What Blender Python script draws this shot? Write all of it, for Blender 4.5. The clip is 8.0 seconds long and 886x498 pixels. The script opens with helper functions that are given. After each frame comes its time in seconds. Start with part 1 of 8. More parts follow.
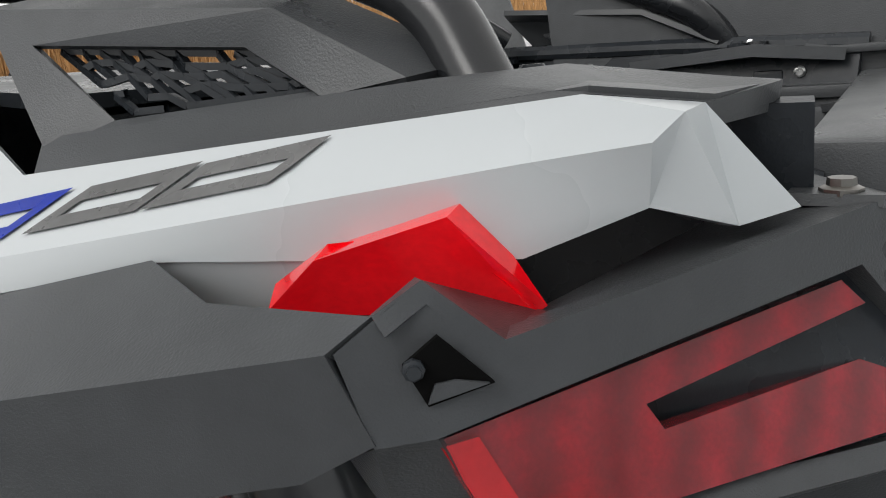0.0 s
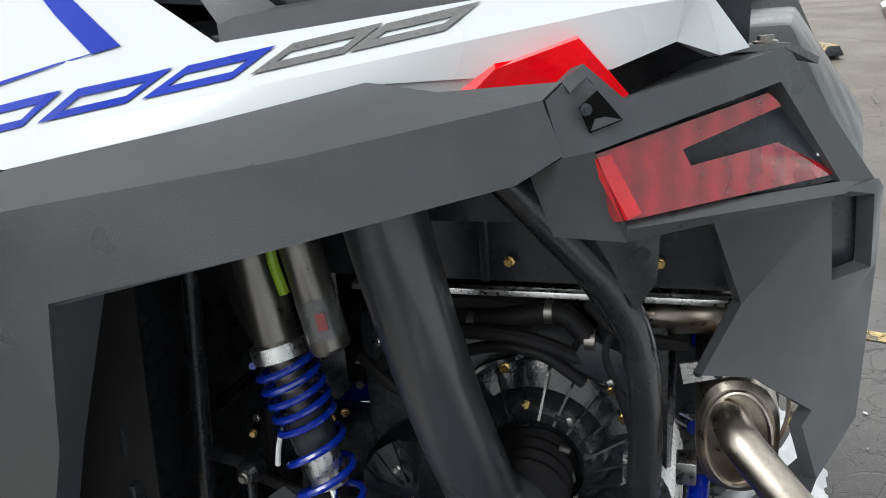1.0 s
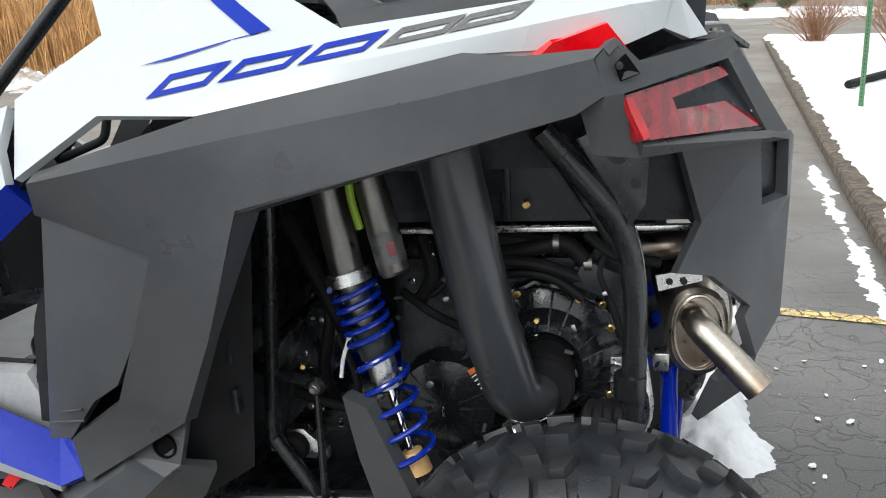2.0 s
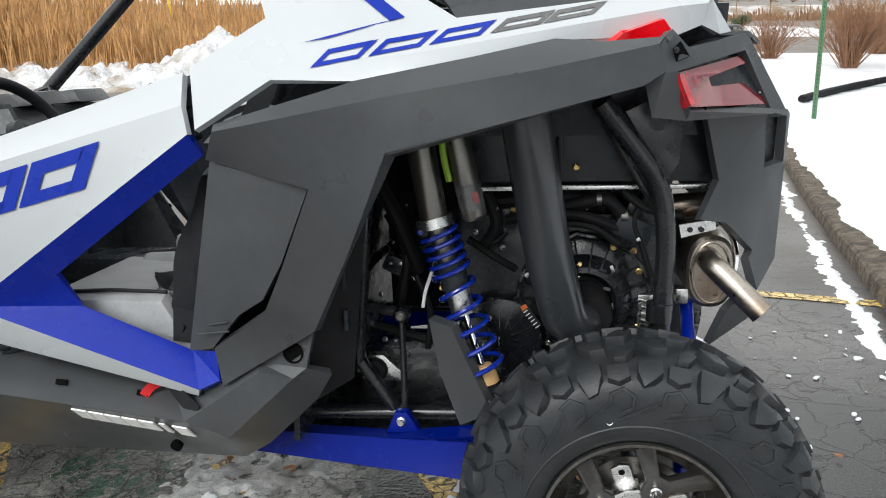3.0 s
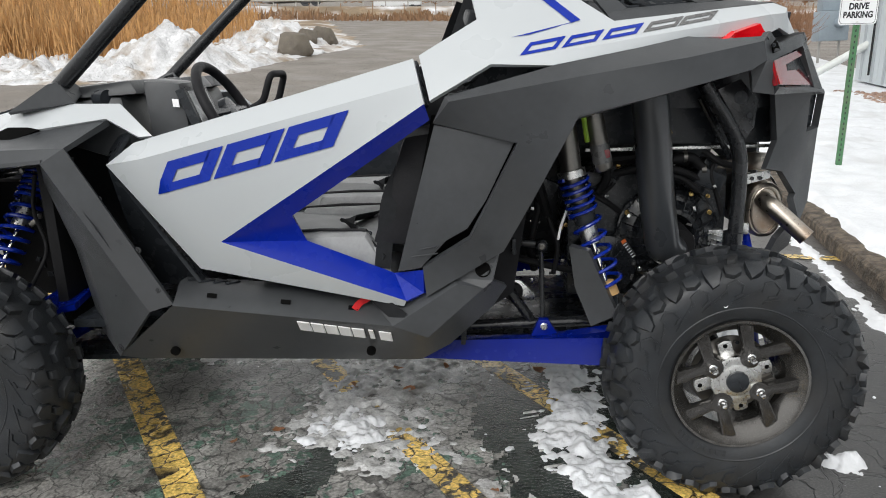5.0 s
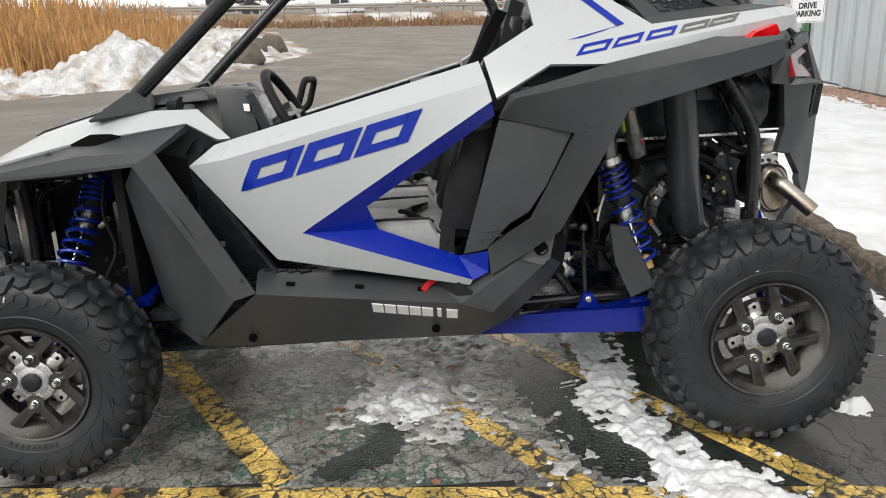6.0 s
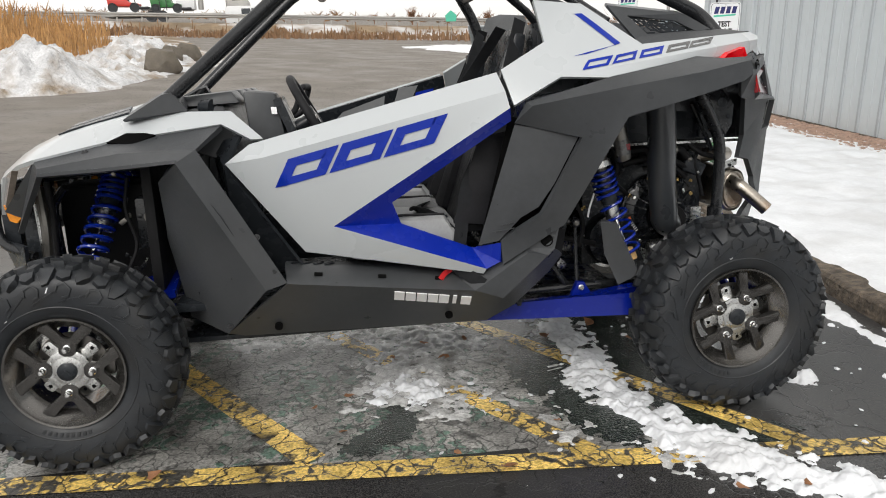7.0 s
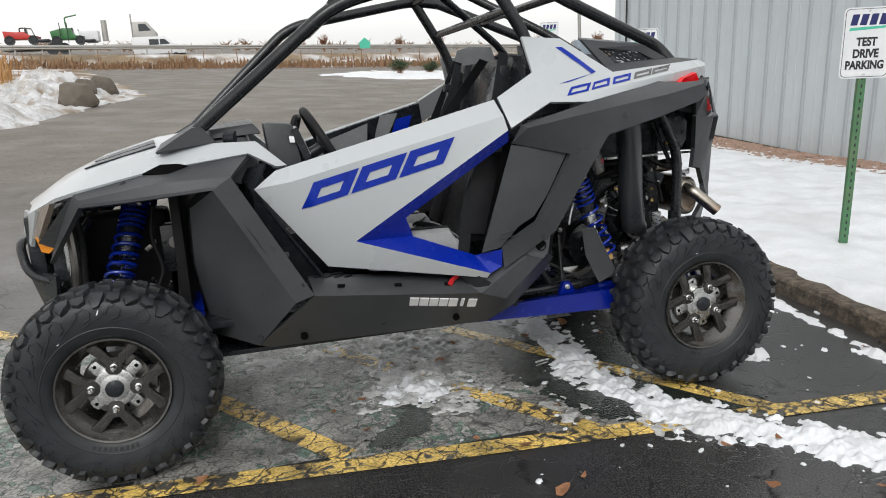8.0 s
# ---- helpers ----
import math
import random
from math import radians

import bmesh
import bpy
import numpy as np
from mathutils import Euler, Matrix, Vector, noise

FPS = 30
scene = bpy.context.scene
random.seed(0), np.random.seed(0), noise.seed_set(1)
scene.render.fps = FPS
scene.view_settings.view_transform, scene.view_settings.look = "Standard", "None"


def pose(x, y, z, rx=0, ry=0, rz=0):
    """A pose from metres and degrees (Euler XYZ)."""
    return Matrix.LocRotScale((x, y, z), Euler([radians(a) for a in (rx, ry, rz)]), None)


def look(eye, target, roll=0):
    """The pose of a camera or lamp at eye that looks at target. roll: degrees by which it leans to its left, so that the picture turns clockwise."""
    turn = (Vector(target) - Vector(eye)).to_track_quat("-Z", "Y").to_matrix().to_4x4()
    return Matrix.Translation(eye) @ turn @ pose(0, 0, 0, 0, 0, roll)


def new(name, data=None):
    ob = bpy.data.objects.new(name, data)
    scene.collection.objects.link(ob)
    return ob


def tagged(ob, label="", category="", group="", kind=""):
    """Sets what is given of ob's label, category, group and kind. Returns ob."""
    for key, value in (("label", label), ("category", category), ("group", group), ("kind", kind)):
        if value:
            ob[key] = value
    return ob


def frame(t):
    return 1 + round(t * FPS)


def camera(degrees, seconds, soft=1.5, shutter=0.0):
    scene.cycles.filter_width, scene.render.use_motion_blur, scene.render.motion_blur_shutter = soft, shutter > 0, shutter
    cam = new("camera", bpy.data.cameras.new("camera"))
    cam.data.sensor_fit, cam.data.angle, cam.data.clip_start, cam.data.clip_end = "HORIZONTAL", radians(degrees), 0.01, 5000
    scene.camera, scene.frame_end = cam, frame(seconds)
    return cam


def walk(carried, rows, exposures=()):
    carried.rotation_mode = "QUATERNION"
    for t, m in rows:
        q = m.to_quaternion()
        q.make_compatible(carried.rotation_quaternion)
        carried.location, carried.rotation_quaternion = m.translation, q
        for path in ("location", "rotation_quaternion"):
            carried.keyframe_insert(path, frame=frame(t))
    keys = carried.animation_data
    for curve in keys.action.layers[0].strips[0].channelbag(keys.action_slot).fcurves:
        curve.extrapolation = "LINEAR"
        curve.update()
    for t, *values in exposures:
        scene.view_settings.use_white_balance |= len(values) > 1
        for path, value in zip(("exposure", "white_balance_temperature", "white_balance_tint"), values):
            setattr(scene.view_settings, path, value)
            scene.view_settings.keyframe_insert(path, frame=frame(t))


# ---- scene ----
cam = camera(62.6, 8.0, 1.0)
# The car park falls away gently: everything near the vehicle is laid out on its slope, and GRAVITY turns that slope to true upright.
SLOPE = Vector((-0.012, -0.0752, 1.0)).normalized()
GRAVITY = SLOPE.rotation_difference(Vector((0, 0, 1))).to_matrix().to_4x4()
PATH = [
    (0, (1.46, -0.95, 1.469), (0.436, 0.696, 0.977), -5.0),
    (0.5, (1.429, -1.176, 1.428), (0.566, 0.543, 0.882), -5.2),
    (1, (1.366, -1.335, 1.403), (0.717, 0.47, 0.835), -4.2),
    (1.5, (1.312, -1.518, 1.384), (0.797, 0.337, 0.841), -3.9),
    (2.8, (1.104, -2.058, 1.313), (0.775, -0.141, 0.844), -2.8),
    (3, (1.06, -2.127, 1.318), (0.747, -0.212, 0.831), -2.3),
    (3.5, (0.957, -2.336, 1.311), (0.695, -0.422, 0.793), -1.2),
    (4, (0.815, -2.491, 1.306), (0.601, -0.571, 0.789), -1.1),
    (4.5, (0.649, -2.629, 1.312), (0.474, -0.701, 0.811), -1.6),
    (5, (0.489, -2.767, 1.321), (0.374, -0.835, 0.818), -1.9),
    (5.2, (0.42, -2.81, 1.31), (0.326, -0.875, 0.815), -1.8),
    (6.3, (0.015, -3.102, 1.33), (0.11, -1.168, 0.832), -3.3),
    (6.5, (-0.061, -3.158, 1.325), (0.087, -1.227, 0.827), -2.9),
    (7, (-0.267, -3.24, 1.33), (0.005, -1.315, 0.86), -1.8),
    (7.5, (-0.449, -3.343, 1.33), (-0.056, -1.426, 0.914), -2.2),
    (8, (-0.665, -3.485, 1.36), (-0.175, -1.591, 0.944), -3.3),
]
walk(cam, [(t, GRAVITY @ look(eye, target, roll)) for t, eye, target, roll in PATH],
     exposures=((0.0, 0.38, 6400, 9), (0.5, 0.70, 6250, 8), (1.0, 0.90, 6200, 7), (1.5, 0.98, 6200, 7), (3.0, 0.82, 6250, 8), (3.5, 0.74, 6300, 8),
                (4.0, 0.65, 6300, 9), (5.0, 0.53, 6350, 9), (6.5, 0.52, 6600, 10), (8.0, 0.33, 6350, 9)))

# ---- world and light: an overcast winter day ----
SUN_UP, SUN_ROUND = 42.0, 200.0
world = bpy.data.worlds.new("overcast_sky")
scene.world = world
world.use_nodes = True
wn = world.node_tree.nodes
wl = world.node_tree.links
sky = wn.new("ShaderNodeTexSky")
sky.sky_type = "NISHITA"
sky.sun_disc = False
sky.sun_elevation, sky.sun_rotation = radians(SUN_UP), radians(SUN_ROUND)
sky.air_density, sky.dust_density, sky.ozone_density = 1.0, 1.5, 1.0
grey = wn.new("ShaderNodeHueSaturation")
grey.inputs["Saturation"].default_value = 0.12
wl.new(sky.outputs["Color"], grey.inputs["Color"])
cloud = wn.new("ShaderNodeMix")
cloud.data_type = "RGBA"
cloud.inputs["Factor"].default_value = 0.7
cloud.inputs["B"].default_value = (6.6, 6.45, 6.2, 1)
wl.new(grey.outputs["Color"], cloud.inputs["A"])
wl.new(cloud.outputs["Result"], wn["Background"].inputs["Color"])
wn["Background"].inputs["Strength"].default_value = 0.14
sun_data = bpy.data.lights.new("sun", "SUN")
sun_data.energy, sun_data.angle, sun_data.color = 1.0, radians(30), (1.0, 0.97, 0.93)
sun = new("sun", sun_data)
sun.rotation_euler = (radians(90 - SUN_UP), 0, radians(180 - SUN_ROUND))


# ---- materials ----
def mat(name, color, rough=0.5, metal=0.0, vary=0.15, size=0.05, bump=0.0, bump_size=0.004, coat=0.0, rough_vary=0.08,
        tint=None, tint_amount=0.0, emit=0.0, transmission=0.0, per_object=0.0):
    """A painted or raw surface with two scales of variation, a tint in stains, and fine relief."""
    m = bpy.data.materials.new(name)
    m.use_nodes = True
    n, l = m.node_tree.nodes, m.node_tree.links
    b = n["Principled BSDF"]
    co = n.new("ShaderNodeTexCoord").outputs["Object"]

    def grain(scale, detail=4.0):
        t = n.new("ShaderNodeTexNoise")
        t.inputs["Scale"].default_value, t.inputs["Detail"].default_value = scale, detail
        l.new(co, t.inputs["Vector"])
        return t.outputs["Fac"]

    def mapped(fac, lo, hi, a=0.3, z=0.7):
        r = n.new("ShaderNodeMapRange")
        for k, v in zip(("From Min", "From Max", "To Min", "To Max"), (a, z, lo, hi)):
            r.inputs[k].default_value = v
        l.new(fac, r.inputs["Value"])
        return r.outputs["Result"]

    def times(a, c):
        k = n.new("ShaderNodeMath")
        k.operation = "MULTIPLY"
        l.new(a, k.inputs[0]), l.new(c, k.inputs[1])
        return k.outputs[0]

    value = times(mapped(grain(1 / size), 1 - vary, 1 + vary), mapped(grain(7 / size), 1 - vary / 2, 1 + vary / 2))
    if per_object:
        value = times(value, mapped(n.new("ShaderNodeObjectInfo").outputs["Random"], 1 - per_object, 1 + per_object, 0, 1))
    hsv = n.new("ShaderNodeHueSaturation")
    hsv.inputs["Color"].default_value = (*color, 1)
    l.new(value, hsv.inputs["Value"])
    out = hsv.outputs["Color"]
    if tint:
        mix = n.new("ShaderNodeMix")
        mix.data_type = "RGBA"
        l.new(mapped(grain(0.45 / size, 6), 0, tint_amount, 0.48, 0.68), mix.inputs["Factor"])
        l.new(out, mix.inputs["A"])
        mix.inputs["B"].default_value = (*tint, 1)
        out = mix.outputs["Result"]
    l.new(out, b.inputs["Base Color"])
    l.new(mapped(grain(2 / size), rough - rough_vary, rough + rough_vary), b.inputs["Roughness"])
    b.inputs["Metallic"].default_value = metal
    b.inputs["Coat Weight"].default_value = coat
    b.inputs["Coat Roughness"].default_value = 0.12
    b.inputs["Transmission Weight"].default_value = transmission
    if emit:
        b.inputs["Emission Color"].default_value = (*color, 1)
        b.inputs["Emission Strength"].default_value = emit
    if bump:
        k = n.new("ShaderNodeBump")
        k.inputs["Strength"].default_value, k.inputs["Distance"].default_value = 1.0, bump
        l.new(grain(1 / bump_size, 3), k.inputs["Height"])
        l.new(k.outputs["Normal"], b.inputs["Normal"])
    return m


WHITE = mat("white_paint", (0.475, 0.50, 0.515), 0.28, vary=0.006, size=0.5, coat=0.4, rough_vary=0.012)
BLUE = mat("blue_paint", (0.002, 0.018, 0.30), 0.25, vary=0.05, size=0.2, coat=0.2)
BLUE.node_tree.nodes["Principled BSDF"].inputs["Specular IOR Level"].default_value = 0.3
SPOKE = mat("spoke_graphite", (0.074, 0.071, 0.068), 0.20, metal=0.7, vary=0.12, size=0.06)
# darker copy of the blue paint: the arms' under-lit shade is in the colour
SHADED_BLUE = mat("shaded_blue_steel", (0.001, 0.010, 0.19), 0.22, vary=0.06, size=0.1)
SPRING_BLUE = mat("spring_blue", (0.003, 0.02, 0.27), 0.22, vary=0.06, size=0.05, coat=0.6)
PLASTIC = mat("moulded_dark_plastic", (0.051, 0.054, 0.058), 0.36, vary=0.14, size=0.18, bump=0.0004, bump_size=0.0018, rough_vary=0.09, tint=(0.064, 0.066, 0.068), tint_amount=0.5)
BLACK = mat("black_paint", (0.013, 0.014, 0.016), 0.24, vary=0.15, size=0.1)
SATIN = mat("satin_black_plastic", (0.021, 0.024, 0.028), 0.27, vary=0.15, size=0.1, bump=0.0002, bump_size=0.003)
CASTING = mat("black_casting", (0.022, 0.025, 0.029), 0.25, vary=0.2, size=0.03, bump=0.0006, bump_size=0.004)
RUBBER = mat("tyre_rubber", (0.021, 0.0235, 0.027), 0.42, vary=0.25, size=0.06, bump=0.0007, bump_size=0.004,
             tint=(0.035, 0.031, 0.026), tint_amount=0.3)
DUCT = mat("blow_moulded_duct", (0.030, 0.033, 0.037), 0.30, coat=0.25, vary=0.1, size=0.2, rough_vary=0.04)
# near-black without sheen: paints the shade inside holes, slots and pockets
VOID = mat("painted_hollow_shade", (0.004, 0.004, 0.004), 0.9, vary=0.1)
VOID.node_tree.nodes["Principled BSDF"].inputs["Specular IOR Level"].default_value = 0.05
COVER = mat("gloss_black_cover", (0.012, 0.0135, 0.016), 0.17, vary=0.2, size=0.04, bump=0.0004, bump_size=0.006)
HOSE = mat("hose_rubber", (0.012, 0.012, 0.013), 0.55, vary=0.2, size=0.05)
WHEEL = mat("wheel_grey", (0.17, 0.164, 0.156), 0.21, metal=0.9, vary=0.12, size=0.06)
ALLOY = mat("machined_alloy", (0.62, 0.62, 0.61), 0.3, metal=1.0, vary=0.12, size=0.02, bump=0.0002, bump_size=0.002)
STEEL = mat("exhaust_steel", (0.42, 0.38, 0.33), 0.33, metal=1.0, vary=0.2, size=0.05, tint=(0.25, 0.14, 0.07), tint_amount=0.6)
CHROME = mat("bright_chrome", (0.78, 0.78, 0.78), 0.1, metal=1.0, vary=0.05)
BRASS = mat("brass_bolt", (0.62, 0.43, 0.16), 0.3, metal=1.0, vary=0.15, size=0.01)
SHOCK_GREY = mat("anodised_grey", (0.20, 0.19, 0.175), 0.35, metal=0.9, vary=0.1, size=0.04)
RED_LENS = mat("red_lens", (0.25, 0.003, 0.010), 0.07, vary=0.2, size=0.02, coat=1.0, rough_vary=0.03)
BRIGHT_RED = mat("bright_red_lens", (0.46, 0.005, 0.010), 0.12, coat=0.8)
RED_LIT = mat("lit_red_lens", (0.55, 0.002, 0.006), 0.15, vary=0.2, size=0.05, coat=0.5, emit=0.40)
AMBER = mat("amber_lens", (0.75, 0.26, 0.012), 0.2, vary=0.1, size=0.03, coat=0.6)
GAUGE = mat("gauge_screen", (0.42, 0.43, 0.44), 0.25, vary=0.2, size=0.04)
CLEAR = mat("clear_lens", (0.24, 0.20, 0.165), 0.12, vary=0.2, size=0.03, coat=0.8)
SEAT_GREY = mat("grey_vinyl", (0.30, 0.305, 0.31), 0.5, vary=0.12, size=0.06, bump=0.0005, bump_size=0.003)
SEAT_BLACK = mat("black_vinyl", (0.014, 0.014, 0.016), 0.55, vary=0.2, size=0.06, bump=0.0006, bump_size=0.003)
WEB = mat("belt_webbing", (0.02, 0.021, 0.023), 0.75, vary=0.15, size=0.02, bump=0.0005, bump_size=0.002)
FABRIC_RED = mat("red_strap", (0.55, 0.012, 0.015), 0.6, vary=0.1, size=0.02)
TAN_BUMP = mat("tan_bump_stop", (0.55, 0.34, 0.14), 0.55, vary=0.15, size=0.02)
DECAL_WHITE = mat("white_decal", (0.90, 0.90, 0.91), 0.35, vary=0.03)
DECAL_GREY = mat("grey_decal", (0.13, 0.13, 0.13), 0.3, metal=0.4, vary=0.15, size=0.05)
DECAL_BLUE = mat("blue_decal", (0.002, 0.022, 0.30), 0.3, vary=0.06, size=0.2)
DECAL_ORANGE = mat("orange_decal", (0.7, 0.16, 0.03), 0.4, vary=0.1)
for surface, sheen in ((PLASTIC, 0.32), (SATIN, 0.28), (HOSE, 0.15), (SEAT_BLACK, 0.2), (CASTING, 0.4), (WEB, 0.15), (RUBBER, 0.4), (SHADED_BLUE, 0.2), (DECAL_BLUE, 0.25)):
    surface.node_tree.nodes["Principled BSDF"].inputs["Specular IOR Level"].default_value = sheen
LIME = mat("lime_hose", (0.22, 0.36, 0.02), 0.4, vary=0.1)



def banded(m, scale, low, axis="X"):
    """Fine ribs moulded into a lens or a web: bands that darken its colour."""
    n, l = m.node_tree.nodes, m.node_tree.links
    b = n["Principled BSDF"]
    was = b.inputs["Base Color"].links[0].from_socket
    wave = n.new("ShaderNodeTexWave")
    wave.bands_direction = axis
    wave.inputs["Scale"].default_value = scale
    wave.inputs["Distortion"].default_value = 1.2
    l.new(n.new("ShaderNodeTexCoord").outputs["Object"], wave.inputs["Vector"])
    r = n.new("ShaderNodeMapRange")
    r.inputs["To Min"].default_value = low
    l.new(wave.outputs["Fac"], r.inputs["Value"])
    k = n.new("ShaderNodeMix")
    k.data_type, k.blend_type = "RGBA", "MULTIPLY"
    k.inputs["Factor"].default_value = 1.0
    l.new(was, k.inputs["A"])
    l.new(r.outputs["Result"], k.inputs["B"])
    l.new(k.outputs["Result"], b.inputs["Base Color"])


banded(RED_LENS, 11.0, 0.62)

# ---- building helpers ----
from mathutils.bvhtree import BVHTree


def part(name, bm, material, parent=None, label="", angle=32):
    """Links a bmesh as one mesh object under a thing or under a part."""
    me = bpy.data.meshes.new(name)
    bm.normal_update()
    bm.to_mesh(me)
    bm.free()
    me.materials.append(material)
    me.polygons.foreach_set("use_smooth", [True] * len(me.polygons))
    me.set_sharp_from_angle(angle=radians(angle))
    ob = new(name, me)
    if parent:
        ob.parent = parent
    if label:
        ob["label"] = label
    return ob


def sharing(name, mesh, parent, m=None):
    """One more object on a mesh that another part has already."""
    ob = new(name, mesh)
    ob.parent = parent
    if m is not None:
        ob.matrix_basis = m
    return ob


def mirrored(points, side):
    return [Vector((x, y * side, z)) for x, y, z in points]


def soften(bm, width, segments=2, over=18):
    if width:
        edges = [e for e in bm.edges if len(e.link_faces) == 2 and e.calc_face_angle(0) > radians(over)]
        if edges:
            bmesh.ops.bevel(bm, geom=edges, offset=width, offset_type="OFFSET", segments=segments, profile=0.6, affect="EDGES", clamp_overlap=True)
    return bm


def shell(points, faces, thick=0.012, out=(0, -1, 0), bevel=0.005, side=1):
    """A folded sheet with thickness: corner points, faces over them, the way that its outer side looks."""
    pts = mirrored(points, side)
    out = Vector((out[0], out[1] * side, out[2]))
    flat = bmesh.new()
    vs = [flat.verts.new(p) for p in pts]
    for f in faces:
        flat.faces.new([vs[i] for i in f])
    bmesh.ops.recalc_face_normals(flat, faces=flat.faces[:])
    flat.normal_update()
    total = Vector((0, 0, 0))
    for f in flat.faces:
        total += f.normal * f.calc_area()
    if total.dot(out) < 0:
        bmesh.ops.reverse_faces(flat, faces=flat.faces[:])
    flat.normal_update()
    bm = bmesh.new()
    flat.verts.index_update()
    outer = [bm.verts.new(v.co) for v in flat.verts]
    inner = [bm.verts.new(v.co - v.normal * thick) for v in flat.verts]
    for f in flat.faces:
        idx = [v.index for v in f.verts]
        bm.faces.new([outer[i] for i in idx])
        bm.faces.new([inner[i] for i in reversed(idx)])
    for e in flat.edges:
        if len(e.link_loops) == 1:
            a, c = e.link_loops[0].vert.index, e.link_loops[0].link_loop_next.vert.index
            bm.faces.new([outer[c], outer[a], inner[a], inner[c]])
    flat.free()
    soften(bm, bevel, 3, 9)
    bmesh.ops.triangulate(bm, faces=bm.faces[:])
    return bm


def block(points_low, points_high, bevel=0.004):
    """A solid between two outlines with the same number of corners."""
    bm = bmesh.new()
    lo, hi = [bm.verts.new(p) for p in points_low], [bm.verts.new(p) for p in points_high]
    n = len(lo)
    bm.faces.new(lo[::-1]), bm.faces.new(hi)
    for i in range(n):
        bm.faces.new([lo[i], lo[(i + 1) % n], hi[(i + 1) % n], hi[i]])
    bmesh.ops.recalc_face_normals(bm, faces=bm.faces[:])
    return soften(bm, bevel)


def prism(outline, y0, y1, bevel=0.003):
    """An outline in x and z, from y0 to y1."""
    return block([Vector((x, y0, z)) for x, z in outline], [Vector((x, y1, z)) for x, z in outline], bevel)


def box(centre, size, bevel=0.004, turn=None):
    c, s = Vector(centre), Vector(size) / 2
    lo = [Vector((x, y, -s.z)) for x, y in ((-s.x, -s.y), (s.x, -s.y), (s.x, s.y), (-s.x, s.y))]
    hi = [Vector((p.x, p.y, s.z)) for p in lo]
    r = Euler([radians(a) for a in turn]).to_matrix() if turn else Matrix.Identity(3)
    return block([r @ p + c for p in lo], [r @ p + c for p in hi], bevel)


def rounded(points, radius=0.05, steps=5):
    """A path with its corners bent round."""
    pts = [Vector(p) for p in points]
    out = [pts[0]]
    for a, b, c in zip(pts, pts[1:], pts[2:]):
        k = min(radius, (a - b).length * 0.45, (c - b).length * 0.45)
        p, q = b + (a - b).normalized() * k, b + (c - b).normalized() * k
        for i in range(steps + 1):
            t = i / steps
            out.append(p * (1 - t) ** 2 + b * 2 * t * (1 - t) + q * t * t)
    return out + [pts[-1]]


def sweep(path, radius, around=12, bm=None, caps=True):
    """A round bar along a path; radius may be a list, one for each point."""
    bm = bm or bmesh.new()
    path = [Vector(p) for p in path]
    radii = radius if isinstance(radius, (list, tuple)) else [radius] * len(path)
    rings, up = [], None
    for i, p in enumerate(path):
        d = (path[min(i + 1, len(path) - 1)] - path[max(i - 1, 0)]).normalized()
        if up is None:
            up = d.orthogonal().normalized()
        up = (up - d * up.dot(d)).normalized()
        w = d.cross(up)
        rings.append([bm.verts.new(p + (up * math.cos(a) + w * math.sin(a)) * radii[i])
                      for a in (2 * math.pi * k / around for k in range(around))])
    for a, b in zip(rings, rings[1:]):
        for k in range(around):
            bm.faces.new([a[k], a[(k + 1) % around], b[(k + 1) % around], b[k]])
    if caps:
        bm.faces.new(rings[0][::-1]), bm.faces.new(rings[-1])
    return bm


def lathe(profile, around=32, centre=(0, 0, 0), axis=(0, 1, 0), bm=None, bevel=0.0):
    """A turned body: (radius, height along the axis) from one end to the other."""
    bm = bm or bmesh.new()
    q = Vector(axis).normalized().to_track_quat("Z", "Y").to_matrix()
    c = Vector(centre)
    rings = []
    for r, h in profile:
        if r < 1e-6:
            rings.append([bm.verts.new(c + q @ Vector((0, 0, h)))])
        else:
            rings.append([bm.verts.new(c + q @ Vector((r * math.cos(2 * math.pi * k / around), r * math.sin(2 * math.pi * k / around), h)))
                          for k in range(around)])
    for a, b in zip(rings, rings[1:]):
        for k in range(around):
            j = (k + 1) % around
            if len(a) == 1 and len(b) > 1:
                bm.faces.new([a[0], b[j], b[k]])
            elif len(b) == 1 and len(a) > 1:
                bm.faces.new([a[k], a[j], b[0]])
            elif len(a) > 1:
                bm.faces.new([a[k], a[j], b[j], b[k]])
    bmesh.ops.recalc_face_normals(bm, faces=bm.faces[:])
    return bm


def bolt_mesh(radius, height, bm=None, centre=(0, 0, 0), axis=(0, -1, 0)):
    bm = lathe([(0, height), (radius * 0.8, height), (radius * 0.85, height * 0.45), (radius, height * 0.4), (radius * 1.25, height * 0.25), (radius * 1.25, -0.002)], 6 if radius < 0.004 else 8, centre, axis, bm)
    return bm


def tree_of(ob):
    """For laying films on a panel."""
    return BVHTree.FromPolygons([v.co for v in ob.data.vertices], [tuple(p.vertices) for p in ob.data.polygons])


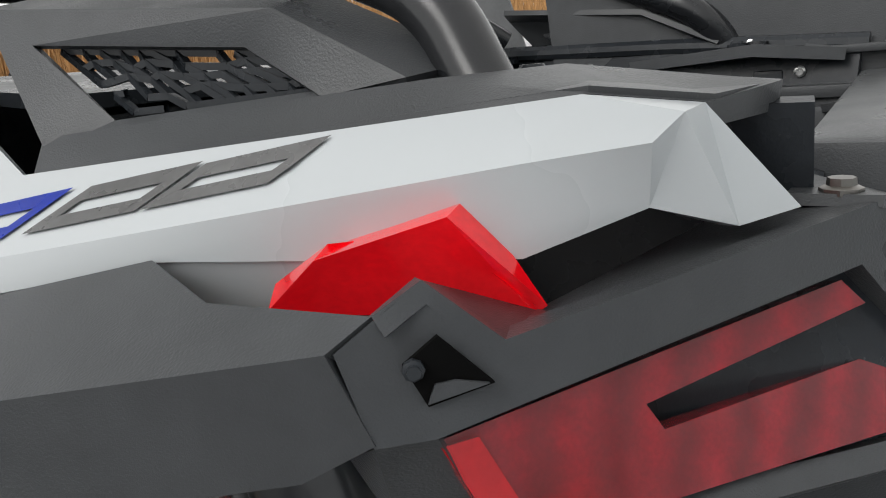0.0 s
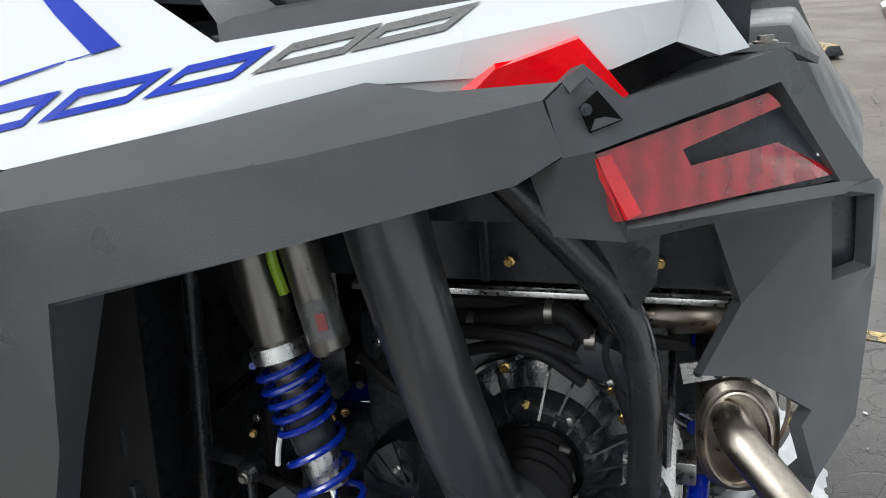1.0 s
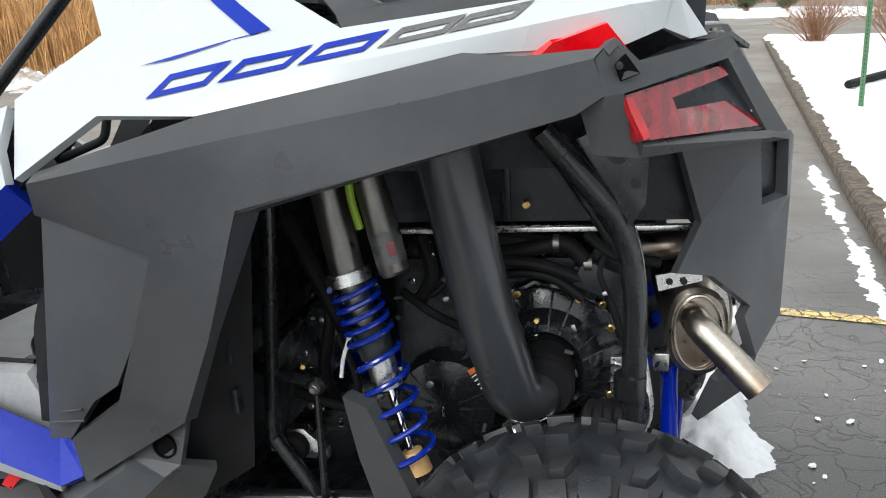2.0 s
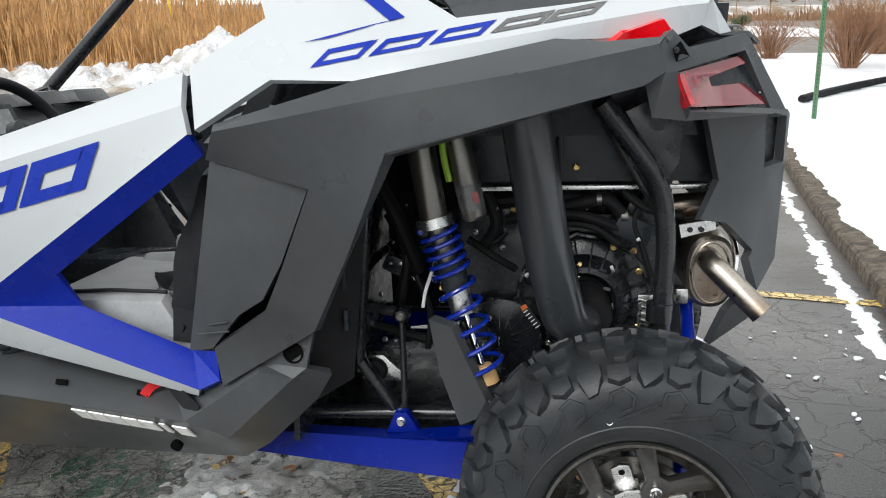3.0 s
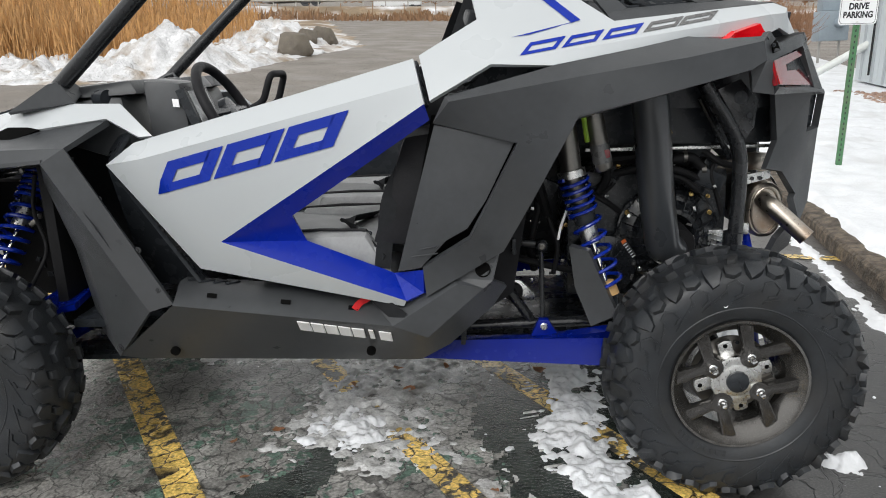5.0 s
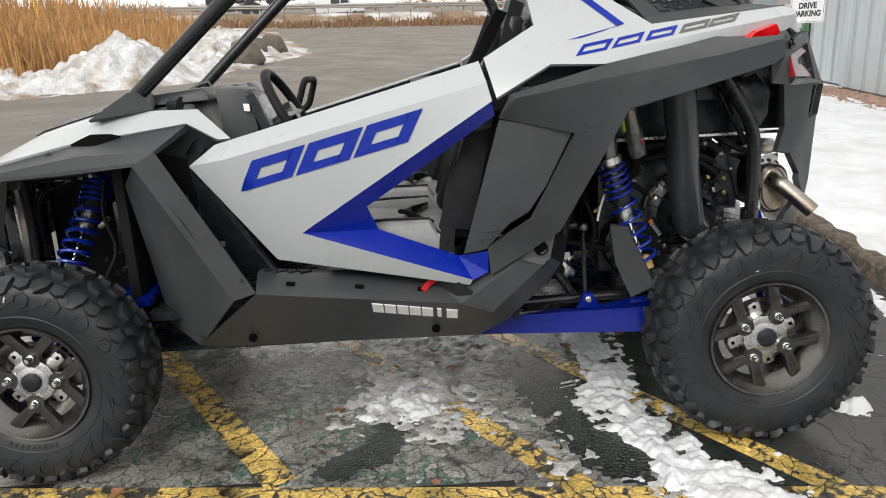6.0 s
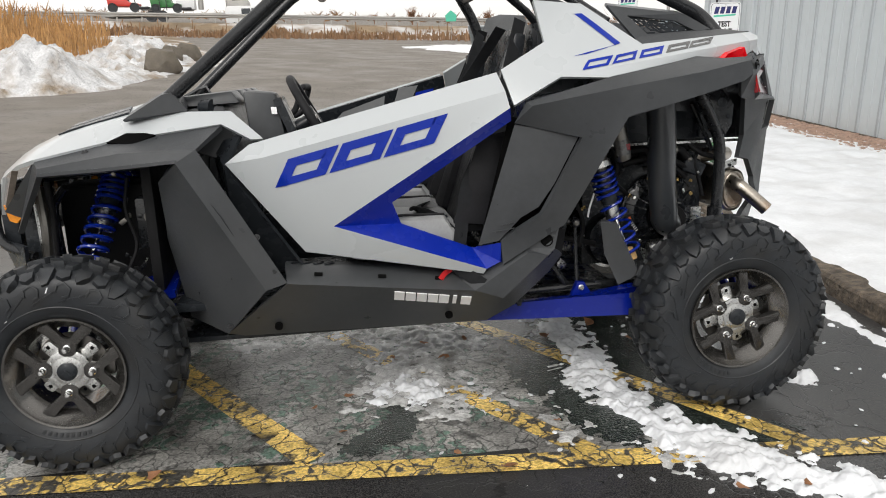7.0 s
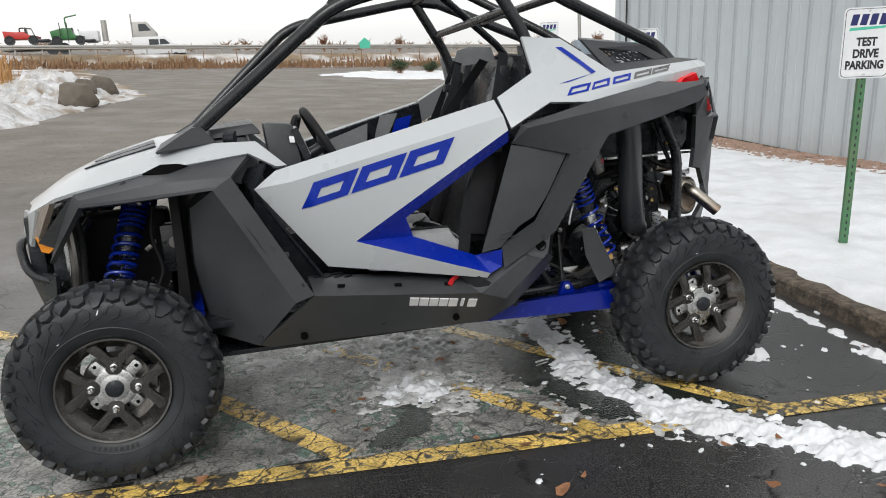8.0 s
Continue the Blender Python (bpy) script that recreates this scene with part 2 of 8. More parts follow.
def decal(outline, tree, side=1, lift=0.0022, grid=0.03):
    """A thin film in the shape of an outline in x and z, laid on a panel from its outer side."""
    bm = bmesh.new()
    n = len(outline)
    pts = []
    for i in range(n):
        (x0, z0), (x1, z1) = outline[i], outline[(i + 1) % n]
        k = max(1, int(math.hypot(x1 - x0, z1 - z0) / grid))
        pts += [(x0 + (x1 - x0) * j / k, z0 + (z1 - z0) * j / k) for j in range(k)]
    vs = [bm.verts.new((x, 0, z)) for x, z in pts]
    bm.faces.new(vs)
    bmesh.ops.triangulate(bm, faces=bm.faces[:])
    bmesh.ops.subdivide_edges(bm, edges=[e for e in bm.edges if e.calc_length() > 2 * grid], cuts=1)
    bmesh.ops.triangulate(bm, faces=bm.faces[:])
    last = -0.75
    for v in bm.verts:
        hit, normal, _, _ = tree.ray_cast(Vector((v.co.x, -1.6 * side, v.co.z)), Vector((0, side, 0)))
        if hit:
            if normal.y * side > 0:
                normal = -normal
            v.co = hit + normal * lift
            last = v.co.y
        else:
            v.co.y = last
    bmesh.ops.recalc_face_normals(bm, faces=bm.faces[:])
    return bm


# ---- the ground and its surface materials ----
def rise(x, y):
    """Height of the ground over the vehicle's slope: level country beyond the sloping car park."""
    s = -0.423 * x + 0.906 * y - 2
    return 0.083 * (math.sqrt(s * s + 1) + s) / 2


def fbm(x, y, scale, octaves=4, seed=0.0):
    return noise.fractal(Vector((x * scale, y * scale, seed)), 1.0, 2.0, octaves)


def ground_material(name, wet=True):
    m = bpy.data.materials.new(name)
    m.use_nodes = True
    n, l = m.node_tree.nodes, m.node_tree.links
    b = n["Principled BSDF"]
    co = n.new("ShaderNodeTexCoord").outputs["Object"]

    def tex(kind, scale, vector=None, **inputs):
        t = n.new(kind)
        t.inputs["Scale"].default_value = scale
        for k, v in inputs.items():
            t.inputs[k].default_value = v
        l.new(vector or co, t.inputs["Vector"])
        return t

    def ramp(fac, a, z, lo, hi):
        r = n.new("ShaderNodeMapRange")
        for k, v in zip(("From Min", "From Max", "To Min", "To Max"), (a, z, lo, hi)):
            r.inputs[k].default_value = v
        l.new(fac, r.inputs["Value"])
        return r.outputs["Result"]

    def mix(fac, a, c):
        k = n.new("ShaderNodeMix")
        k.data_type = "RGBA"
        l.new(fac, k.inputs["Factor"])
        for socket, v in (("A", a), ("B", c)):
            if isinstance(v, tuple):
                k.inputs[socket].default_value = (*v, 1)
            else:
                l.new(v, k.inputs[socket])
        return k.outputs["Result"]

    def math_node(op, a, c):
        k = n.new("ShaderNodeMath")
        k.operation = op
        l.new(a, k.inputs[0])
        if isinstance(c, float):
            k.inputs[1].default_value = c
        else:
            l.new(c, k.inputs[1])
        return k.outputs[0]

    grit = tex("ShaderNodeTexNoise", 160.0, Detail=3.0).outputs["Fac"]
    blotch = tex("ShaderNodeTexNoise", 1.1, Detail=6.0).outputs["Fac"]
    stone = tex("ShaderNodeTexVoronoi", 230.0)
    warp = tex("ShaderNodeTexNoise", 3.0, Detail=4.0)
    moved = n.new("ShaderNodeVectorMath")
    moved.operation = "MULTIPLY_ADD"
    l.new(warp.outputs["Color"], moved.inputs[0])
    moved.inputs[1].default_value = (0.5, 0.5, 0.0)
    l.new(co, moved.inputs[2])
    big = tex("ShaderNodeTexVoronoi", 1.5, moved.outputs[0])
    big.feature = "DISTANCE_TO_EDGE"
    fine = tex("ShaderNodeTexVoronoi", 7.0, moved.outputs[0])
    fine.feature = "DISTANCE_TO_EDGE"
    cracked = ramp(tex("ShaderNodeTexNoise", 0.8, Detail=2.0).outputs["Fac"], 0.36, 0.50, 0.0, 1.0)
    patchy = ramp(tex("ShaderNodeTexNoise", 1.7, Detail=4.0).outputs["Fac"], 0.45, 0.62, 0.0, 1.0)
    crack = math_node("MAXIMUM", math_node("MULTIPLY", ramp(big.outputs["Distance"], 0.0, 0.009, 1.0, 0.0), patchy),
                      math_node("MULTIPLY", ramp(fine.outputs["Distance"], 0.0, 0.022, 0.8, 0.0), cracked))
    base = mix(ramp(blotch, 0.35, 0.7, 0.0, 1.0), (0.018, 0.018, 0.019), (0.046, 0.045, 0.044))
    split = n.new("ShaderNodeSeparateXYZ")
    l.new(co, split.inputs[0])
    # dry brown far drive; its nearer reach paints in the wet asphalt's sky sheen
    dry = ramp(math_node("ADD", split.outputs["Y"], math_node("MULTIPLY", blotch, 3.0)), 1.5, 9.5, 0.0, 1.0)
    base = mix(dry, base, mix(ramp(blotch, 0.3, 0.75, 0.0, 1.0), (0.150, 0.130, 0.110), (0.205, 0.180, 0.155)))
    base = mix(ramp(grit, 0.46, 0.75, 0.0, 0.30), base, (0.24, 0.23, 0.215))
    base = mix(ramp(stone.outputs["Distance"], 0.0, 0.5, 0.45, 0.0), base, (0.02, 0.02, 0.021))
    base = mix(crack, base, (0.012, 0.012, 0.012))
    l.new(base, b.inputs["Base Color"])
    puddle = tex("ShaderNodeTexNoise", 0.7, Detail=5.0).outputs["Fac"]
    l.new(math_node("ADD", ramp(puddle, 0.36, 0.60, 0.10, 0.34), math_node("MULTIPLY", dry, 0.45)), b.inputs["Roughness"])
    height = math_node("SUBTRACT", math_node("MULTIPLY", grit, 0.0014), math_node("MULTIPLY", crack, 0.006))
    k = n.new("ShaderNodeBump")
    k.inputs["Distance"].default_value = 1.0
    k.inputs["Strength"].default_value = 0.45
    l.new(height, k.inputs["Height"])
    l.new(k.outputs["Normal"], b.inputs["Normal"])
    return m


def worn_paint(name, color, under, wear):
    """Old road paint: film with chips, through which the asphalt shows."""
    m = bpy.data.materials.new(name)
    m.use_nodes = True
    n, l = m.node_tree.nodes, m.node_tree.links
    b = n["Principled BSDF"]
    co = n.new("ShaderNodeTexCoord").outputs["Object"]
    facs = []
    for scale, detail in ((3.0, 5.0), (26.0, 5.0)):
        t = n.new("ShaderNodeTexNoise")
        t.inputs["Scale"].default_value, t.inputs["Detail"].default_value = scale, detail
        l.new(co, t.inputs["Vector"])
        facs.append(t.outputs["Fac"])
    crack = n.new("ShaderNodeTexVoronoi")
    crack.feature = "DISTANCE_TO_EDGE"
    crack.inputs["Scale"].default_value = 13.0
    bend = n.new("ShaderNodeTexNoise")
    bend.inputs["Scale"].default_value, bend.inputs["Detail"].default_value = 9.0, 5.0
    l.new(co, bend.inputs["Vector"])
    moved = n.new("ShaderNodeVectorMath")
    moved.operation = "MULTIPLY_ADD"
    moved.inputs[1].default_value = (0.16, 0.16, 0.0)
    l.new(bend.outputs["Color"], moved.inputs[0]), l.new(co, moved.inputs[2])
    l.new(moved.outputs[0], crack.inputs["Vector"])
    add = n.new("ShaderNodeMath")
    add.operation = "ADD"
    l.new(facs[0], add.inputs[0]), l.new(facs[1], add.inputs[1])
    r = n.new("ShaderNodeMapRange")
    for k, v in zip(("From Min", "From Max", "To Min", "To Max"), (wear - 0.03, wear + 0.03, 0, 1)):
        r.inputs[k].default_value = v
    l.new(add.outputs[0], r.inputs["Value"])
    c = n.new("ShaderNodeMapRange")
    for k, v in zip(("From Min", "From Max", "To Min", "To Max"), (0.0, 0.055, 0.9, 0)):
        c.inputs[k].default_value = v
    l.new(crack.outputs["Distance"], c.inputs["Value"])
    both = n.new("ShaderNodeMath")
    both.operation = "MAXIMUM"
    l.new(r.outputs["Result"], both.inputs[0]), l.new(c.outputs["Result"], both.inputs[1])
    k = n.new("ShaderNodeMix")
    k.data_type = "RGBA"
    k.inputs["A"].default_value, k.inputs["B"].default_value = (*color, 1), (*under, 1)
    l.new(both.outputs[0], k.inputs["Factor"])
    speck = n.new("ShaderNodeTexNoise")
    speck.inputs["Scale"].default_value, speck.inputs["Detail"].default_value = 85.0, 3.0
    l.new(co, speck.inputs["Vector"])
    stain = n.new("ShaderNodeTexNoise")
    stain.inputs["Scale"].default_value, stain.inputs["Detail"].default_value = 5.0, 6.0
    l.new(co, stain.inputs["Vector"])
    tone = None
    for fac, lo, hi in ((speck, 0.6, 1.35), (stain, 0.55, 1.3)):
        g = n.new("ShaderNodeMapRange")
        for key, v in zip(("From Min", "From Max", "To Min", "To Max"), (0.36, 0.66, lo, hi)):
            g.inputs[key].default_value = v
        l.new(fac.outputs["Fac"], g.inputs["Value"])
        if tone is None:
            tone = g.outputs["Result"]
        else:
            m2 = n.new("ShaderNodeMath")
            m2.operation = "MULTIPLY"
            l.new(tone, m2.inputs[0]), l.new(g.outputs["Result"], m2.inputs[1])
            tone = m2.outputs[0]
    hsv = n.new("ShaderNodeHueSaturation")
    l.new(tone, hsv.inputs["Value"]), l.new(k.outputs["Result"], hsv.inputs["Color"])
    split = n.new("ShaderNodeMix")
    split.data_type = "RGBA"
    split.inputs["B"].default_value = (0.012, 0.012, 0.012, 1)
    l.new(c.outputs["Result"], split.inputs["Factor"]), l.new(hsv.outputs["Color"], split.inputs["A"])
    l.new(split.outputs["Result"], b.inputs["Base Color"])
    rr = n.new("ShaderNodeMapRange")
    rr.inputs["From Min"].default_value, rr.inputs["From Max"].default_value = 0.35, 0.65
    rr.inputs["To Min"].default_value, rr.inputs["To Max"].default_value = 0.10, 0.5
    l.new(facs[0], rr.inputs["Value"])
    l.new(rr.outputs["Result"], b.inputs["Roughness"])
    kb = n.new("ShaderNodeBump")
    kb.inputs["Distance"].default_value = 0.004
    kb.invert = True
    grit = n.new("ShaderNodeTexNoise")
    grit.inputs["Scale"].default_value, grit.inputs["Detail"].default_value = 70.0, 4.0
    l.new(co, grit.inputs["Vector"])
    rough = n.new("ShaderNodeMath")
    rough.operation = "ADD"
    l.new(both.outputs[0], rough.inputs[0]), l.new(grit.outputs["Fac"], rough.inputs[1])
    l.new(rough.outputs[0], kb.inputs["Height"])
    l.new(kb.outputs["Normal"], b.inputs["Normal"])
    return m


ASPHALT = ground_material("wet_asphalt")
YELLOW = worn_paint("worn_yellow_paint", (0.76, 0.53, 0.15), (0.085, 0.08, 0.07), 1.10)
GREEN = worn_paint("worn_green_paint", (0.105, 0.165, 0.130), (0.29, 0.283, 0.265), 0.92)
SNOW = mat("snow", (0.76, 0.775, 0.80), 0.5, vary=0.06, size=0.2, bump=0.004, bump_size=0.018, tint=(0.56, 0.56, 0.56), tint_amount=0.5)
SLUSH = mat("dirty_slush", (0.56, 0.56, 0.555), 0.20, vary=0.35, size=0.06, bump=0.004, bump_size=0.008, tint=(0.20, 0.195, 0.18), tint_amount=0.8, rough_vary=0.12)
OLD_SNOW = mat("old_ploughed_snow", (0.62, 0.62, 0.63), 0.6, vary=0.2, size=0.35, bump=0.09, bump_size=0.12, tint=(0.25, 0.185, 0.115), tint_amount=0.95)
KERB = mat("old_kerb", (0.115, 0.090, 0.066), 0.8, vary=0.6, size=0.05, bump=0.02, bump_size=0.022, tint=(0.035, 0.028, 0.02), tint_amount=0.85)
REED = mat("dry_reed", (0.42, 0.23, 0.085), 0.7, vary=0.35, size=0.5)
WEED = mat("dry_weed", (0.24, 0.14, 0.075), 0.8, vary=0.3, size=0.5)
TWIG = mat("bare_twig", (0.25, 0.13, 0.07), 0.8, vary=0.25, size=0.1)
STONE = mat("boulder", (0.13, 0.112, 0.09), 0.8, vary=0.2, size=0.3, bump=0.02, bump_size=0.08, tint=(0.10, 0.085, 0.06), tint_amount=0.6)
ROCK = mat("landscape_stone", (0.30, 0.20, 0.15), 0.7, vary=0.3, size=0.1, bump=0.003, bump_size=0.02, per_object=0.4)
SIDING = mat("pale_steel_siding", (0.50, 0.54, 0.56), 0.42, vary=0.04, size=1.2, rough_vary=0.05)
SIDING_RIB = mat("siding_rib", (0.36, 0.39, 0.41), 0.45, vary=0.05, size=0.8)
FIELD = mat("dead_grass", (0.22, 0.16, 0.10), 0.9, vary=0.3, size=1.5, tint=(0.72, 0.73, 0.75), tint_amount=0.95)
POST_GREEN = mat("green_post_paint", (0.06, 0.17, 0.075), 0.5, vary=0.15, size=0.1, tint=(0.2, 0.15, 0.1), tint_amount=0.4)
SIGN_WHITE = mat("sign_face", (0.74, 0.75, 0.76), 0.4, vary=0.04, size=0.2)
SIGN_BLACK = mat("sign_lettering", (0.015, 0.015, 0.018), 0.45, vary=0.05)
SIGN_NAVY = mat("sign_navy", (0.012, 0.016, 0.11), 0.45, vary=0.05)
SIGN_GREEN = mat("sign_green", (0.08, 0.50, 0.34), 0.45, vary=0.05)
METER = mat("meter_grey", (0.27, 0.32, 0.36), 0.5, vary=0.1, size=0.3)
PIPE_WHITE = mat("drain_white", (0.62, 0.64, 0.62), 0.4, vary=0.08, size=0.3)
RAIL = mat("galvanised_rail", (0.38, 0.37, 0.35), 0.5, metal=0.5, vary=0.12, size=1.0)
LEAF = mat("dead_leaf", (0.26, 0.12, 0.055), 0.7, vary=0.3, size=0.03)
GREEN_LEAF = mat("evergreen", (0.03, 0.06, 0.022), 0.7, vary=0.3, size=0.2)

upright = set()


def structure(ob, label, category):
    return tagged(ob, label, category, kind="structure")


def sheet(xs, ys, height, keep=None):
    """A sheet over a grid of x and y."""
    bm = bmesh.new()
    vs = {}
    for i, x in enumerate(xs):
        for j, y in enumerate(ys):
            vs[i, j] = bm.verts.new((x, y, height(x, y)))
    for i in range(len(xs) - 1):
        for j in range(len(ys) - 1):
            corners = [vs[i, j], vs[i + 1, j], vs[i + 1, j + 1], vs[i, j + 1]]
            if keep is None or keep(corners):
                bm.faces.new(corners)
    bmesh.ops.delete(bm, geom=[v for v in bm.verts if not v.link_faces], context="VERTS")
    return bm


def steps(a, b, n):
    return [a + (b - a) * i / n for i in range(n + 1)]


def graded(inner, far):
    """Even steps near the vehicle and growing ones to the horizon."""
    out, v, d = [], inner, 0.5
    while v < far:
        out.append(v)
        v, d = v + d, d * 1.22
    out.append(far)
    return [-v for v in reversed(out)] + steps(-inner, inner, 40)[1:-1] + out


line = graded(5.0, 1500.0)
bm = sheet(line, line, lambda x, y: rise(x, y) + 0.004 * fbm(x, y, 0.7) * max(0.0, min(1.0, (9 - abs(x) - abs(y)) / 3)))
structure(part("ground", bm, ASPHALT, angle=180), "wet cracked grey asphalt of a sloping car park", "asphalt")


def flat_strip(a, b, width, lift=0.004, cuts=14):
    """A painted line on the ground from a to b."""
    a, b = Vector((*a, 0)), Vector((*b, 0))
    d = (b - a).normalized()
    w = Vector((-d.y, d.x, 0)) * width / 2
    bm = bmesh.new()
    rows = []
    for i in range(cuts + 1):
        p = a.lerp(b, i / cuts)
        jag = 0.006 * noise.noise(Vector((p.x * 9, p.y * 9, 3)))
        rows.append([bm.verts.new((q.x, q.y, rise(q.x, q.y) + lift + 0.004 * fbm(q.x, q.y, 0.7))) for q in (p - w * (1 + jag * 8), p, p + w * (1 - jag * 8))])
    for r, s in zip(rows, rows[1:]):
        for k in range(2):
            bm.faces.new([r[k], s[k], s[k + 1], r[k + 1]])
    bmesh.ops.recalc_face_normals(bm, faces=bm.faces[:])
    return bm


# green-painted bay with yellow border and hatching
structure(part("green_bay_paint", sheet(steps(-3.6, 1.35, 64), steps(-1.0, 1.3, 30), lambda x, y: rise(x, y) + 0.0025 + 0.004 * fbm(x, y, 0.7),
                                        lambda c: c[0].co.y > -0.97 - 0.1 * c[0].co.x and c[0].co.x < 1.1), GREEN),
          "faded green paint over cracked asphalt", "ground paint")
for a, b, w in (((-3.4, -0.62), (2.6, -1.26), 0.11), ((-1.75, 1.16), (-0.42, -0.86), 0.11), ((-0.35, 0.42), (0.56, -1.0), 0.10),
                ((0.35, 0.47), (1.36, -1.14), 0.10), ((2.0, 2.02), (3.0, 1.75), 0.10), ((-3.4, 2.3), (-1.6, 0.9), 0.1),
                ((-3.2, 1.2), (-1.9, -0.72), 0.1)):
    structure(part("yellow_line", flat_strip(a, b, w), YELLOW), "worn cracked yellow parking line on asphalt", "parking line")


# ---- kerb and the snow-covered strip beside the building ----
def kerb_x(y):
    return 2.44 + 0.158 * y


bm = bmesh.new()
rows = []
for i in range(121):
    y = -6 + 26 * i / 120
    x, z = kerb_x(y), rise(kerb_x(y), y)
    j = [0.012 * fbm(x, y, 3, 3, s) for s in (1, 2, 3)]
    rows.append([bm.verts.new(p) for p in ((x + j[0] * 0.6, y, z - 0.05), (x + 0.012 + j[0], y, z + 0.085 + j[1] * 0.6), (x + 0.03 + j[0], y, z + 0.105 + j[1]),
                                           (x + 0.17 + j[2], y, z + 0.11 + j[2]), (x + 0.19 + j[2], y, z - 0.05))])
for a, b in zip(rows, rows[1:]):
    for k in range(4):
        bm.faces.new([a[k], b[k], b[k + 1], a[k + 1]])
bmesh.ops.recalc_face_normals(bm, faces=bm.faces[:])
structure(part("kerb", bm, KERB), "weathered low kerb with dead grass along its top", "kerb")

def wall_x(y):
    return 7.55 + 0.03 * y


def bank(x, y):
    q = x - kerb_x(y)
    edge = min(1.0, max(0.0, (q - 0.05 + 0.05 * fbm(x, y, 1.6, 3, 5) + 0.03 * fbm(x, y, 9.0, 3, 6)) / 0.14))
    edge = edge * edge * (3 - 2 * edge)
    lumps = 0.034 * fbm(x, y, 1.7, 4, 9) + 0.024 * fbm(x, y, 5.5, 4, 4)
    thin = min(1.0, max(0.0, (wall_x(y) - x - 0.55 + 0.25 * fbm(x, y, 1.2, 3, 8)) / 0.5))
    return rise(x, y) + 0.07 + edge * (0.07 + lumps) * (0.15 + 0.85 * thin)


bm = bmesh.new()
rows = []
ys = steps(-5.0, 22.0, 330)
qs = [0.004 * k for k in range(14)] + [0.056 + 0.944 * k / 74 for k in range(75)]
for y in ys:
    wide = max(wall_x(min(y, 12.5)) - kerb_x(y), 4.6)
    rows.append([bm.verts.new((kerb_x(y) + 0.03 + q * wide, y, bank(kerb_x(y) + 0.03 + q * wide, y))) for q in qs])
for a, b in zip(rows, rows[1:]):
    for k in range(len(qs) - 1):
        bm.faces.new([a[k], a[k + 1], b[k + 1], b[k]])
tagged(part("snow_bank", bm, SNOW, angle=80), "fresh white snow over the verge beside the kerb", "snow", kind="stuff")


def pebble(radius, seed, flat=0.6, cuts=1):
    rnd = random.Random(seed)
    bm = bmesh.new()
    bmesh.ops.create_icosphere(bm, subdivisions=cuts, radius=radius)
    k = Vector((rnd.uniform(0.8, 1.3), rnd.uniform(0.7, 1.1), flat * rnd.uniform(0.8, 1.1)))
    for v in bm.verts:
        f = 1 + 0.25 * noise.noise(v.co / radius + Vector((seed * 3.1, 0, 0)))
        v.co = Vector((v.co.x * k.x, v.co.y * k.y, v.co.z * k.z)) * f
    return bm


def scatter(name, material, spots, shapes, label, category):
    """Many loose pieces as one object."""
    bm = bmesh.new()
    metas = []
    for s in shapes:
        metas.append(([v.co.copy() for v in s.verts], [[v.index for v in f.verts] for f in s.faces]))
    verts, faces = [], []
    for k, (p, size, turn) in enumerate(spots):
        vs, fs = metas[k % len(metas)]
        r = Euler((0.3 * math.sin(k), 0.3 * math.cos(k * 1.7), turn)).to_matrix()
        o = len(verts)
        verts += [tuple(r @ (v * size) + p) for v in vs]
        faces += [[i + o for i in f] for f in fs]
    for s in shapes:
        s.free()
    me = bpy.data.meshes.new(name)
    me.from_pydata(verts, [], faces)
    me.materials.append(material)
    me.polygons.foreach_set("use_smooth", [True] * len(me.polygons))
    me.set_sharp_from_angle(angle=radians(40))
    return tagged(new(name, me), label, category, kind="stuff")


def indexed(bm):
    bm.verts.index_update()
    return bm


rnd = random.Random(4)
spots = []
for _ in range(4200):
    y = rnd.uniform(-4.0, 11.0)
    back = rnd.random() ** 1.5 * 1.05
    x = wall_x(y) - 0.06 - back
    spots.append((Vector((x, y, bank(x, y) + 0.005 - 0.02 * (back > 0.6))), rnd.uniform(0.5, 1.25), rnd.uniform(0, 6.3)))
scatter("landscape_stones", ROCK, spots, [indexed(pebble(0.045, s)) for s in range(6)], "reddish brown landscaping stones along the wall", "gravel")


# ---- the metal building ----
def at_ground(x, y, lift=0.0):
    """A place on the ground in the upright world."""
    return GRAVITY @ Vector((x, y, rise(x, y) + lift))


building = tagged(new("metal_building"), "pale grey ribbed steel building beside the car park", "building")
upright.add(building)
w0, w1 = at_ground(wall_x(-14), -14), at_ground(wall_x(10.66), 10.66)
along = Vector((w1.x - w0.x, w1.y - w0.y, 0))
LENGTH = along.length
FOOT = at_ground(wall_x(6.4), 6.4, 0.03).z
building.matrix_basis = Matrix.LocRotScale(Vector((w0.x, w0.y, FOOT)), Euler((0, 0, math.atan2(along.y, along.x))), None)
part("wall", box((LENGTH / 2, -0.15, 2.3), (LENGTH, 0.3, 4.5), 0.0), SIDING, building)
part("annex_wall", box((LENGTH + 1.2, -0.35, 2.3), (2.4, 0.3, 4.5), 0.0), SIDING, building)
part("end_wall", box((LENGTH + 2.25, -4.2, 2.3), (0.3, 7.38, 4.5), 0.0), SIDING, building)
part("roof", box((LENGTH / 2 + 1.1, -4.0, 4.66), (LENGTH + 3.0, 8.3, 0.22), 0.02), SIDING_RIB, building, "grey steel roof edge")
rib_pts = ((-0.036, 0.0), (-0.022, 0.026), (0.022, 0.026), (0.036, 0.0))
low_pts = ((-0.012, 0.0), (-0.006, 0.006), (0.006, 0.006), (0.012, 0.0))
first = bead = None
n_ribs = int(LENGTH / 0.46)
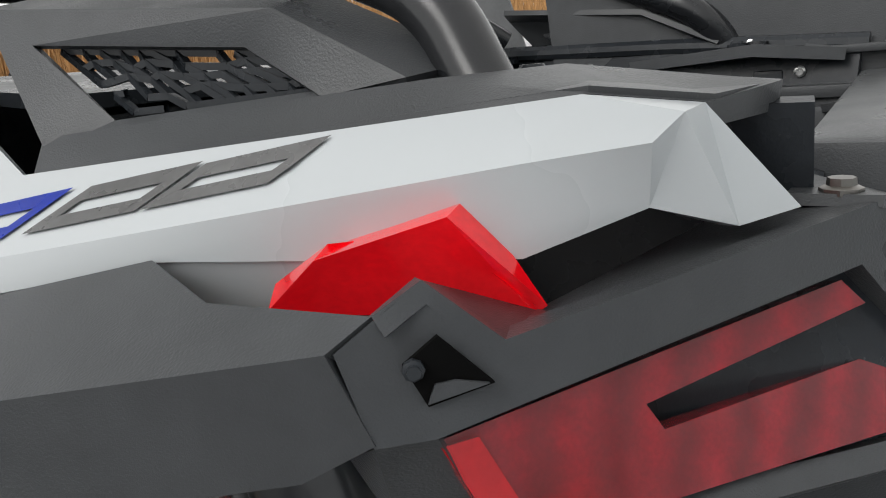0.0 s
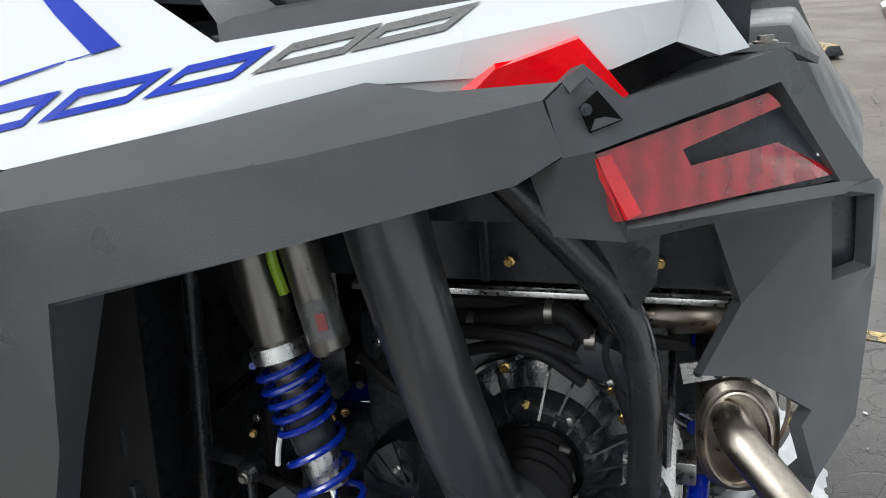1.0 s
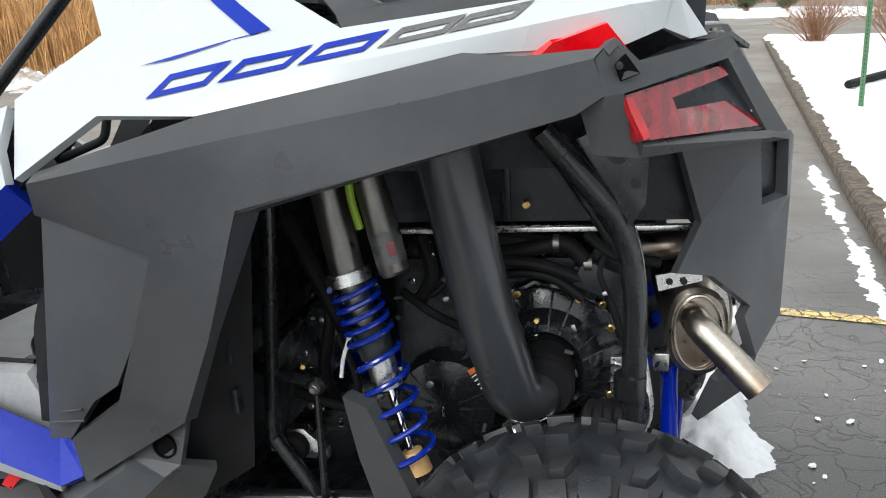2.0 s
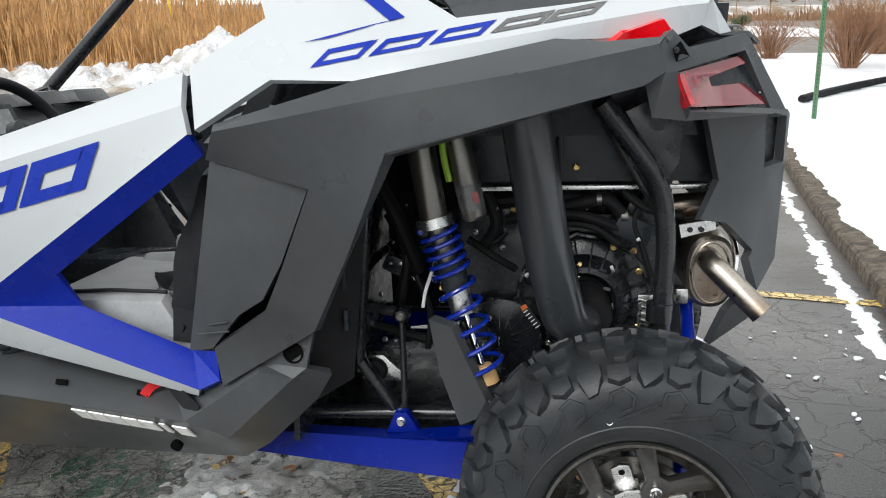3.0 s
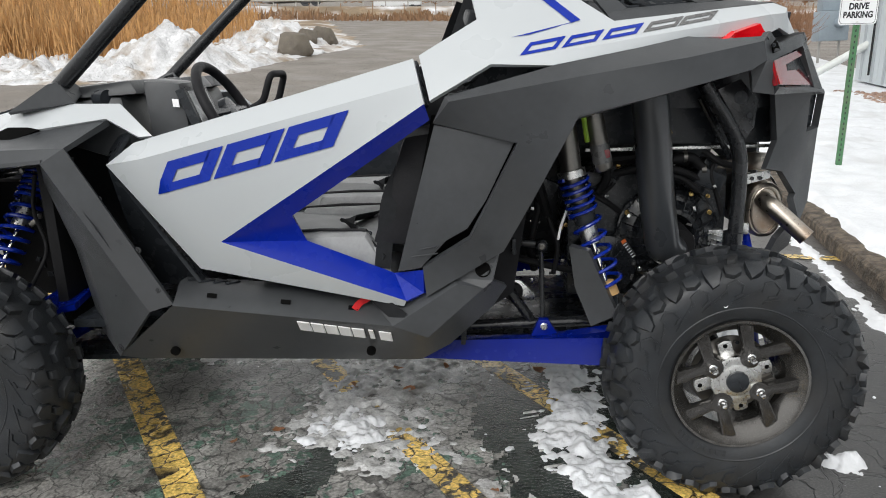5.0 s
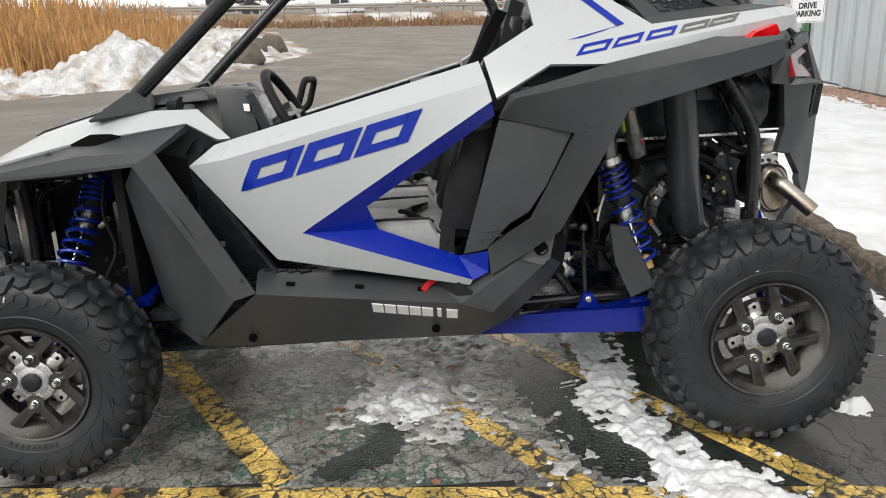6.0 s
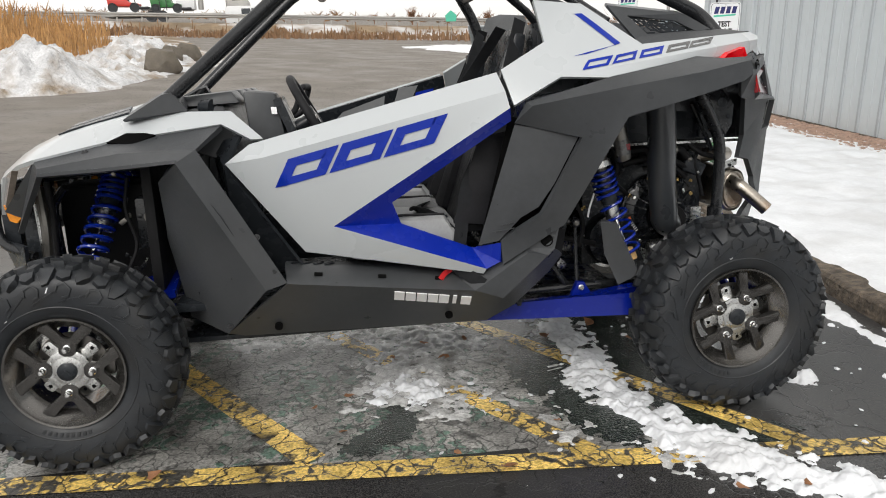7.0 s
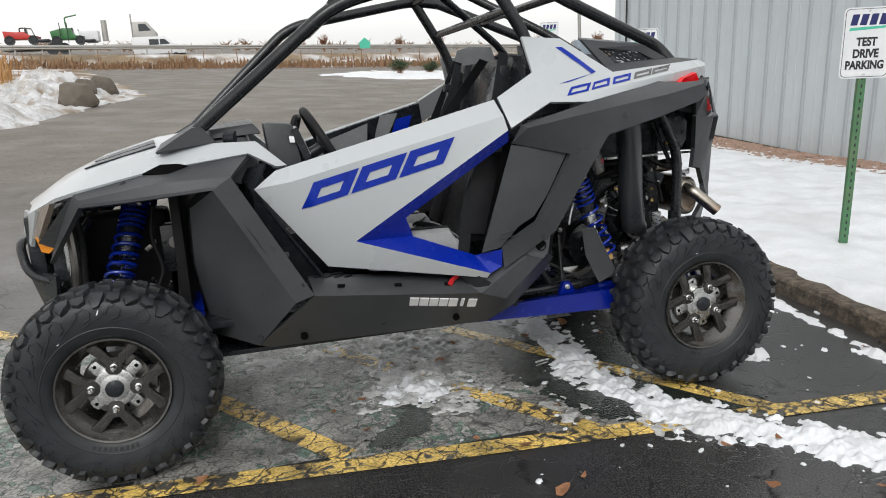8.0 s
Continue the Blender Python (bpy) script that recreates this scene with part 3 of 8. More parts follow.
for k in range(n_ribs + 5):
    x = LENGTH - 0.28 - 0.46 * k if k < n_ribs else LENGTH + 0.30 + 0.46 * (k - n_ribs)
    y = 0.002 if k < n_ribs else -0.198
    if first is None:
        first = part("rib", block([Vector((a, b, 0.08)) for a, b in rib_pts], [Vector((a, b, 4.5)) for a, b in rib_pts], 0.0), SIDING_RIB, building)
        first.matrix_basis = Matrix.Translation((x, y, 0))
        bead = part("bead", block([Vector((a, b, 0.08)) for a, b in low_pts], [Vector((a, b, 4.5)) for a, b in low_pts], 0.0), SIDING, building)
        bead.matrix_basis = Matrix.Translation((x + 0.23, y, 0))
    else:
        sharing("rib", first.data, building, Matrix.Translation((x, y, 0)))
        sharing("bead", bead.data, building, Matrix.Translation((x + 0.23 if k < n_ribs else x - 0.2, y, 0)))
# added strip that draws the thin dark line where stones meet the siding
part("base_flashing", box((LENGTH / 2, 0.012, 0.045), (LENGTH, 0.03, 0.05), 0.004), KERB, building, "thin dark strip added along the foot of the wall")
part("corner_trim", box((LENGTH - 0.05, 0.012, 2.3), (0.12, 0.06, 4.5), 0.006), SIDING, building, "pale corner trim")
part("conduit", sweep([(LENGTH + 1.75, -0.16, 0.2), (LENGTH + 1.75, -0.16, 4.2)], 0.022, 8), BLACK, building, "dark conduit on the wall")


# ---- sign posts in the snow ----
def text_mesh(words, size):
    cu = bpy.data.curves.new("words", "FONT")
    cu.body, cu.size, cu.align_x, cu.align_y = words, size, "CENTER", "CENTER"
    cu.extrude = 0.0006
    cu.offset = 0.0035 * size / 0.08
    ob = bpy.data.objects.new("words", cu)
    scene.collection.objects.link(ob)
    dg = bpy.context.evaluated_depsgraph_get()
    me = bpy.data.meshes.new_from_object(ob.evaluated_get(dg))
    bpy.data.objects.remove(ob)
    return me


def sign_post(x, y, facing, height=1.33):
    root = tagged(new("parking_sign"), "white test drive parking sign on a green steel post in snow", "sign", "sign posts along the kerb")
    upright.add(root)
    root.matrix_basis = Matrix.LocRotScale(at_ground(x, y, 0.0), Euler((0, 0, facing)), None)
    # perforated channel post, its open side to the back
    bm = bmesh.new()
    prof = ((-0.030, 0.012), (-0.022, 0.012), (-0.018, -0.010), (0.018, -0.010), (0.022, 0.012), (0.030, 0.012), (0.024, -0.016), (-0.024, -0.016))
    bm = block([Vector((a, b, -0.1)) for a, b in prof], [Vector((a, b, height + 0.28)) for a, b in prof], 0.0)
    part("post", bm, POST_GREEN, root)
    first = None
    for k in range(int(height / 0.05)):
        m = Matrix.Translation((0, -0.0165, 0.2 + 0.05 * k))
        if first is None:
            first = part("hole", box((0, 0, 0), (0.010, 0.003, 0.022), 0.0), SIGN_BLACK, root)
            first.matrix_basis = m
        else:
            sharing("hole", first.data, root, m)
    plate = bmesh.new()
    w, h, r = 0.1524, 0.2286, 0.03
    out = []
    for cx, cz, a0 in ((w - r, h - r, 0), (-w + r, h - r, 90), (-w + r, -h + r, 180), (w - r, -h + r, 270)):
        out += [(cx + r * math.cos(radians(a0 + 15 * k)), cz + r * math.sin(radians(a0 + 15 * k))) for k in range(7)]
    plate.free()
    panel = part("sign_plate", prism(out, -0.022, -0.0175, 0.0), SIGN_WHITE, root)
    panel.matrix_basis = Matrix.Translation((0, 0, height + 0.17))
    thin = 0.94
    edge = [(a * thin, b * (1 - (1 - thin) * 0.66)) for a, b in out]
    bm = bmesh.new()
    a = [bm.verts.new((x, -0.0235, z)) for x, z in edge]
    b = [bm.verts.new((x * 0.975, -0.0235, z * 0.985)) for x, z in edge]
    for k in range(len(a)):
        bm.faces.new([a[k], b[k], b[(k + 1) % len(a)], a[(k + 1) % len(a)]])
    part("border", bm, SIGN_BLACK, panel, "thin black border")
    for words, z, wide in (("TEST", 0.006, 0.128), ("DRIVE", -0.070, 0.158), ("PARKING", -0.144, 0.236)):
        me = text_mesh(words, 0.088)
        span = [max(v.co[i] for v in me.vertices) - min(v.co[i] for v in me.vertices) for i in (0, 1)]
        me.materials.append(SIGN_BLACK)
        ob = new("lettering", me)
        ob.parent = panel
        ob.matrix_basis = pose(0, -0.0232, z, 90, 0, 0) @ Matrix.Diagonal((wide / span[0], 0.058 / span[1], 1, 1))
        ob["label"] = "black lettering"
    # the dealer's mark, as plain slanted shapes over a green bar
    for k in range(4):
        x0 = -0.112 + 0.058 * k
        bm = prism([(x0, 0.115), (x0 + 0.042, 0.115), (x0 + 0.056, 0.185), (x0 + 0.014, 0.185)], -0.0236, -0.0222, 0.0)
        part("mark", bm, SIGN_NAVY, panel, "navy slanted mark")
    part("bar", prism([(-0.115, 0.080), (0.100, 0.092), (0.112, 0.108), (-0.110, 0.100)], -0.0234, -0.0222, 0.0), SIGN_GREEN, panel, "green bar")
    for z in (0.205, -0.205):
        part("sign_bolt", bolt_mesh(0.008, 0.006, None, (0, -0.022, z)), ALLOY, panel, "steel bolt")
    return root


for x, y, a, h in ((3.405, 0.75, -0.45, 1.36), (3.93, 4.48, -0.40, 1.51), (4.42, 8.35, -0.38, 1.72)):
    sign_post(x, y, a, h)


# ---- loose snow and slush on the asphalt ----
def patch(name, material, x0, x1, y0, y1, amount, depth, label, n=90, lump=0.012, seed=0.0, gain=0.8, rag=0.45, pits=0.0):
    """Snow that lies where amount(x, y) is above nought, with lumps and thin ragged edges."""
    xs, ys = steps(x0, x1, n), steps(y0, y1, int(n * (y1 - y0) / (x1 - x0)))

    def cover(x, y):
        return gain * amount(x, y) + 0.42 * fbm(x, y, 3.4, 5, seed) + rag * fbm(x, y, 15, 5, seed + 7) - 0.1

    def height(x, y):
        c = cover(x, y)
        h = min(1.0, max(0.0, c)) ** 0.8 * depth + min(0.6, max(0.0, c)) * lump * (fbm(x, y, 8, 3, seed + 3) + 0.16 * fbm(x, y, 30, 2, seed + 5))
        if pits:
            cell = min(1.0, 1.75 * noise.voronoi(Vector((x * 17, y * 17 + 0.6 * fbm(x, y, 5, 2, seed), seed)))[0][0])
            h *= 1 - pits + pits * cell * cell * (3 - 2 * cell)
        return rise(x, y) - 0.006 + h

    bm = sheet(xs, ys, height, lambda c: max(cover(v.co.x, v.co.y) for v in c) > -0.02)
    return tagged(part(name, bm, material, angle=180), label, "snow", kind="stuff")


def near_path(points, width):
    """How far inside a band along a line: 1 on it, below nought outside."""
    pts = [Vector((*p, 0)) for p in points]

    def amount(x, y):
        p, best = Vector((x, y, 0)), 9.0
        for a, b in zip(pts, pts[1:]):
            d = b - a
            t = min(1, max(0, (p - a).dot(d) / d.length_squared))
            best = min(best, (p - a - d * t).length)
        return 1 - best / width
    return amount


patch("slush_patch", SLUSH, -0.8, 1.1, -1.1, 1.2, near_path([(0.1, 0.9), (0.12, 0.1), (0.06, -0.34)], 0.36), 0.034,
      "trodden grey slush and ice on the asphalt", 360, 0.012, 2.0, 0.85, 0.42, 0.85)
patch("thin_slush", SLUSH, 0.0, 1.1, -1.25, -0.3, near_path([(0.34, -0.50), (0.55, -0.78), (0.85, -1.05)], 0.19), 0.018,
      "thin grey slush beside the wheel track", 190, 0.010, 6.0, 0.75, 0.50, 0.6)
patch("snow_clump", SNOW, -0.25, 0.6, -0.75, -0.05, near_path([(-0.04, -0.36), (0.06, -0.37)], 0.17), 0.055, "clump of whiter snow on the slush", 170, 0.03, 9.0, 0.95, 0.5)
patch("snow_strip", SNOW, 0.35, 2.9, -2.2, 1.0, near_path([(0.86, 0.75), (0.81, 0.1), (0.81, -0.5), (0.87, -0.9), (1.02, -1.14), (1.23, -1.32), (1.45, -1.54), (2.0, -1.80), (2.7, -2.1)], 0.15), 0.046,
      "white snow ridge left between wheel tracks", 400, 0.022, 5.0, 0.72, 0.62)
# dark wet lane that a tyre has swept through the slush
WET = mat("wet_dark_asphalt", (0.020, 0.026, 0.022), 0.13, vary=0.5, size=0.05, bump=0.006, bump_size=0.012, tint=(0.05, 0.06, 0.055), tint_amount=0.6, rough_vary=0.08)
for track, wide in (([(0.60, 0.9), (0.58, 0.0), (0.60, -0.35), (0.72, -0.80)], 0.17), ([(1.04, 0.3), (1.0, -0.35), (1.06, -0.80), (1.2, -1.0)], 0.14), ([(-0.06, -0.50), (-0.12, -0.68), (-0.26, -0.80)], 0.075)):
    lane = near_path(track, wide)
    xs = [p[0] for p in track]
    bm = sheet(steps(min(xs) - 0.25, max(xs) + 0.25, 60), steps(track[-1][1] - 0.2, track[0][1] + 0.1, 130), lambda x, y: rise(x, y) + 0.0033 + 0.004 * fbm(x, y, 0.7),
               lambda c: lane(c[0].co.x, c[0].co.y) + 0.5 * fbm(c[0].co.x, c[0].co.y, 6, 4, 3.0) + 0.4 * fbm(c[0].co.x, c[0].co.y, 25, 3, 4.0) > 0.05)
    structure(part("wet_lane", bm, WET, angle=180), "dark wet tyre lane with a green tinge on asphalt", "wet asphalt")
print_mesh = bmesh.new()
rnd = random.Random(14)
for k in range(36):
    y = 0.55 - 0.034 * k
    x = 0.655 + 0.12 * max(0.0, -0.25 - y) + rnd.uniform(-0.016, 0.016)
    w, h = rnd.uniform(0.014, 0.046), rnd.uniform(0.004, 0.011)
    if rnd.random() < 0.3:
        continue
    z = rise(x, y) - 0.002
    low = [Vector((x + a, y + b + 0.25 * a, z)) for a, b in ((-w, -0.011), (w, -0.011), (w, 0.011), (-w, 0.011))]
    high = [Vector((x + a * 0.85, y + b * 0.4 + 0.25 * a, z + h + rnd.uniform(-0.002, 0.002))) for a, b in ((-w, -0.011), (w, -0.011), (w, 0.011), (-w, 0.011))]
    vs = [print_mesh.verts.new(p) for p in low + high]
    print_mesh.faces.new(vs[4:])
    for a in range(4):
        print_mesh.faces.new([vs[a], vs[(a + 1) % 4], vs[4 + (a + 1) % 4], vs[4 + a]])
bmesh.ops.recalc_face_normals(print_mesh, faces=print_mesh.faces[:])
tagged(part("tread_print", print_mesh, SLUSH, angle=180), "ridges of slush pressed by a tyre tread", "slush", kind="stuff")
patch("snow_lump", SNOW, 1.50, 1.78, -0.80, -0.42, lambda x, y: 1 - math.hypot(x - 1.635, y + 0.60) / 0.085, 0.10, "lump of snow behind the rear tyre", 30, 0.05, 1.0)
patch("snow_crumbs", SNOW, 1.9, 3.2, -0.9, 5.6, lambda x, y: 0.42 - abs(x - kerb_x(y) + 0.13) / 0.17, 0.05, "patches of snow along the kerb", 120, 0.02, 8.0, 1.1, 0.2)
patch("snow_behind", SNOW, 1.05, 2.1, 0.1, 1.9, near_path([(1.62, 0.70), (1.52, 1.2), (1.3, 1.6)], 0.22), 0.13, "snow on the asphalt behind the vehicle", 90, 0.03, 4.0, 1.3, 0.2)
patch("slush_smear", SLUSH, -1.5, 0.1, -0.5, 1.1, near_path([(-1.2, 0.55), (-0.7, 0.40), (-0.1, 0.35)], 0.46), 0.010, "thin frozen slush on the asphalt", 170, 0.010, 12.0, 0.9, 0.35, 0.6)

rnd = random.Random(11)
spots = []
for _ in range(230):
    a, y = rnd.random(), rnd.uniform(-1.9, 1.4)
    x = rnd.uniform(-0.2, 2.4)
    spots.append((Vector((x, y, rise(x, y) + 0.002)), rnd.uniform(0.15, 0.95) ** 2.4, rnd.uniform(0, 6.3)))
scatter("snow_crumb", SNOW, spots, [indexed(pebble(0.022, 20 + s, 0.5)) for s in range(5)], "small crumbs of snow on the asphalt", "snow")


def leaf_shape(seed):
    rnd = random.Random(seed)
    bm = bmesh.new()
    n = 9
    ring = []
    for k in range(n):
        a = 2 * math.pi * k / n
        r = (0.5 + 0.5 * abs(math.cos(a * 1.5))) * rnd.uniform(0.7, 1.1)
        ring.append(bm.verts.new((r * 0.035 * math.cos(a), r * 0.022 * math.sin(a), 0.004 + 0.008 * rnd.random())))
    c = bm.verts.new((0, 0, 0.002))
    for k in range(n):
        bm.faces.new([c, ring[k], ring[(k + 1) % n]])
    bm.verts.index_update()
    return bm


spots = []
for _ in range(46):
    x, y = rnd.uniform(-1.1, 2.6), rnd.uniform(-2.0, 0.8)
    spots.append((Vector((x, y, rise(x, y) + 0.012)), rnd.uniform(0.5, 1.3), rnd.uniform(0, 6.3)))
scatter("fallen_leaves", LEAF, spots, [leaf_shape(s) for s in range(5)], "brown fallen leaves on asphalt and slush", "leaf")


# ---- the far side of the car park ----
def far_patch(name, material, inside, x0, x1, y0, y1, depth, label, n, lump, scale, category="snow"):
    def height(x, y):
        c = inside(x, y) + 0.25 * fbm(x, y, scale, 4, 2.0)
        return rise(x, y) - 0.05 + min(1.0, max(0.0, c)) ** 0.6 * depth(x, y) + max(0.0, min(1, c)) * lump * fbm(x, y, scale * 3, 4, 6.0)
    bm = sheet(steps(x0, x1, n), steps(y0, y1, int(n * (y1 - y0) / (x1 - x0))), height,
               lambda c: max(inside(v.co.x, v.co.y) + 0.25 * fbm(v.co.x, v.co.y, scale, 4, 2.0) for v in c) > -0.05)
    return tagged(part(name, bm, material, angle=80), label, category, kind="stuff")


def island(x, y):
    """The snow-covered island beside the drive: its edge runs from far left to the boulders."""
    edge = -5.4 + 0.16 * max(0.0, min(y, 26.0) - 16.5) - max(0.0, 15.0 - y) * 0.95 - max(0.0, y - 26) * 0.25
    front = (y - 12.2 + 0.15 * (x + 10)) / 2.0
    back = (60 - y) / 4
    return min(1.0, (edge - x) / 1.2, front, back)


def heap(x, y):
    """A ploughed heap with a lower tail towards the drive, and thin snow round it."""
    return 0.13 + 1.0 * math.exp(-((x - HX) ** 2 / 1.7 + (y - HY) ** 2 / 2.2)) + 0.5 * math.exp(-((x - HX - 2.4) ** 2 / 2.2 + (y - HY - 2.2) ** 2 / 3)) \
        + 0.85 * math.exp(-((x + 6.9) ** 2 / 1.6 + (y - 24.4) ** 2 / 5))


HX, HY = -7.1, 15.5
far_patch("snow_heap", OLD_SNOW, lambda x, y: min(island(x, y), (29 - y) / 3), -26, -3.6, 10.5, 29.5, heap, "lumpy heap of ploughed old snow", 300, 0.34, 0.7)
far_patch("snow_field", FIELD, island, -60, -3.4, 22, 62, lambda x, y: 0.18, "snow with dead grass showing through", 70, 0.1, 0.2, "snowy grass")


def blades(name, material, count, place, tall, label, category, seed, width=0.012):
    rnd = random.Random(seed)
    verts, faces = [], []
    for _ in range(count):
        x, y = place(rnd)
        h = tall(x, y) * rnd.uniform(0.55, 1.1)
        a, lean = rnd.uniform(0, 6.28), rnd.uniform(0.02, 0.28) * h
        w = width * rnd.uniform(0.6, 1.6)
        wx, wy = math.cos(a * 1.7) * w, math.sin(a * 1.7) * w
        z = rise(x, y)
        o = len(verts)
        for t, f in ((0, 1), (0.5, 0.8), (0.86, 1.0), (1, 0.15)):
            cx, cy = x + math.cos(a) * lean * t * t, y + math.sin(a) * lean * t * t
            verts += [(cx - wx * f, cy - wy * f, z + h * t), (cx + wx * f, cy + wy * f, z + h * t)]
        for k in range(3):
            faces.append([o + 2 * k, o + 2 * k + 1, o + 2 * k + 3, o + 2 * k + 2])
    me = bpy.data.meshes.new(name)
    me.from_pydata(verts, [], faces)
    me.materials.append(material)
    return tagged(new(name, me), label, category, kind="stuff")


def reed_place(rnd):
    while True:
        y = 17 + 24 * rnd.random() ** 1.6
        x = rnd.uniform(-48, -8)
        if x < -7.5 - 0.18 * (y - 17) - 2.5 * max(0, fbm(x, y, 0.3)) and y > 15.5 + 0.1 * abs(x + 20):
            return x, y


blades("reed_bed", REED, 15000, reed_place, lambda x, y: 1.1 + 1.5 * min(1, max(0, (-x - 9) / 9)), "tall dry tan reeds behind the snow heap", "reeds", 3, 0.02)
blades("reed_bed_front", REED, 5000, lambda r: (r.uniform(-40, -10), r.uniform(16.5, 19.5)), lambda x, y: 0.5 + 1.7 * min(1, max(0, (-x - 11) / 7)),
       "dry tan reeds at the edge of the snow", "reeds", 5, 0.012)


def weed_place(r):
    x = r.uniform(-60, 70)
    return x, 60 + r.gauss(0, 1.5)


blades("roadside_weeds", WEED, 5000, weed_place, lambda x, y: 0.5 + 0.9 * max(0, fbm(x, y, 0.25)), "brown dead weeds along the road", "weeds", 8, 0.05)


def boulder(x, y, size, flat, seed, turn, lift=0.35):
    bm = pebble(1.0, seed, flat, 3)
    rnd = random.Random(seed)
    cuts = [(Vector((rnd.uniform(-1, 1), rnd.uniform(-1, 1), rnd.uniform(-0.25, 0.6))).normalized(), rnd.uniform(0.62, 0.8)) for _ in range(9)]
    cuts.append((Vector((0.1, -0.15, 1)).normalized(), 0.6 * flat + 0.1))
    for v in bm.verts:
        for n, d in cuts:
            over = v.co.dot(n) - d
            if over > 0:
                v.co -= n * over
        v.co.z = max(v.co.z, -0.5)
        v.co *= 1 + 0.03 * noise.noise(v.co * 4)
    ob = part("boulder", bm, STONE, angle=28)
    tagged(ob, "brown angular boulder lying in snow", "boulder", "boulders on the island")
    ob.matrix_basis = Matrix.LocRotScale(Vector((x, y, rise(x, y) + lift * size)), Euler((0, 0, turn)), Vector((size, size * 0.8, size)))


boulder(-5.3, 20.6, 0.68, 0.8, 3, 0.3, 0.45)
boulder(-5.25, 25.0, 0.62, 0.8, 5, 1.2, 0.55)
boulder(-5.62, 23.8, 0.48, 0.9, 8, 2.0, 0.75)
far_patch("snow_island", SNOW, lambda x, y: 1 - math.hypot((x - 10.5) / 6.5, (y - 42) / 9), 3, 18, 31, 52, lambda x, y: 0.15, "snow-covered planting island", 50, 0.1, 0.3)


def shrub(name, x, y, height, spread, count, material, seed, label, thick=0.008, leaves=None):
    """A many-stemmed shrub: stems that fork outwards, each a thin tapered bar."""
    rnd = random.Random(seed)
    bm = bmesh.new()
    z = rise(x, y)
    tips = []
    for _ in range(count):
        a, lean = rnd.uniform(0, 6.28), rnd.uniform(0.15, 1.0) * spread
        base = Vector((x + 0.12 * rnd.uniform(-1, 1) * spread, y + 0.12 * rnd.uniform(-1, 1) * spread, z))
        top = base + Vector((math.cos(a) * lean, math.sin(a) * lean, height * rnd.uniform(0.6, 1.05) * (1.1 - 0.35 * lean / spread)))
        mid = base.lerp(top, 0.5) + Vector((0, 0, 0.1 * height))
        sweep([base, mid, top], [thick, thick * 0.7, thick * 0.25], 4, bm, False)
        for _ in range(4):
            t = rnd.uniform(0.35, 0.9)
            p = base.lerp(mid, t * 2) if t < 0.5 else mid.lerp(top, t * 2 - 1)
            q = p + Vector((rnd.uniform(-0.3, 0.3) * spread, rnd.uniform(-0.3, 0.3) * spread, rnd.uniform(0.1, 0.35) * height))
            sweep([p, q], [thick * 0.5, thick * 0.2], 3, bm, False)
            tips += [q, p.lerp(q, 0.5)]
    root = tagged(new(name), label, "shrub")
    part("stem_tangle", bm, material, root)
    if leaves:
        lb = bmesh.new()
        for p in tips:
            for _ in range(10):
                c = p + Vector((rnd.gauss(0, 0.09), rnd.gauss(0, 0.09), rnd.gauss(0, 0.09))) * spread
                u = Vector((rnd.uniform(-1, 1), rnd.uniform(-1, 1), rnd.uniform(-1, 1))).normalized() * 0.06
                w = u.orthogonal().normalized() * 0.025
                lb.faces.new([lb.verts.new(c - u), lb.verts.new(c + w), lb.verts.new(c + u), lb.verts.new(c - w)])
        part("foliage", lb, leaves, root)
    return root


shrub("bare_shrub", 7.8, 16.8, 1.75, 1.25, 150, TWIG, 21, "leafless reddish brown shrub in snow", 0.012)
shrub("bare_shrub", 6.6, 19.0, 1.3, 1.1, 90, TWIG, 22, "small leafless brown shrub", 0.012)
shrub("bare_shrub", 10.2, 21.5, 1.5, 1.3, 90, TWIG, 23, "leafless brown shrub by the wall", 0.012)
shrub("evergreen_shrub", 9.0, 42.0, 0.8, 0.8, 22, TWIG, 31, "small dark evergreen shrub on the island", 0.02, GREEN_LEAF)
shrub("evergreen_shrub", 11.2, 43.0, 0.6, 0.7, 18, TWIG, 32, "low dark evergreen shrub on the island", 0.02, GREEN_LEAF)


# ---- the road beyond: bank, guard rail, parked machines, far trees ----
def bank_y(x):
    return 66.0 + 0.06 * x


bm = bmesh.new()
rows = []
for i in range(91):
    x = -70 + 160 * i / 90
    y = bank_y(x)
    rows.append([bm.verts.new((x, y + d, rise(x, y + d) + h + 0.05 * fbm(x, d, 0.7))) for d, h in ((-6.5, -0.03), (-4.5, 0.10), (-2.5, 0.45), (-1.0, 0.95), (0.0, 1.05), (1.0, 1.05))])
for a, b in zip(rows, rows[1:]):
    for k in range(5):
        bm.faces.new([a[k], b[k], b[k + 1], a[k + 1]])
bmesh.ops.recalc_face_normals(bm, faces=bm.faces[:])
structure(part("road_bank", bm, FIELD, angle=80), "snowy bank with dead grass below a road", "road bank")
bm = sheet(steps(-70, 90, 40), [0, 1, 4, 8, 9], lambda x, d: 0)
for v in bm.verts:
    v.co.y = bank_y(v.co.x) + 1.0 + v.co.y
    v.co.z = rise(v.co.x, v.co.y) + 1.055
structure(part("far_road", bm, ASPHALT), "grey road on a low bank", "road")
rail = tagged(new("guard_rail"), "weathered galvanised guard rail along the road", "guard rail")
bm = bmesh.new()
rows = []
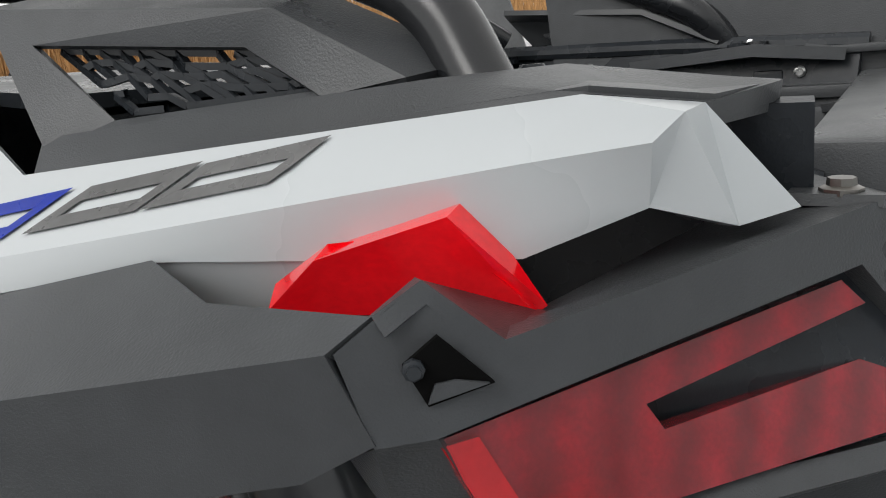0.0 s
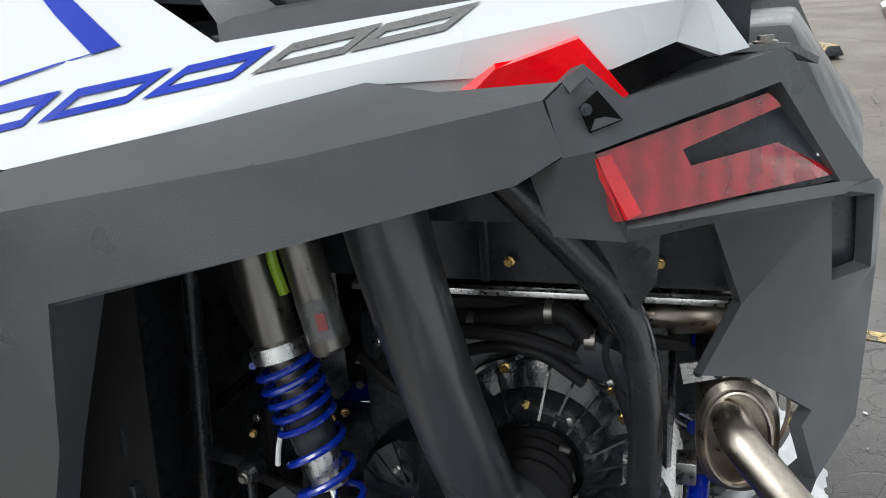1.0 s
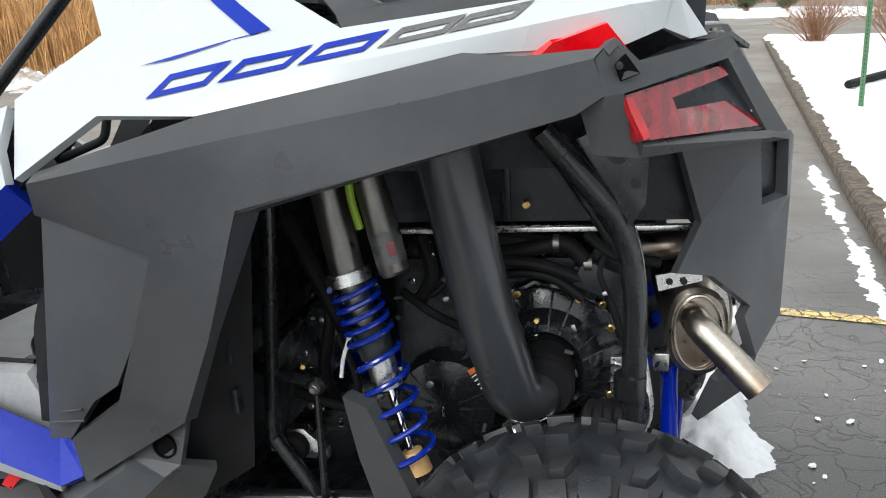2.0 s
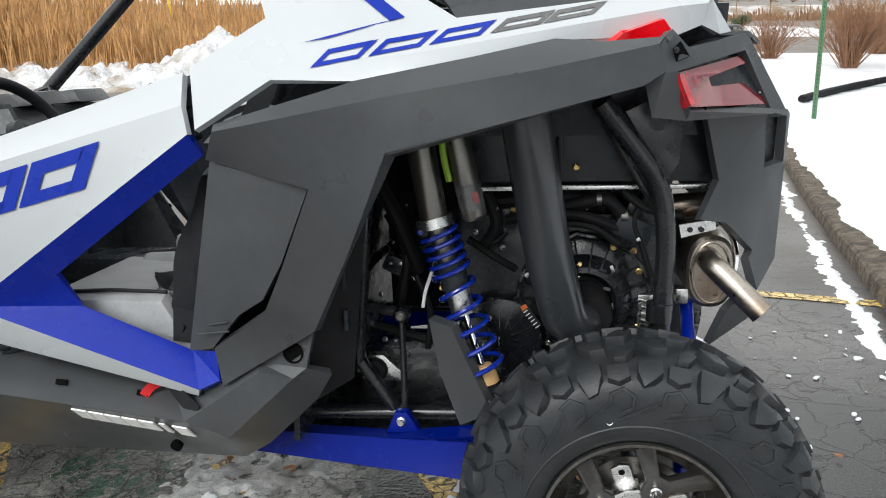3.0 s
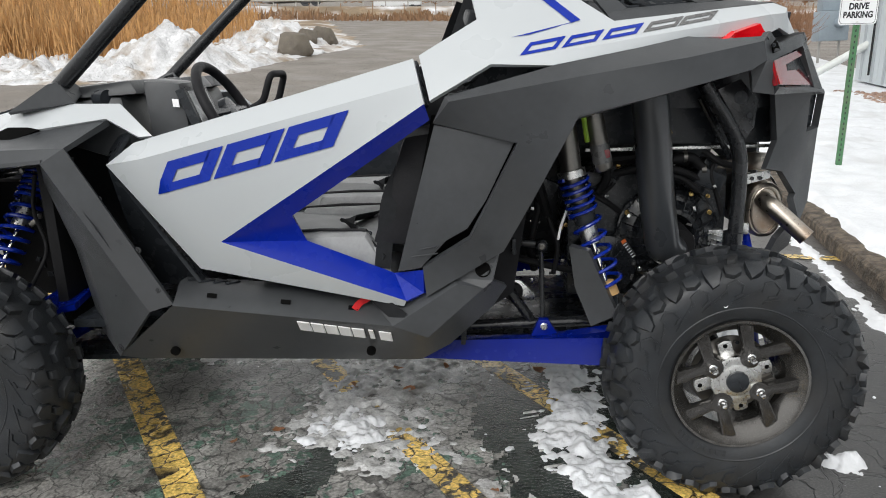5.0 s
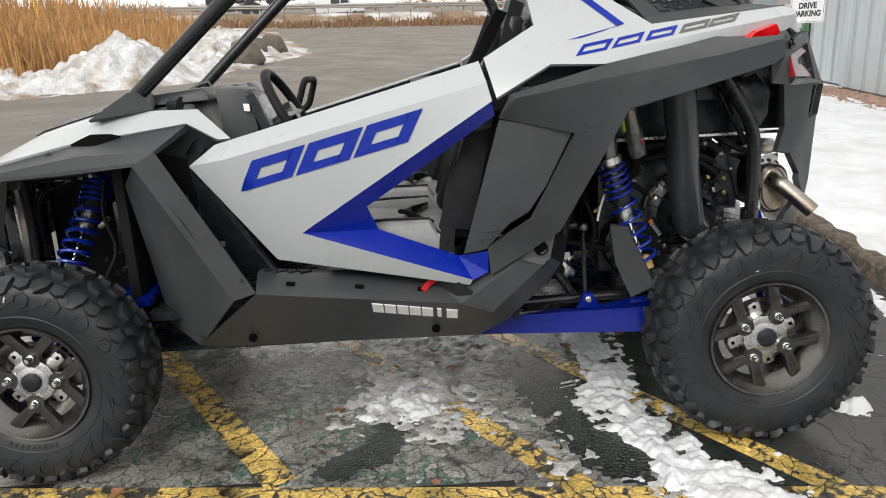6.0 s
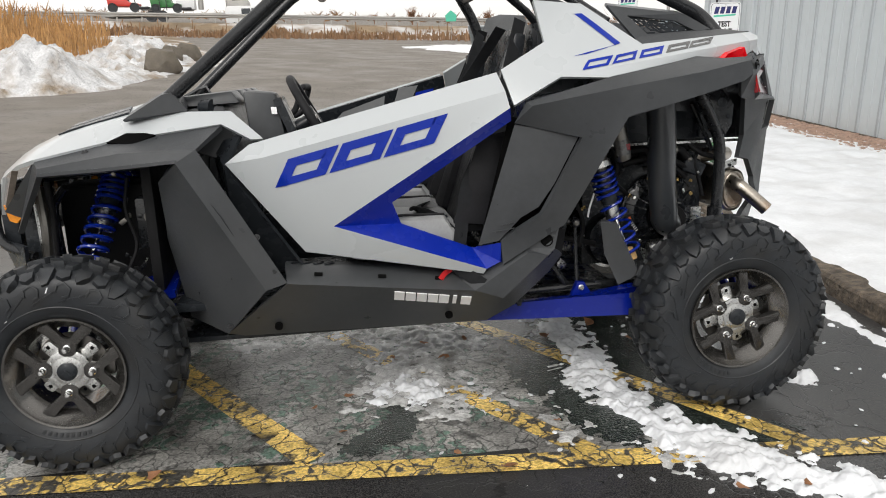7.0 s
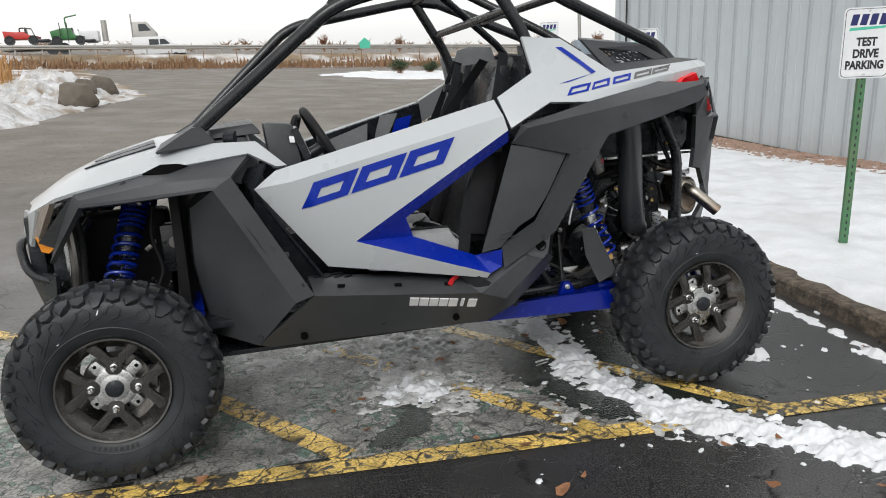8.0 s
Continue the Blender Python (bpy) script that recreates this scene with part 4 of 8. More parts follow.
for i in range(61):
    x = -60 + 140 * i / 60
    y = bank_y(x)
    z = rise(x, y) + 1.05
    rows.append([bm.verts.new((x, y - 0.05 + dy, z + h)) for dy, h in ((0.0, 0.42), (-0.08, 0.48), (-0.08, 0.55), (0.0, 0.60), (-0.08, 0.65), (-0.08, 0.72), (0.0, 0.78))])
for a, b in zip(rows, rows[1:]):
    for k in range(6):
        bm.faces.new([a[k], b[k], b[k + 1], a[k + 1]])
part("rail_beam", bm, RAIL, rail)
first = None
for i in range(70):
    x = -60 + 2.0 * i
    y = bank_y(x)
    m = Matrix.Translation((x, y, rise(x, y) + 0.9))
    if first is None:
        first = part("rail_post", box((0, 0.06, 0.4), (0.10, 0.14, 0.9), 0.0), RAIL, rail)
        first.matrix_basis = m
    else:
        sharing("rail_post", first.data, rail, m)
blades("bank_weeds", WEED, 9000, lambda r: (lambda x: (x, bank_y(x) - r.uniform(0.6, 6.0)))(r.uniform(-55, 75)), lambda x, y: 0.35 + 1.0 * max(0, fbm(x, y, 0.35)),
       "brown dead weeds on the snowy bank", "weeds", 14, 0.045)
first = None
fence = tagged(new("wire_fence"), "thin post fence along the far bank", "fence")
for i in range(48):
    x = -50 + 2.6 * i
    y = bank_y(x) - 5.5
    m = Matrix.Translation((x, y, rise(x, y)))
    if first is None:
        first = part("fence_post", sweep([(0, 0, 0), (0, 0, 1.35)], 0.035, 6), WEED, fence)
        first.matrix_basis = m
    else:
        sharing("fence_post", first.data, fence, m)

FAR_WHITE = mat("far_white_paint", (0.7, 0.71, 0.72), 0.35, vary=0.05)
FAR_RED = mat("far_red_paint", (0.5, 0.03, 0.02), 0.4, vary=0.1)
FAR_GREEN = mat("far_green_paint", (0.03, 0.16, 0.04), 0.4, vary=0.1)
FAR_GLASS = mat("far_dark_glass", (0.03, 0.035, 0.04), 0.1, vary=0.05)


def on_road(x, d):
    y = bank_y(x) + d
    return Vector((x, y, rise(x, y) + 1.06))


def wheels_for(root, xs, y, r, name="wheel"):
    for x in xs:
        part(name, lathe([(0, 0.1), (r * 0.5, 0.1), (r * 0.6, 0.06), (r, 0.08), (r, -0.12), (0, -0.12)], 20, (x, y, r), (0, -1, 0)), RUBBER, root)


van = tagged(new("white_van"), "white panel van parked on the far road", "van")
van.matrix_basis = Matrix.Translation(on_road(-7.2, 3.0) - Vector((0, 0, 0.4)))
part("body", prism([(-2.2, 0.35), (-2.2, 1.75), (-1.9, 1.85), (0.55, 1.85), (1.25, 1.25), (2.1, 1.05), (2.2, 0.75), (2.2, 0.35)], -0.85, 0.85, 0.06), FAR_WHITE, van)
for o in ([(-0.75, 1.15), (-0.75, 1.62), (0.05, 1.62), (0.05, 1.15)], [(0.15, 1.15), (0.15, 1.62), (0.55, 1.62), (1.02, 1.2)]):
    part("side_window", prism(o, -0.87, -0.84, 0.0), FAR_GLASS, van, "dark side window")
wheels_for(van, (-1.4, 1.4), -0.75, 0.32)
truck = tagged(new("flatbed_truck"), "pale flatbed truck parked on the far road", "truck")
truck.matrix_basis = Matrix.Translation(on_road(-12.8, 5.5))
part("flatbed", box((-1.5, 0, 0.60), (12.0, 2.2, 0.22), 0.03), RAIL, truck)
part("cab", prism([(3.4, 0.6), (3.4, 2.6), (4.6, 2.6), (5.3, 1.7), (5.4, 0.6)], -1.0, 1.0, 0.05), RAIL, truck)
part("cab_window", prism([(3.9, 1.75), (3.9, 2.4), (4.5, 2.4), (4.95, 1.8)], -1.02, -0.99, 0.0), FAR_GLASS, truck)
part("exhaust_stack", sweep([(3.3, -0.7, 1.0), (3.3, -0.7, 3.3)], 0.06, 8), RAIL, truck)
part("load_box", box((-0.4, 0, 1.55), (1.6, 1.2, 0.9), 0.05), FAR_WHITE, truck)
part("load_drum", sweep([(0.9, 0, 1.1), (0.9, 0, 2.9)], 0.25, 12), RAIL, truck)
for x in (-2.6, -2.0):
    part("stake", sweep([(x, -1.0, 1.0), (x, -1.0, 2.7)], 0.04, 6), BLACK, truck)
wheels_for(truck, (-3.4, -2.4, 4.0), -1.0, 0.5)
for x, paint, tall, word in ((-14.9, FAR_GREEN, 1.5, "green"), (-18.6, FAR_RED, 1.15, "red")):
    m = tagged(new("mower_tractor"), word + " mowing machine standing on a flatbed truck", "mower")
    m.matrix_basis = Matrix.Translation(on_road(x, 5.5) + Vector((0, 0, 0.71)))
    part("body", prism([(-1.3, 0.55), (-1.4, 1.25), (-0.4, tall), (0.3, tall), (0.5, 0.9), (1.4, 0.75), (1.3, 0.5)], -0.6, 0.6, 0.08), paint, m)
    part("seat_back", box((0.35, 0, 1.25), (0.15, 0.5, 0.6), 0.04), BLACK, m)
    part("roll_bar", sweep(rounded([(0.0, -0.4, 0.9), (-0.1, -0.4, 2.4 if word == "green" else 1.5), (0.9, -0.4, 2.6 if word == "green" else 1.4)], 0.2), 0.06, 8), BLACK if word == "red" else paint, m)
    part("steering", sweep([(1.0, 0, 0.8), (0.8, 0, 1.4)], 0.04, 6), BLACK, m)
    wheels_for(m, (-0.9, 1.0), -0.6, 0.42)
    part("deck", box((1.8, 0, 0.35), (0.9, 1.5, 0.25), 0.05), BLACK, m)


def bare_tree(x, y, height, seed):
    rnd = random.Random(seed)
    root = tagged(new("bare_tree"), "leafless grey-brown tree far off", "tree", "far trees")
    base = Vector((x, y, rise(x, y)))
    part("trunk", sweep([base, base + Vector((0.1, 0, height * 0.35)), base + Vector((0.2, 0, height * 0.6))], [0.16, 0.12, 0.07], 7), TWIG, root)
    bm = bmesh.new()
    for _ in range(70):
        t = rnd.uniform(0.25, 0.6)
        p = base + Vector((0.2 * t, 0, height * t))
        a, out = rnd.uniform(0, 6.28), rnd.uniform(0.08, 0.3) * height
        q = p + Vector((math.cos(a) * out, math.sin(a) * out, rnd.uniform(0.15, 0.42) * height))
        sweep([p, p.lerp(q, 0.5) + Vector((0, 0, 0.04 * height)), q], [0.05, 0.035, 0.015], 4, bm, False)
        for _ in range(5):
            r = p.lerp(q, rnd.uniform(0.4, 1.0))
            e = r + Vector((rnd.uniform(-1, 1), rnd.uniform(-1, 1), rnd.uniform(0.1, 1.0))) * 0.11 * height
            sweep([r, e], [0.022, 0.01], 3, bm, False)
    part("crown", bm, TWIG, root, "bare branches and twigs")


for k, (x, y, h) in enumerate(((13.0, 118, 7.0), (24.0, 112, 6.5), (8.0, 135, 5.0), (34, 125, 7), (-30, 140, 5), (47, 110, 7), (62, 120, 8))):
    bare_tree(x, y, h * 0.5, 50 + k)
bm = bmesh.new()
rnd = random.Random(3)
for i in range(60):
    x = -160 + 5.2 * i + rnd.uniform(-2, 2)
    y = 190 + rnd.uniform(-10, 20)
    for _ in range(5):
        c = Vector((x + rnd.uniform(-3, 3), y, rise(x, y) + rnd.uniform(0.5, 2.0)))
        for _ in range(7):
            d = Vector((rnd.uniform(-1, 1), rnd.uniform(-0.4, 0.4), rnd.uniform(-0.2, 1))) * 1.5
            sweep([c, c + d], [0.12, 0.05], 3, bm, False)
tagged(part("far_hedge", bm, WEED), "hazy line of bare bushes on the horizon", "hedge", kind="stuff")


# ---- by the building's far corner: meter box, drain pipes ----
meter = tagged(new("meter_box"), "grey electric meter cabinet by the building corner", "meter box")
mx, my = 9.6, 17.6
meter.matrix_basis = Matrix.Translation((mx, my, rise(mx, my)))
part("cabinet", box((0, 0, 1.02), (0.75, 0.45, 0.75), 0.03), METER, meter)
part("meter_dome", lathe([(0, 0.16), (0.10, 0.14), (0.13, 0.05), (0.13, 0)], 20, (0.1, -0.225, 1.1), (0, -1, 0)), METER, meter)
part("upper_box", box((-0.05, 0.05, 1.65), (0.5, 0.35, 0.5), 0.03), METER, meter)
part("riser_pipe", sweep([(-0.1, 0.1, 1.8), (-0.1, 0.1, 3.2)], 0.05, 10), RAIL, meter)
for x in (-0.25, 0.25):
    part("leg", sweep([(x, 0, -0.1), (x, 0, 0.7)], 0.035, 8), RAIL, meter)
tagged(part("drain_pipe", sweep([(7.2, 12.9, rise(7.2, 12.9) + 0.20), (8.3, 12.6, rise(8.3, 12.6) + 0.95), (8.75, 12.4, rise(8.75, 12.4) + 1.3)], 0.075, 14), PIPE_WHITE), "white downpipe sloping from the building into snow", "drain pipe")
cor = [Vector((4.75 + 0.022 * k, 10.0 + 0.031 * k - 0.00006 * k * k, rise(4.75 + 0.022 * k, 10.0 + 0.031 * k) + 0.19)) for k in range(110)]
tagged(part("corrugated_drain", sweep(cor, [0.052 + 0.010 * (k % 2) for k in range(110)], 10), HOSE), "black corrugated drain hose half buried in snow", "drain hose")
stop = tagged(new("wheel_stop"), "yellow and black rubber wheel stop on the car park", "wheel stop")
stop.matrix_basis = Matrix.Translation((3.3, 12.3, rise(3.3, 12.3)))
part("block", prism([(-0.16, 0), (-0.08, 0.15), (0.08, 0.15), (0.16, 0)], -0.9, 0.9, 0.02), SATIN, stop)
for k in range(5):
    part("stripe", prism([(-0.165, 0), (-0.083, 0.154), (0.083, 0.154), (0.165, 0)], -0.85 + 0.36 * k, -0.67 + 0.36 * k, 0.0), YELLOW, stop)


# ---- markers by the drive ----
YELLOW_POST = mat("yellow_marker", (0.72, 0.50, 0.03), 0.5, vary=0.1, size=0.3)
marker = tagged(new("marker_post"), "yellow marker post leaning by the reeds", "post")
marker.matrix_basis = Matrix.Translation((-16.0, 30.0, rise(-16.0, 30.0)))
part("sleeve", block([Vector((a, b, 0.6)) for a, b in ((-0.06, -0.02), (0.06, -0.02), (0.06, 0.02), (-0.06, 0.02))],
                     [Vector((a - 0.25, b, 2.3)) for a, b in ((-0.06, -0.02), (0.06, -0.02), (0.06, 0.02), (-0.06, 0.02))], 0.01), YELLOW_POST, marker)
part("stake", sweep([(0.05, 0.05, -0.1), (0.0, 0.03, 1.2)], 0.03, 8), RAIL, marker)
badge = tagged(new("road_sign"), "small green road sign on a thin post", "sign")
badge.matrix_basis = Matrix.Translation((10.0, 60.3, rise(10.0, 60.3)))
part("post", sweep([(0, 0, -0.1), (0, 0, 1.6)], 0.04, 8), RAIL, badge)
part("plate", prism([(-0.42, 1.5), (0.42, 1.5), (0.5, 2.0), (0.0, 2.4), (-0.5, 2.0)], -0.06, -0.04, 0.0), SIGN_GREEN, badge, "green plate")


# ---- the vehicle: body panels ----
vehicle = tagged(new("utility_vehicle"), "white, blue and grey two-seat off-road buggy parked on asphalt", "off-road vehicle")

# door panel
F, T, G = (-0.654, -0.620, 1.044), (-0.568, -0.600, 1.107), (0.300, -0.690, 1.326)
R1, R2, B = (-0.520, -0.672, 1.066), (0.318, -0.748, 1.262), (0.331, -0.762, 1.206)
V, W, D, E = (-0.293, -0.705, 0.818), (0.252, -0.703, 0.625), (0.242, -0.690, 0.604), (-0.401, -0.616, 0.712)
B_IN, OP_A, OP_B = (0.342, -0.728, 1.160), (-0.082, -0.672, 0.886), (-0.051, -0.638, 0.801)
ARM_A, ARM_T, ARM_B = (0.211, -0.634, 0.693), (0.306, -0.703, 0.721), (0.304, -0.699, 0.648)


def door(side):
    d = part("door", shell([F, T, G, R2, R1, B, V, E, W, D], [(0, 1, 4), (1, 2, 3, 4), (4, 3, 5, 6), (0, 4, 6, 7), (7, 6, 8, 9)], 0.016, (0, -1, 0), 0.007, side),
             WHITE, vehicle, "white painted door skin")
    part("door_lower_panel", shell([V, B, B_IN, OP_A, OP_B, ARM_A, ARM_T, ARM_B, W], [(0, 1, 2, 3), (0, 3, 4), (0, 4, 5, 8), (5, 6, 7, 8)], 0.022, (0, -1, 0), 0.004, side),
         BLUE, d, "bright blue door panel")
    back = [(x + 0.01, y + 0.045, z - 0.01) for x, y, z in (F, T, G, B, V, E)]
    part("door_liner", shell(back, [(0, 1, 4, 5), (1, 2, 3, 4)], 0.02, (0, 1, 0), 0.004, side), SATIN, d, "black inner door liner")
    return d


near_door = door(1)
door(-1)
door_tree = tree_of(near_door)

# rear quarter panel, white
Q0, Q10, SC_A, SC_B = (0.316, -0.690, 1.334), (0.346, -0.758, 1.214), (0.513, -0.758, 1.305), (0.676, -0.764, 1.297)
Q1, Q2, Q3, Q4 = (0.478, -0.665, 1.425), (0.446, -0.640, 1.567), (0.632, -0.598, 1.556), (0.860, -0.620, 1.410)
R1Q, C1, Q5, Q6 = (0.715, -0.690, 1.392), (0.690, -0.745, 1.330), (1.314, -0.556, 1.446), (1.368, -0.497, 1.434)
WCR, WCRE, Q7, Q8 = (1.293, -0.592, 1.413), (1.364, -0.530, 1.432), (1.418, -0.461, 1.365), (1.388, -0.497, 1.360)
WIN, NOTCH = (1.286, -0.585, 1.357), (1.054, -0.652, 1.358)
U1, U2 = (1.352, -0.553, 1.418), (1.345, -0.535, 1.378)
quarter_pts = [Q0, Q10, SC_A, SC_B, Q1, Q2, Q3, Q4, R1Q, C1, Q5, Q6, WCR, WCRE, Q7, Q8, WIN, NOTCH, U1, U2]
quarter_faces = [(0, 1, 2, 4), (4, 2, 8, 6, 5), (6, 8, 7), (2, 9, 8), (2, 3, 9), (8, 9, 12, 10, 7), (9, 3, 17, 16, 12), (10, 12, 13, 11), (11, 13, 15, 14), (12, 18, 13), (12, 16, 19, 18), (13, 18, 19, 15)]
for side in (1, -1):
    ob = part("rear_quarter_panel", shell(quarter_pts, quarter_faces, 0.014, (0, -1, 0.3), 0.007, side), WHITE, vehicle, "white painted rear quarter panel")
    if side == 1:
        near_quarter = ob
    skirt = [(1.040, -0.655, 1.360), (1.215, -0.604, 1.362), (1.215, -0.585, 1.300), (1.040, -0.625, 1.300)]
    part("panel_skirt", shell(skirt, [(0, 1, 2, 3)], 0.010, (0, -1, 0), 0.0, side), WHITE, ob)
quarter_tree = tree_of(near_quarter)

# rear wheel arch
FN_T, FN_B, ARCH_T, ARCH_M = (0.388, -0.762, 1.224), (0.351, -0.738, 1.152), (0.742, -0.806, 1.165), (0.975, -0.785, 1.216)
CR1, CR2, CR3, CR4 = (0.400, -0.797, 1.212), (0.750, -0.800, 1.268), (1.030, -0.768, 1.306), (1.241, -0.711, 1.342)
A2, A9, A3, A4, A5 = (0.690, -0.768, 1.299), (0.900, -0.712, 1.333), (1.054, -0.657, 1.361), (1.140, -0.690, 1.351), (1.254, -0.689, 1.355)
A6, A7 = (1.256, -0.700, 1.292), (1.215, -0.712, 1.268)
M81, M116, M82, L1 = (0.581, -0.785, 1.096), (0.642, -0.795, 1.099), (0.446, -0.748, 0.823), (0.305, -0.708, 0.729)
M83 = (0.506, -0.766, 0.937)
L2, L3, L4, L5 = (0.224, -0.682, 0.709), (0.313, -0.705, 0.638), (0.543, -0.715, 0.776), (0.631, -0.745, 0.940)
arch_pts = [FN_T, FN_B, ARCH_T, ARCH_M, CR1, CR2, CR3, CR4, A2, A9, A3, A4, A5, A6, A7, M81, M116, M82, L1, L2, L3, L4, L5, M83]
arch_faces = [(0, 8, 5, 4), (8, 9, 6, 5), (9, 10, 11, 6), (11, 12, 7, 6), (0, 4, 1), (4, 5, 2, 15, 1), (5, 6, 3, 2), (6, 7, 13, 14, 3),
              (15, 2, 22, 23), (23, 22, 21, 17), (17, 21, 20, 18)]
keep = [i for i in range(len(arch_pts)) if any(i in f for f in arch_faces)]
arch_faces = [tuple(keep.index(i) for i in f) for f in arch_faces]
arch_pts = [arch_pts[i] for i in keep]
near_arch = None
for side in (1, -1):
    ob = part("rear_wheel_arch", shell(arch_pts, arch_faces, 0.022, (0, -1, 0), 0.011, side), PLASTIC, vehicle, "dark grey moulded rear wheel arch")
    near_arch = near_arch or ob
    # inner lip that gives the arch its depth
    lip = [M116, (0.742, -0.800, 1.160), ARCH_M, A7, (1.21, -0.62, 1.262), (0.975, -0.71, 1.206), (0.745, -0.735, 1.150), (0.66, -0.72, 1.09), L5, (0.626, -0.70, 0.935), L4, (0.543, -0.675, 0.765)]
    part("arch_lip", shell(lip, [(1, 2, 5, 6), (2, 3, 4, 5), (1, 6, 9, 8), (8, 9, 11, 10)], 0.012, (0, -0.3, -1), 0.003, side), PLASTIC, ob)
    # recessed air panel and its slot
    panel = [(0.354, -0.728, 1.146), (0.408, -0.746, 1.136), (0.573, -0.764, 1.096), (0.494, -0.746, 0.934), (0.440, -0.733, 0.851), (0.376, -0.720, 0.812), (0.347, -0.714, 0.780),
             (0.298, -0.702, 0.727), (0.227, -0.676, 0.709), (0.294, -0.710, 0.795)]
    intake_panel = part("air_panel", shell(panel, [(1, 2, 3, 4, 5, 9), (0, 1, 9, 8), (9, 5, 6, 7, 8)], 0.02, (0, -1, 0), 0.004, side), PLASTIC, ob, "dark grey air intake panel")
    for z in (0.786, 0.764):
        part("panel_groove", sweep([(0.300 + 1.2 * (z - 0.786), -0.7125 * side, z), (0.352, -0.7235 * side, z + 0.012)], 0.0022, 6), PLASTIC, intake_panel)
    # black sheet behind the panel: the slot's shade put into its colour
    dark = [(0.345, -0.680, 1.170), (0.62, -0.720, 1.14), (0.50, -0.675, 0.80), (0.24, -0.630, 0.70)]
    part("arch_backing", shell(dark, [(0, 1, 2, 3)], 0.01, (0, -1, 0), 0.0, side), VOID, ob, "flat black sheet painting the shade in the air panel slot")
    scoop = [(0.42, -0.735, 1.235), (0.515, -0.735, 1.300), (0.68, -0.745, 1.292), (0.62, -0.775, 1.270), (0.44, -0.60, 1.235), (0.52, -0.60, 1.30), (0.68, -0.62, 1.292), (0.62, -0.62, 1.265)]
    part("scoop", shell(scoop, [(4, 5, 6, 7), (0, 4, 7, 3)], 0.01, (0, -1, 0), 0.0, side), SATIN, ob, "black air scoop")

# sill
S1, S4 = (-0.470, -0.698, 0.618), (-0.700, -0.620, 0.424)
S5, S6, S7, S8 = (-0.650, -0.572, 0.394), (0.275, -0.556, 0.374), (-0.480, -0.600, 0.666), (0.250, -0.588, 0.588)
S9, S10 = (-0.480, -0.540, 0.664), (0.250, -0.500, 0.592)
U1, U2, U3, U4 = (0.207, -0.706, 0.546), (0.312, -0.705, 0.508), (0.483, -0.712, 0.664), (0.406, -0.712, 0.677)
T1, T4, TAB = (0.165, -0.655, 0.575), (0.392, -0.686, 0.690), (0.511, -0.700, 0.684)
R1, R2, R3 = (0.553, -0.655, 0.651), (0.508, -0.635, 0.580), (0.374, -0.622, 0.453)
for side in (1, -1):
    ob = part("sill_panel", shell([S1, U1, U2, S4, S5, S6, S7, S8, S9, S10, U3, U4, T1, T4, TAB, R1, R2, R3],
                                  [(0, 1, 2, 5, 4, 3), (6, 7, 12, 1, 0), (8, 9, 7, 6), (1, 11, 10, 2), (12, 13, 11, 1), (13, 14, 10, 11), (2, 10, 17), (10, 14, 15, 16, 17), (2, 17, 5)], 0.018, (0, -1, 0.2), 0.005, side), PLASTIC, vehicle,
              "dark grey rocker sill panel")
    if side == 1:
        near_sill = ob
    tab = part("leg_tab", shell([T4, TAB, (0.533, -0.688, 0.775), (0.440, -0.684, 0.735)], [(0, 1, 2, 3)], 0.012, (0, -1, 0), 0.003, side), PLASTIC, ob)
    # hole, drain slots and clip pockets have their shade painted in black
    part("sill_hole", lathe([(0.0, 0.0), (0.019, 0.0), (0.019, 0.004), (0.023, 0.004), (0.023, -0.004)], 20, (0.482, -0.694 * side, 0.716), (0, -side, 0)), VOID, tab, "round hole, its shade painted black")
    for x in (-0.52, 0.12):
        part("drain_slot", lathe([(0.0, 0.0), (0.013, 0.0), (0.013, 0.002), (0.015, 0.002), (0.015, -0.01)], 14, (x, -0.612 * side, 0.427 - 0.01 * x), (0, -side, -0.3)), VOID, ob)
    for k, x in enumerate((-0.36, -0.13, 0.08)):
        z = 0.648 - 0.105 * (x + 0.48)
        part("sill_clip", box((x, -0.655 * side, z + 0.0), (0.030, 0.006, 0.014), 0.002, (-25 * side, 6, 0)), VOID, ob, "small clip pocket, its shade painted black")
    for x0 in (-0.44, -0.40, -0.36, -0.32):
        part("tread_rib", box((x0, -0.57 * side, 0.666 - 0.09 * (x0 + 0.48)), (0.05, 0.012, 0.006), 0.002, (0, 6, 50 * side)), SATIN, ob)
sill_tree = tree_of(near_sill)

# front wheel arch and its lower panel
P1, P2, P3 = (-0.661, -0.558, 1.176), (-0.733, -0.698, 1.106), (-0.800, -0.716, 1.064)
RA, RB, EA, EB = (-0.990, -0.662, 1.100), (-1.275, -0.602, 1.055), (-1.050, -0.668, 1.043), (-1.278, -0.604, 1.028)
BD1, BD2, BD3 = (-1.300, -0.552, 1.078), (-1.045, -0.550, 1.130), (-0.885, -0.530, 1.148)
FA3, FA4, FA5 = (-1.478, -0.415, 0.885), (-1.452, -0.400, 0.800), (-1.425, -0.415, 0.860)
FB2, FB3, FB4, FB5, FB6, FB7 = (-0.470, -0.692, 0.620), (-0.545, -0.697, 0.598), (-0.700, -0.620, 0.422), (-0.871, -0.400, 0.431), (-0.921, -0.400, 0.730), (-0.900, -0.550, 0.983)
FM, FK = (-0.758, -0.632, 0.785), (-0.685, -0.706, 0.863)
front_pts = [P1, P2, P3, RA, RB, EA, EB, BD1, BD2, BD3, FA3, FA4, FA5, FB2, FB3, FB4, FB5, FB6, FB7, FM, FK]
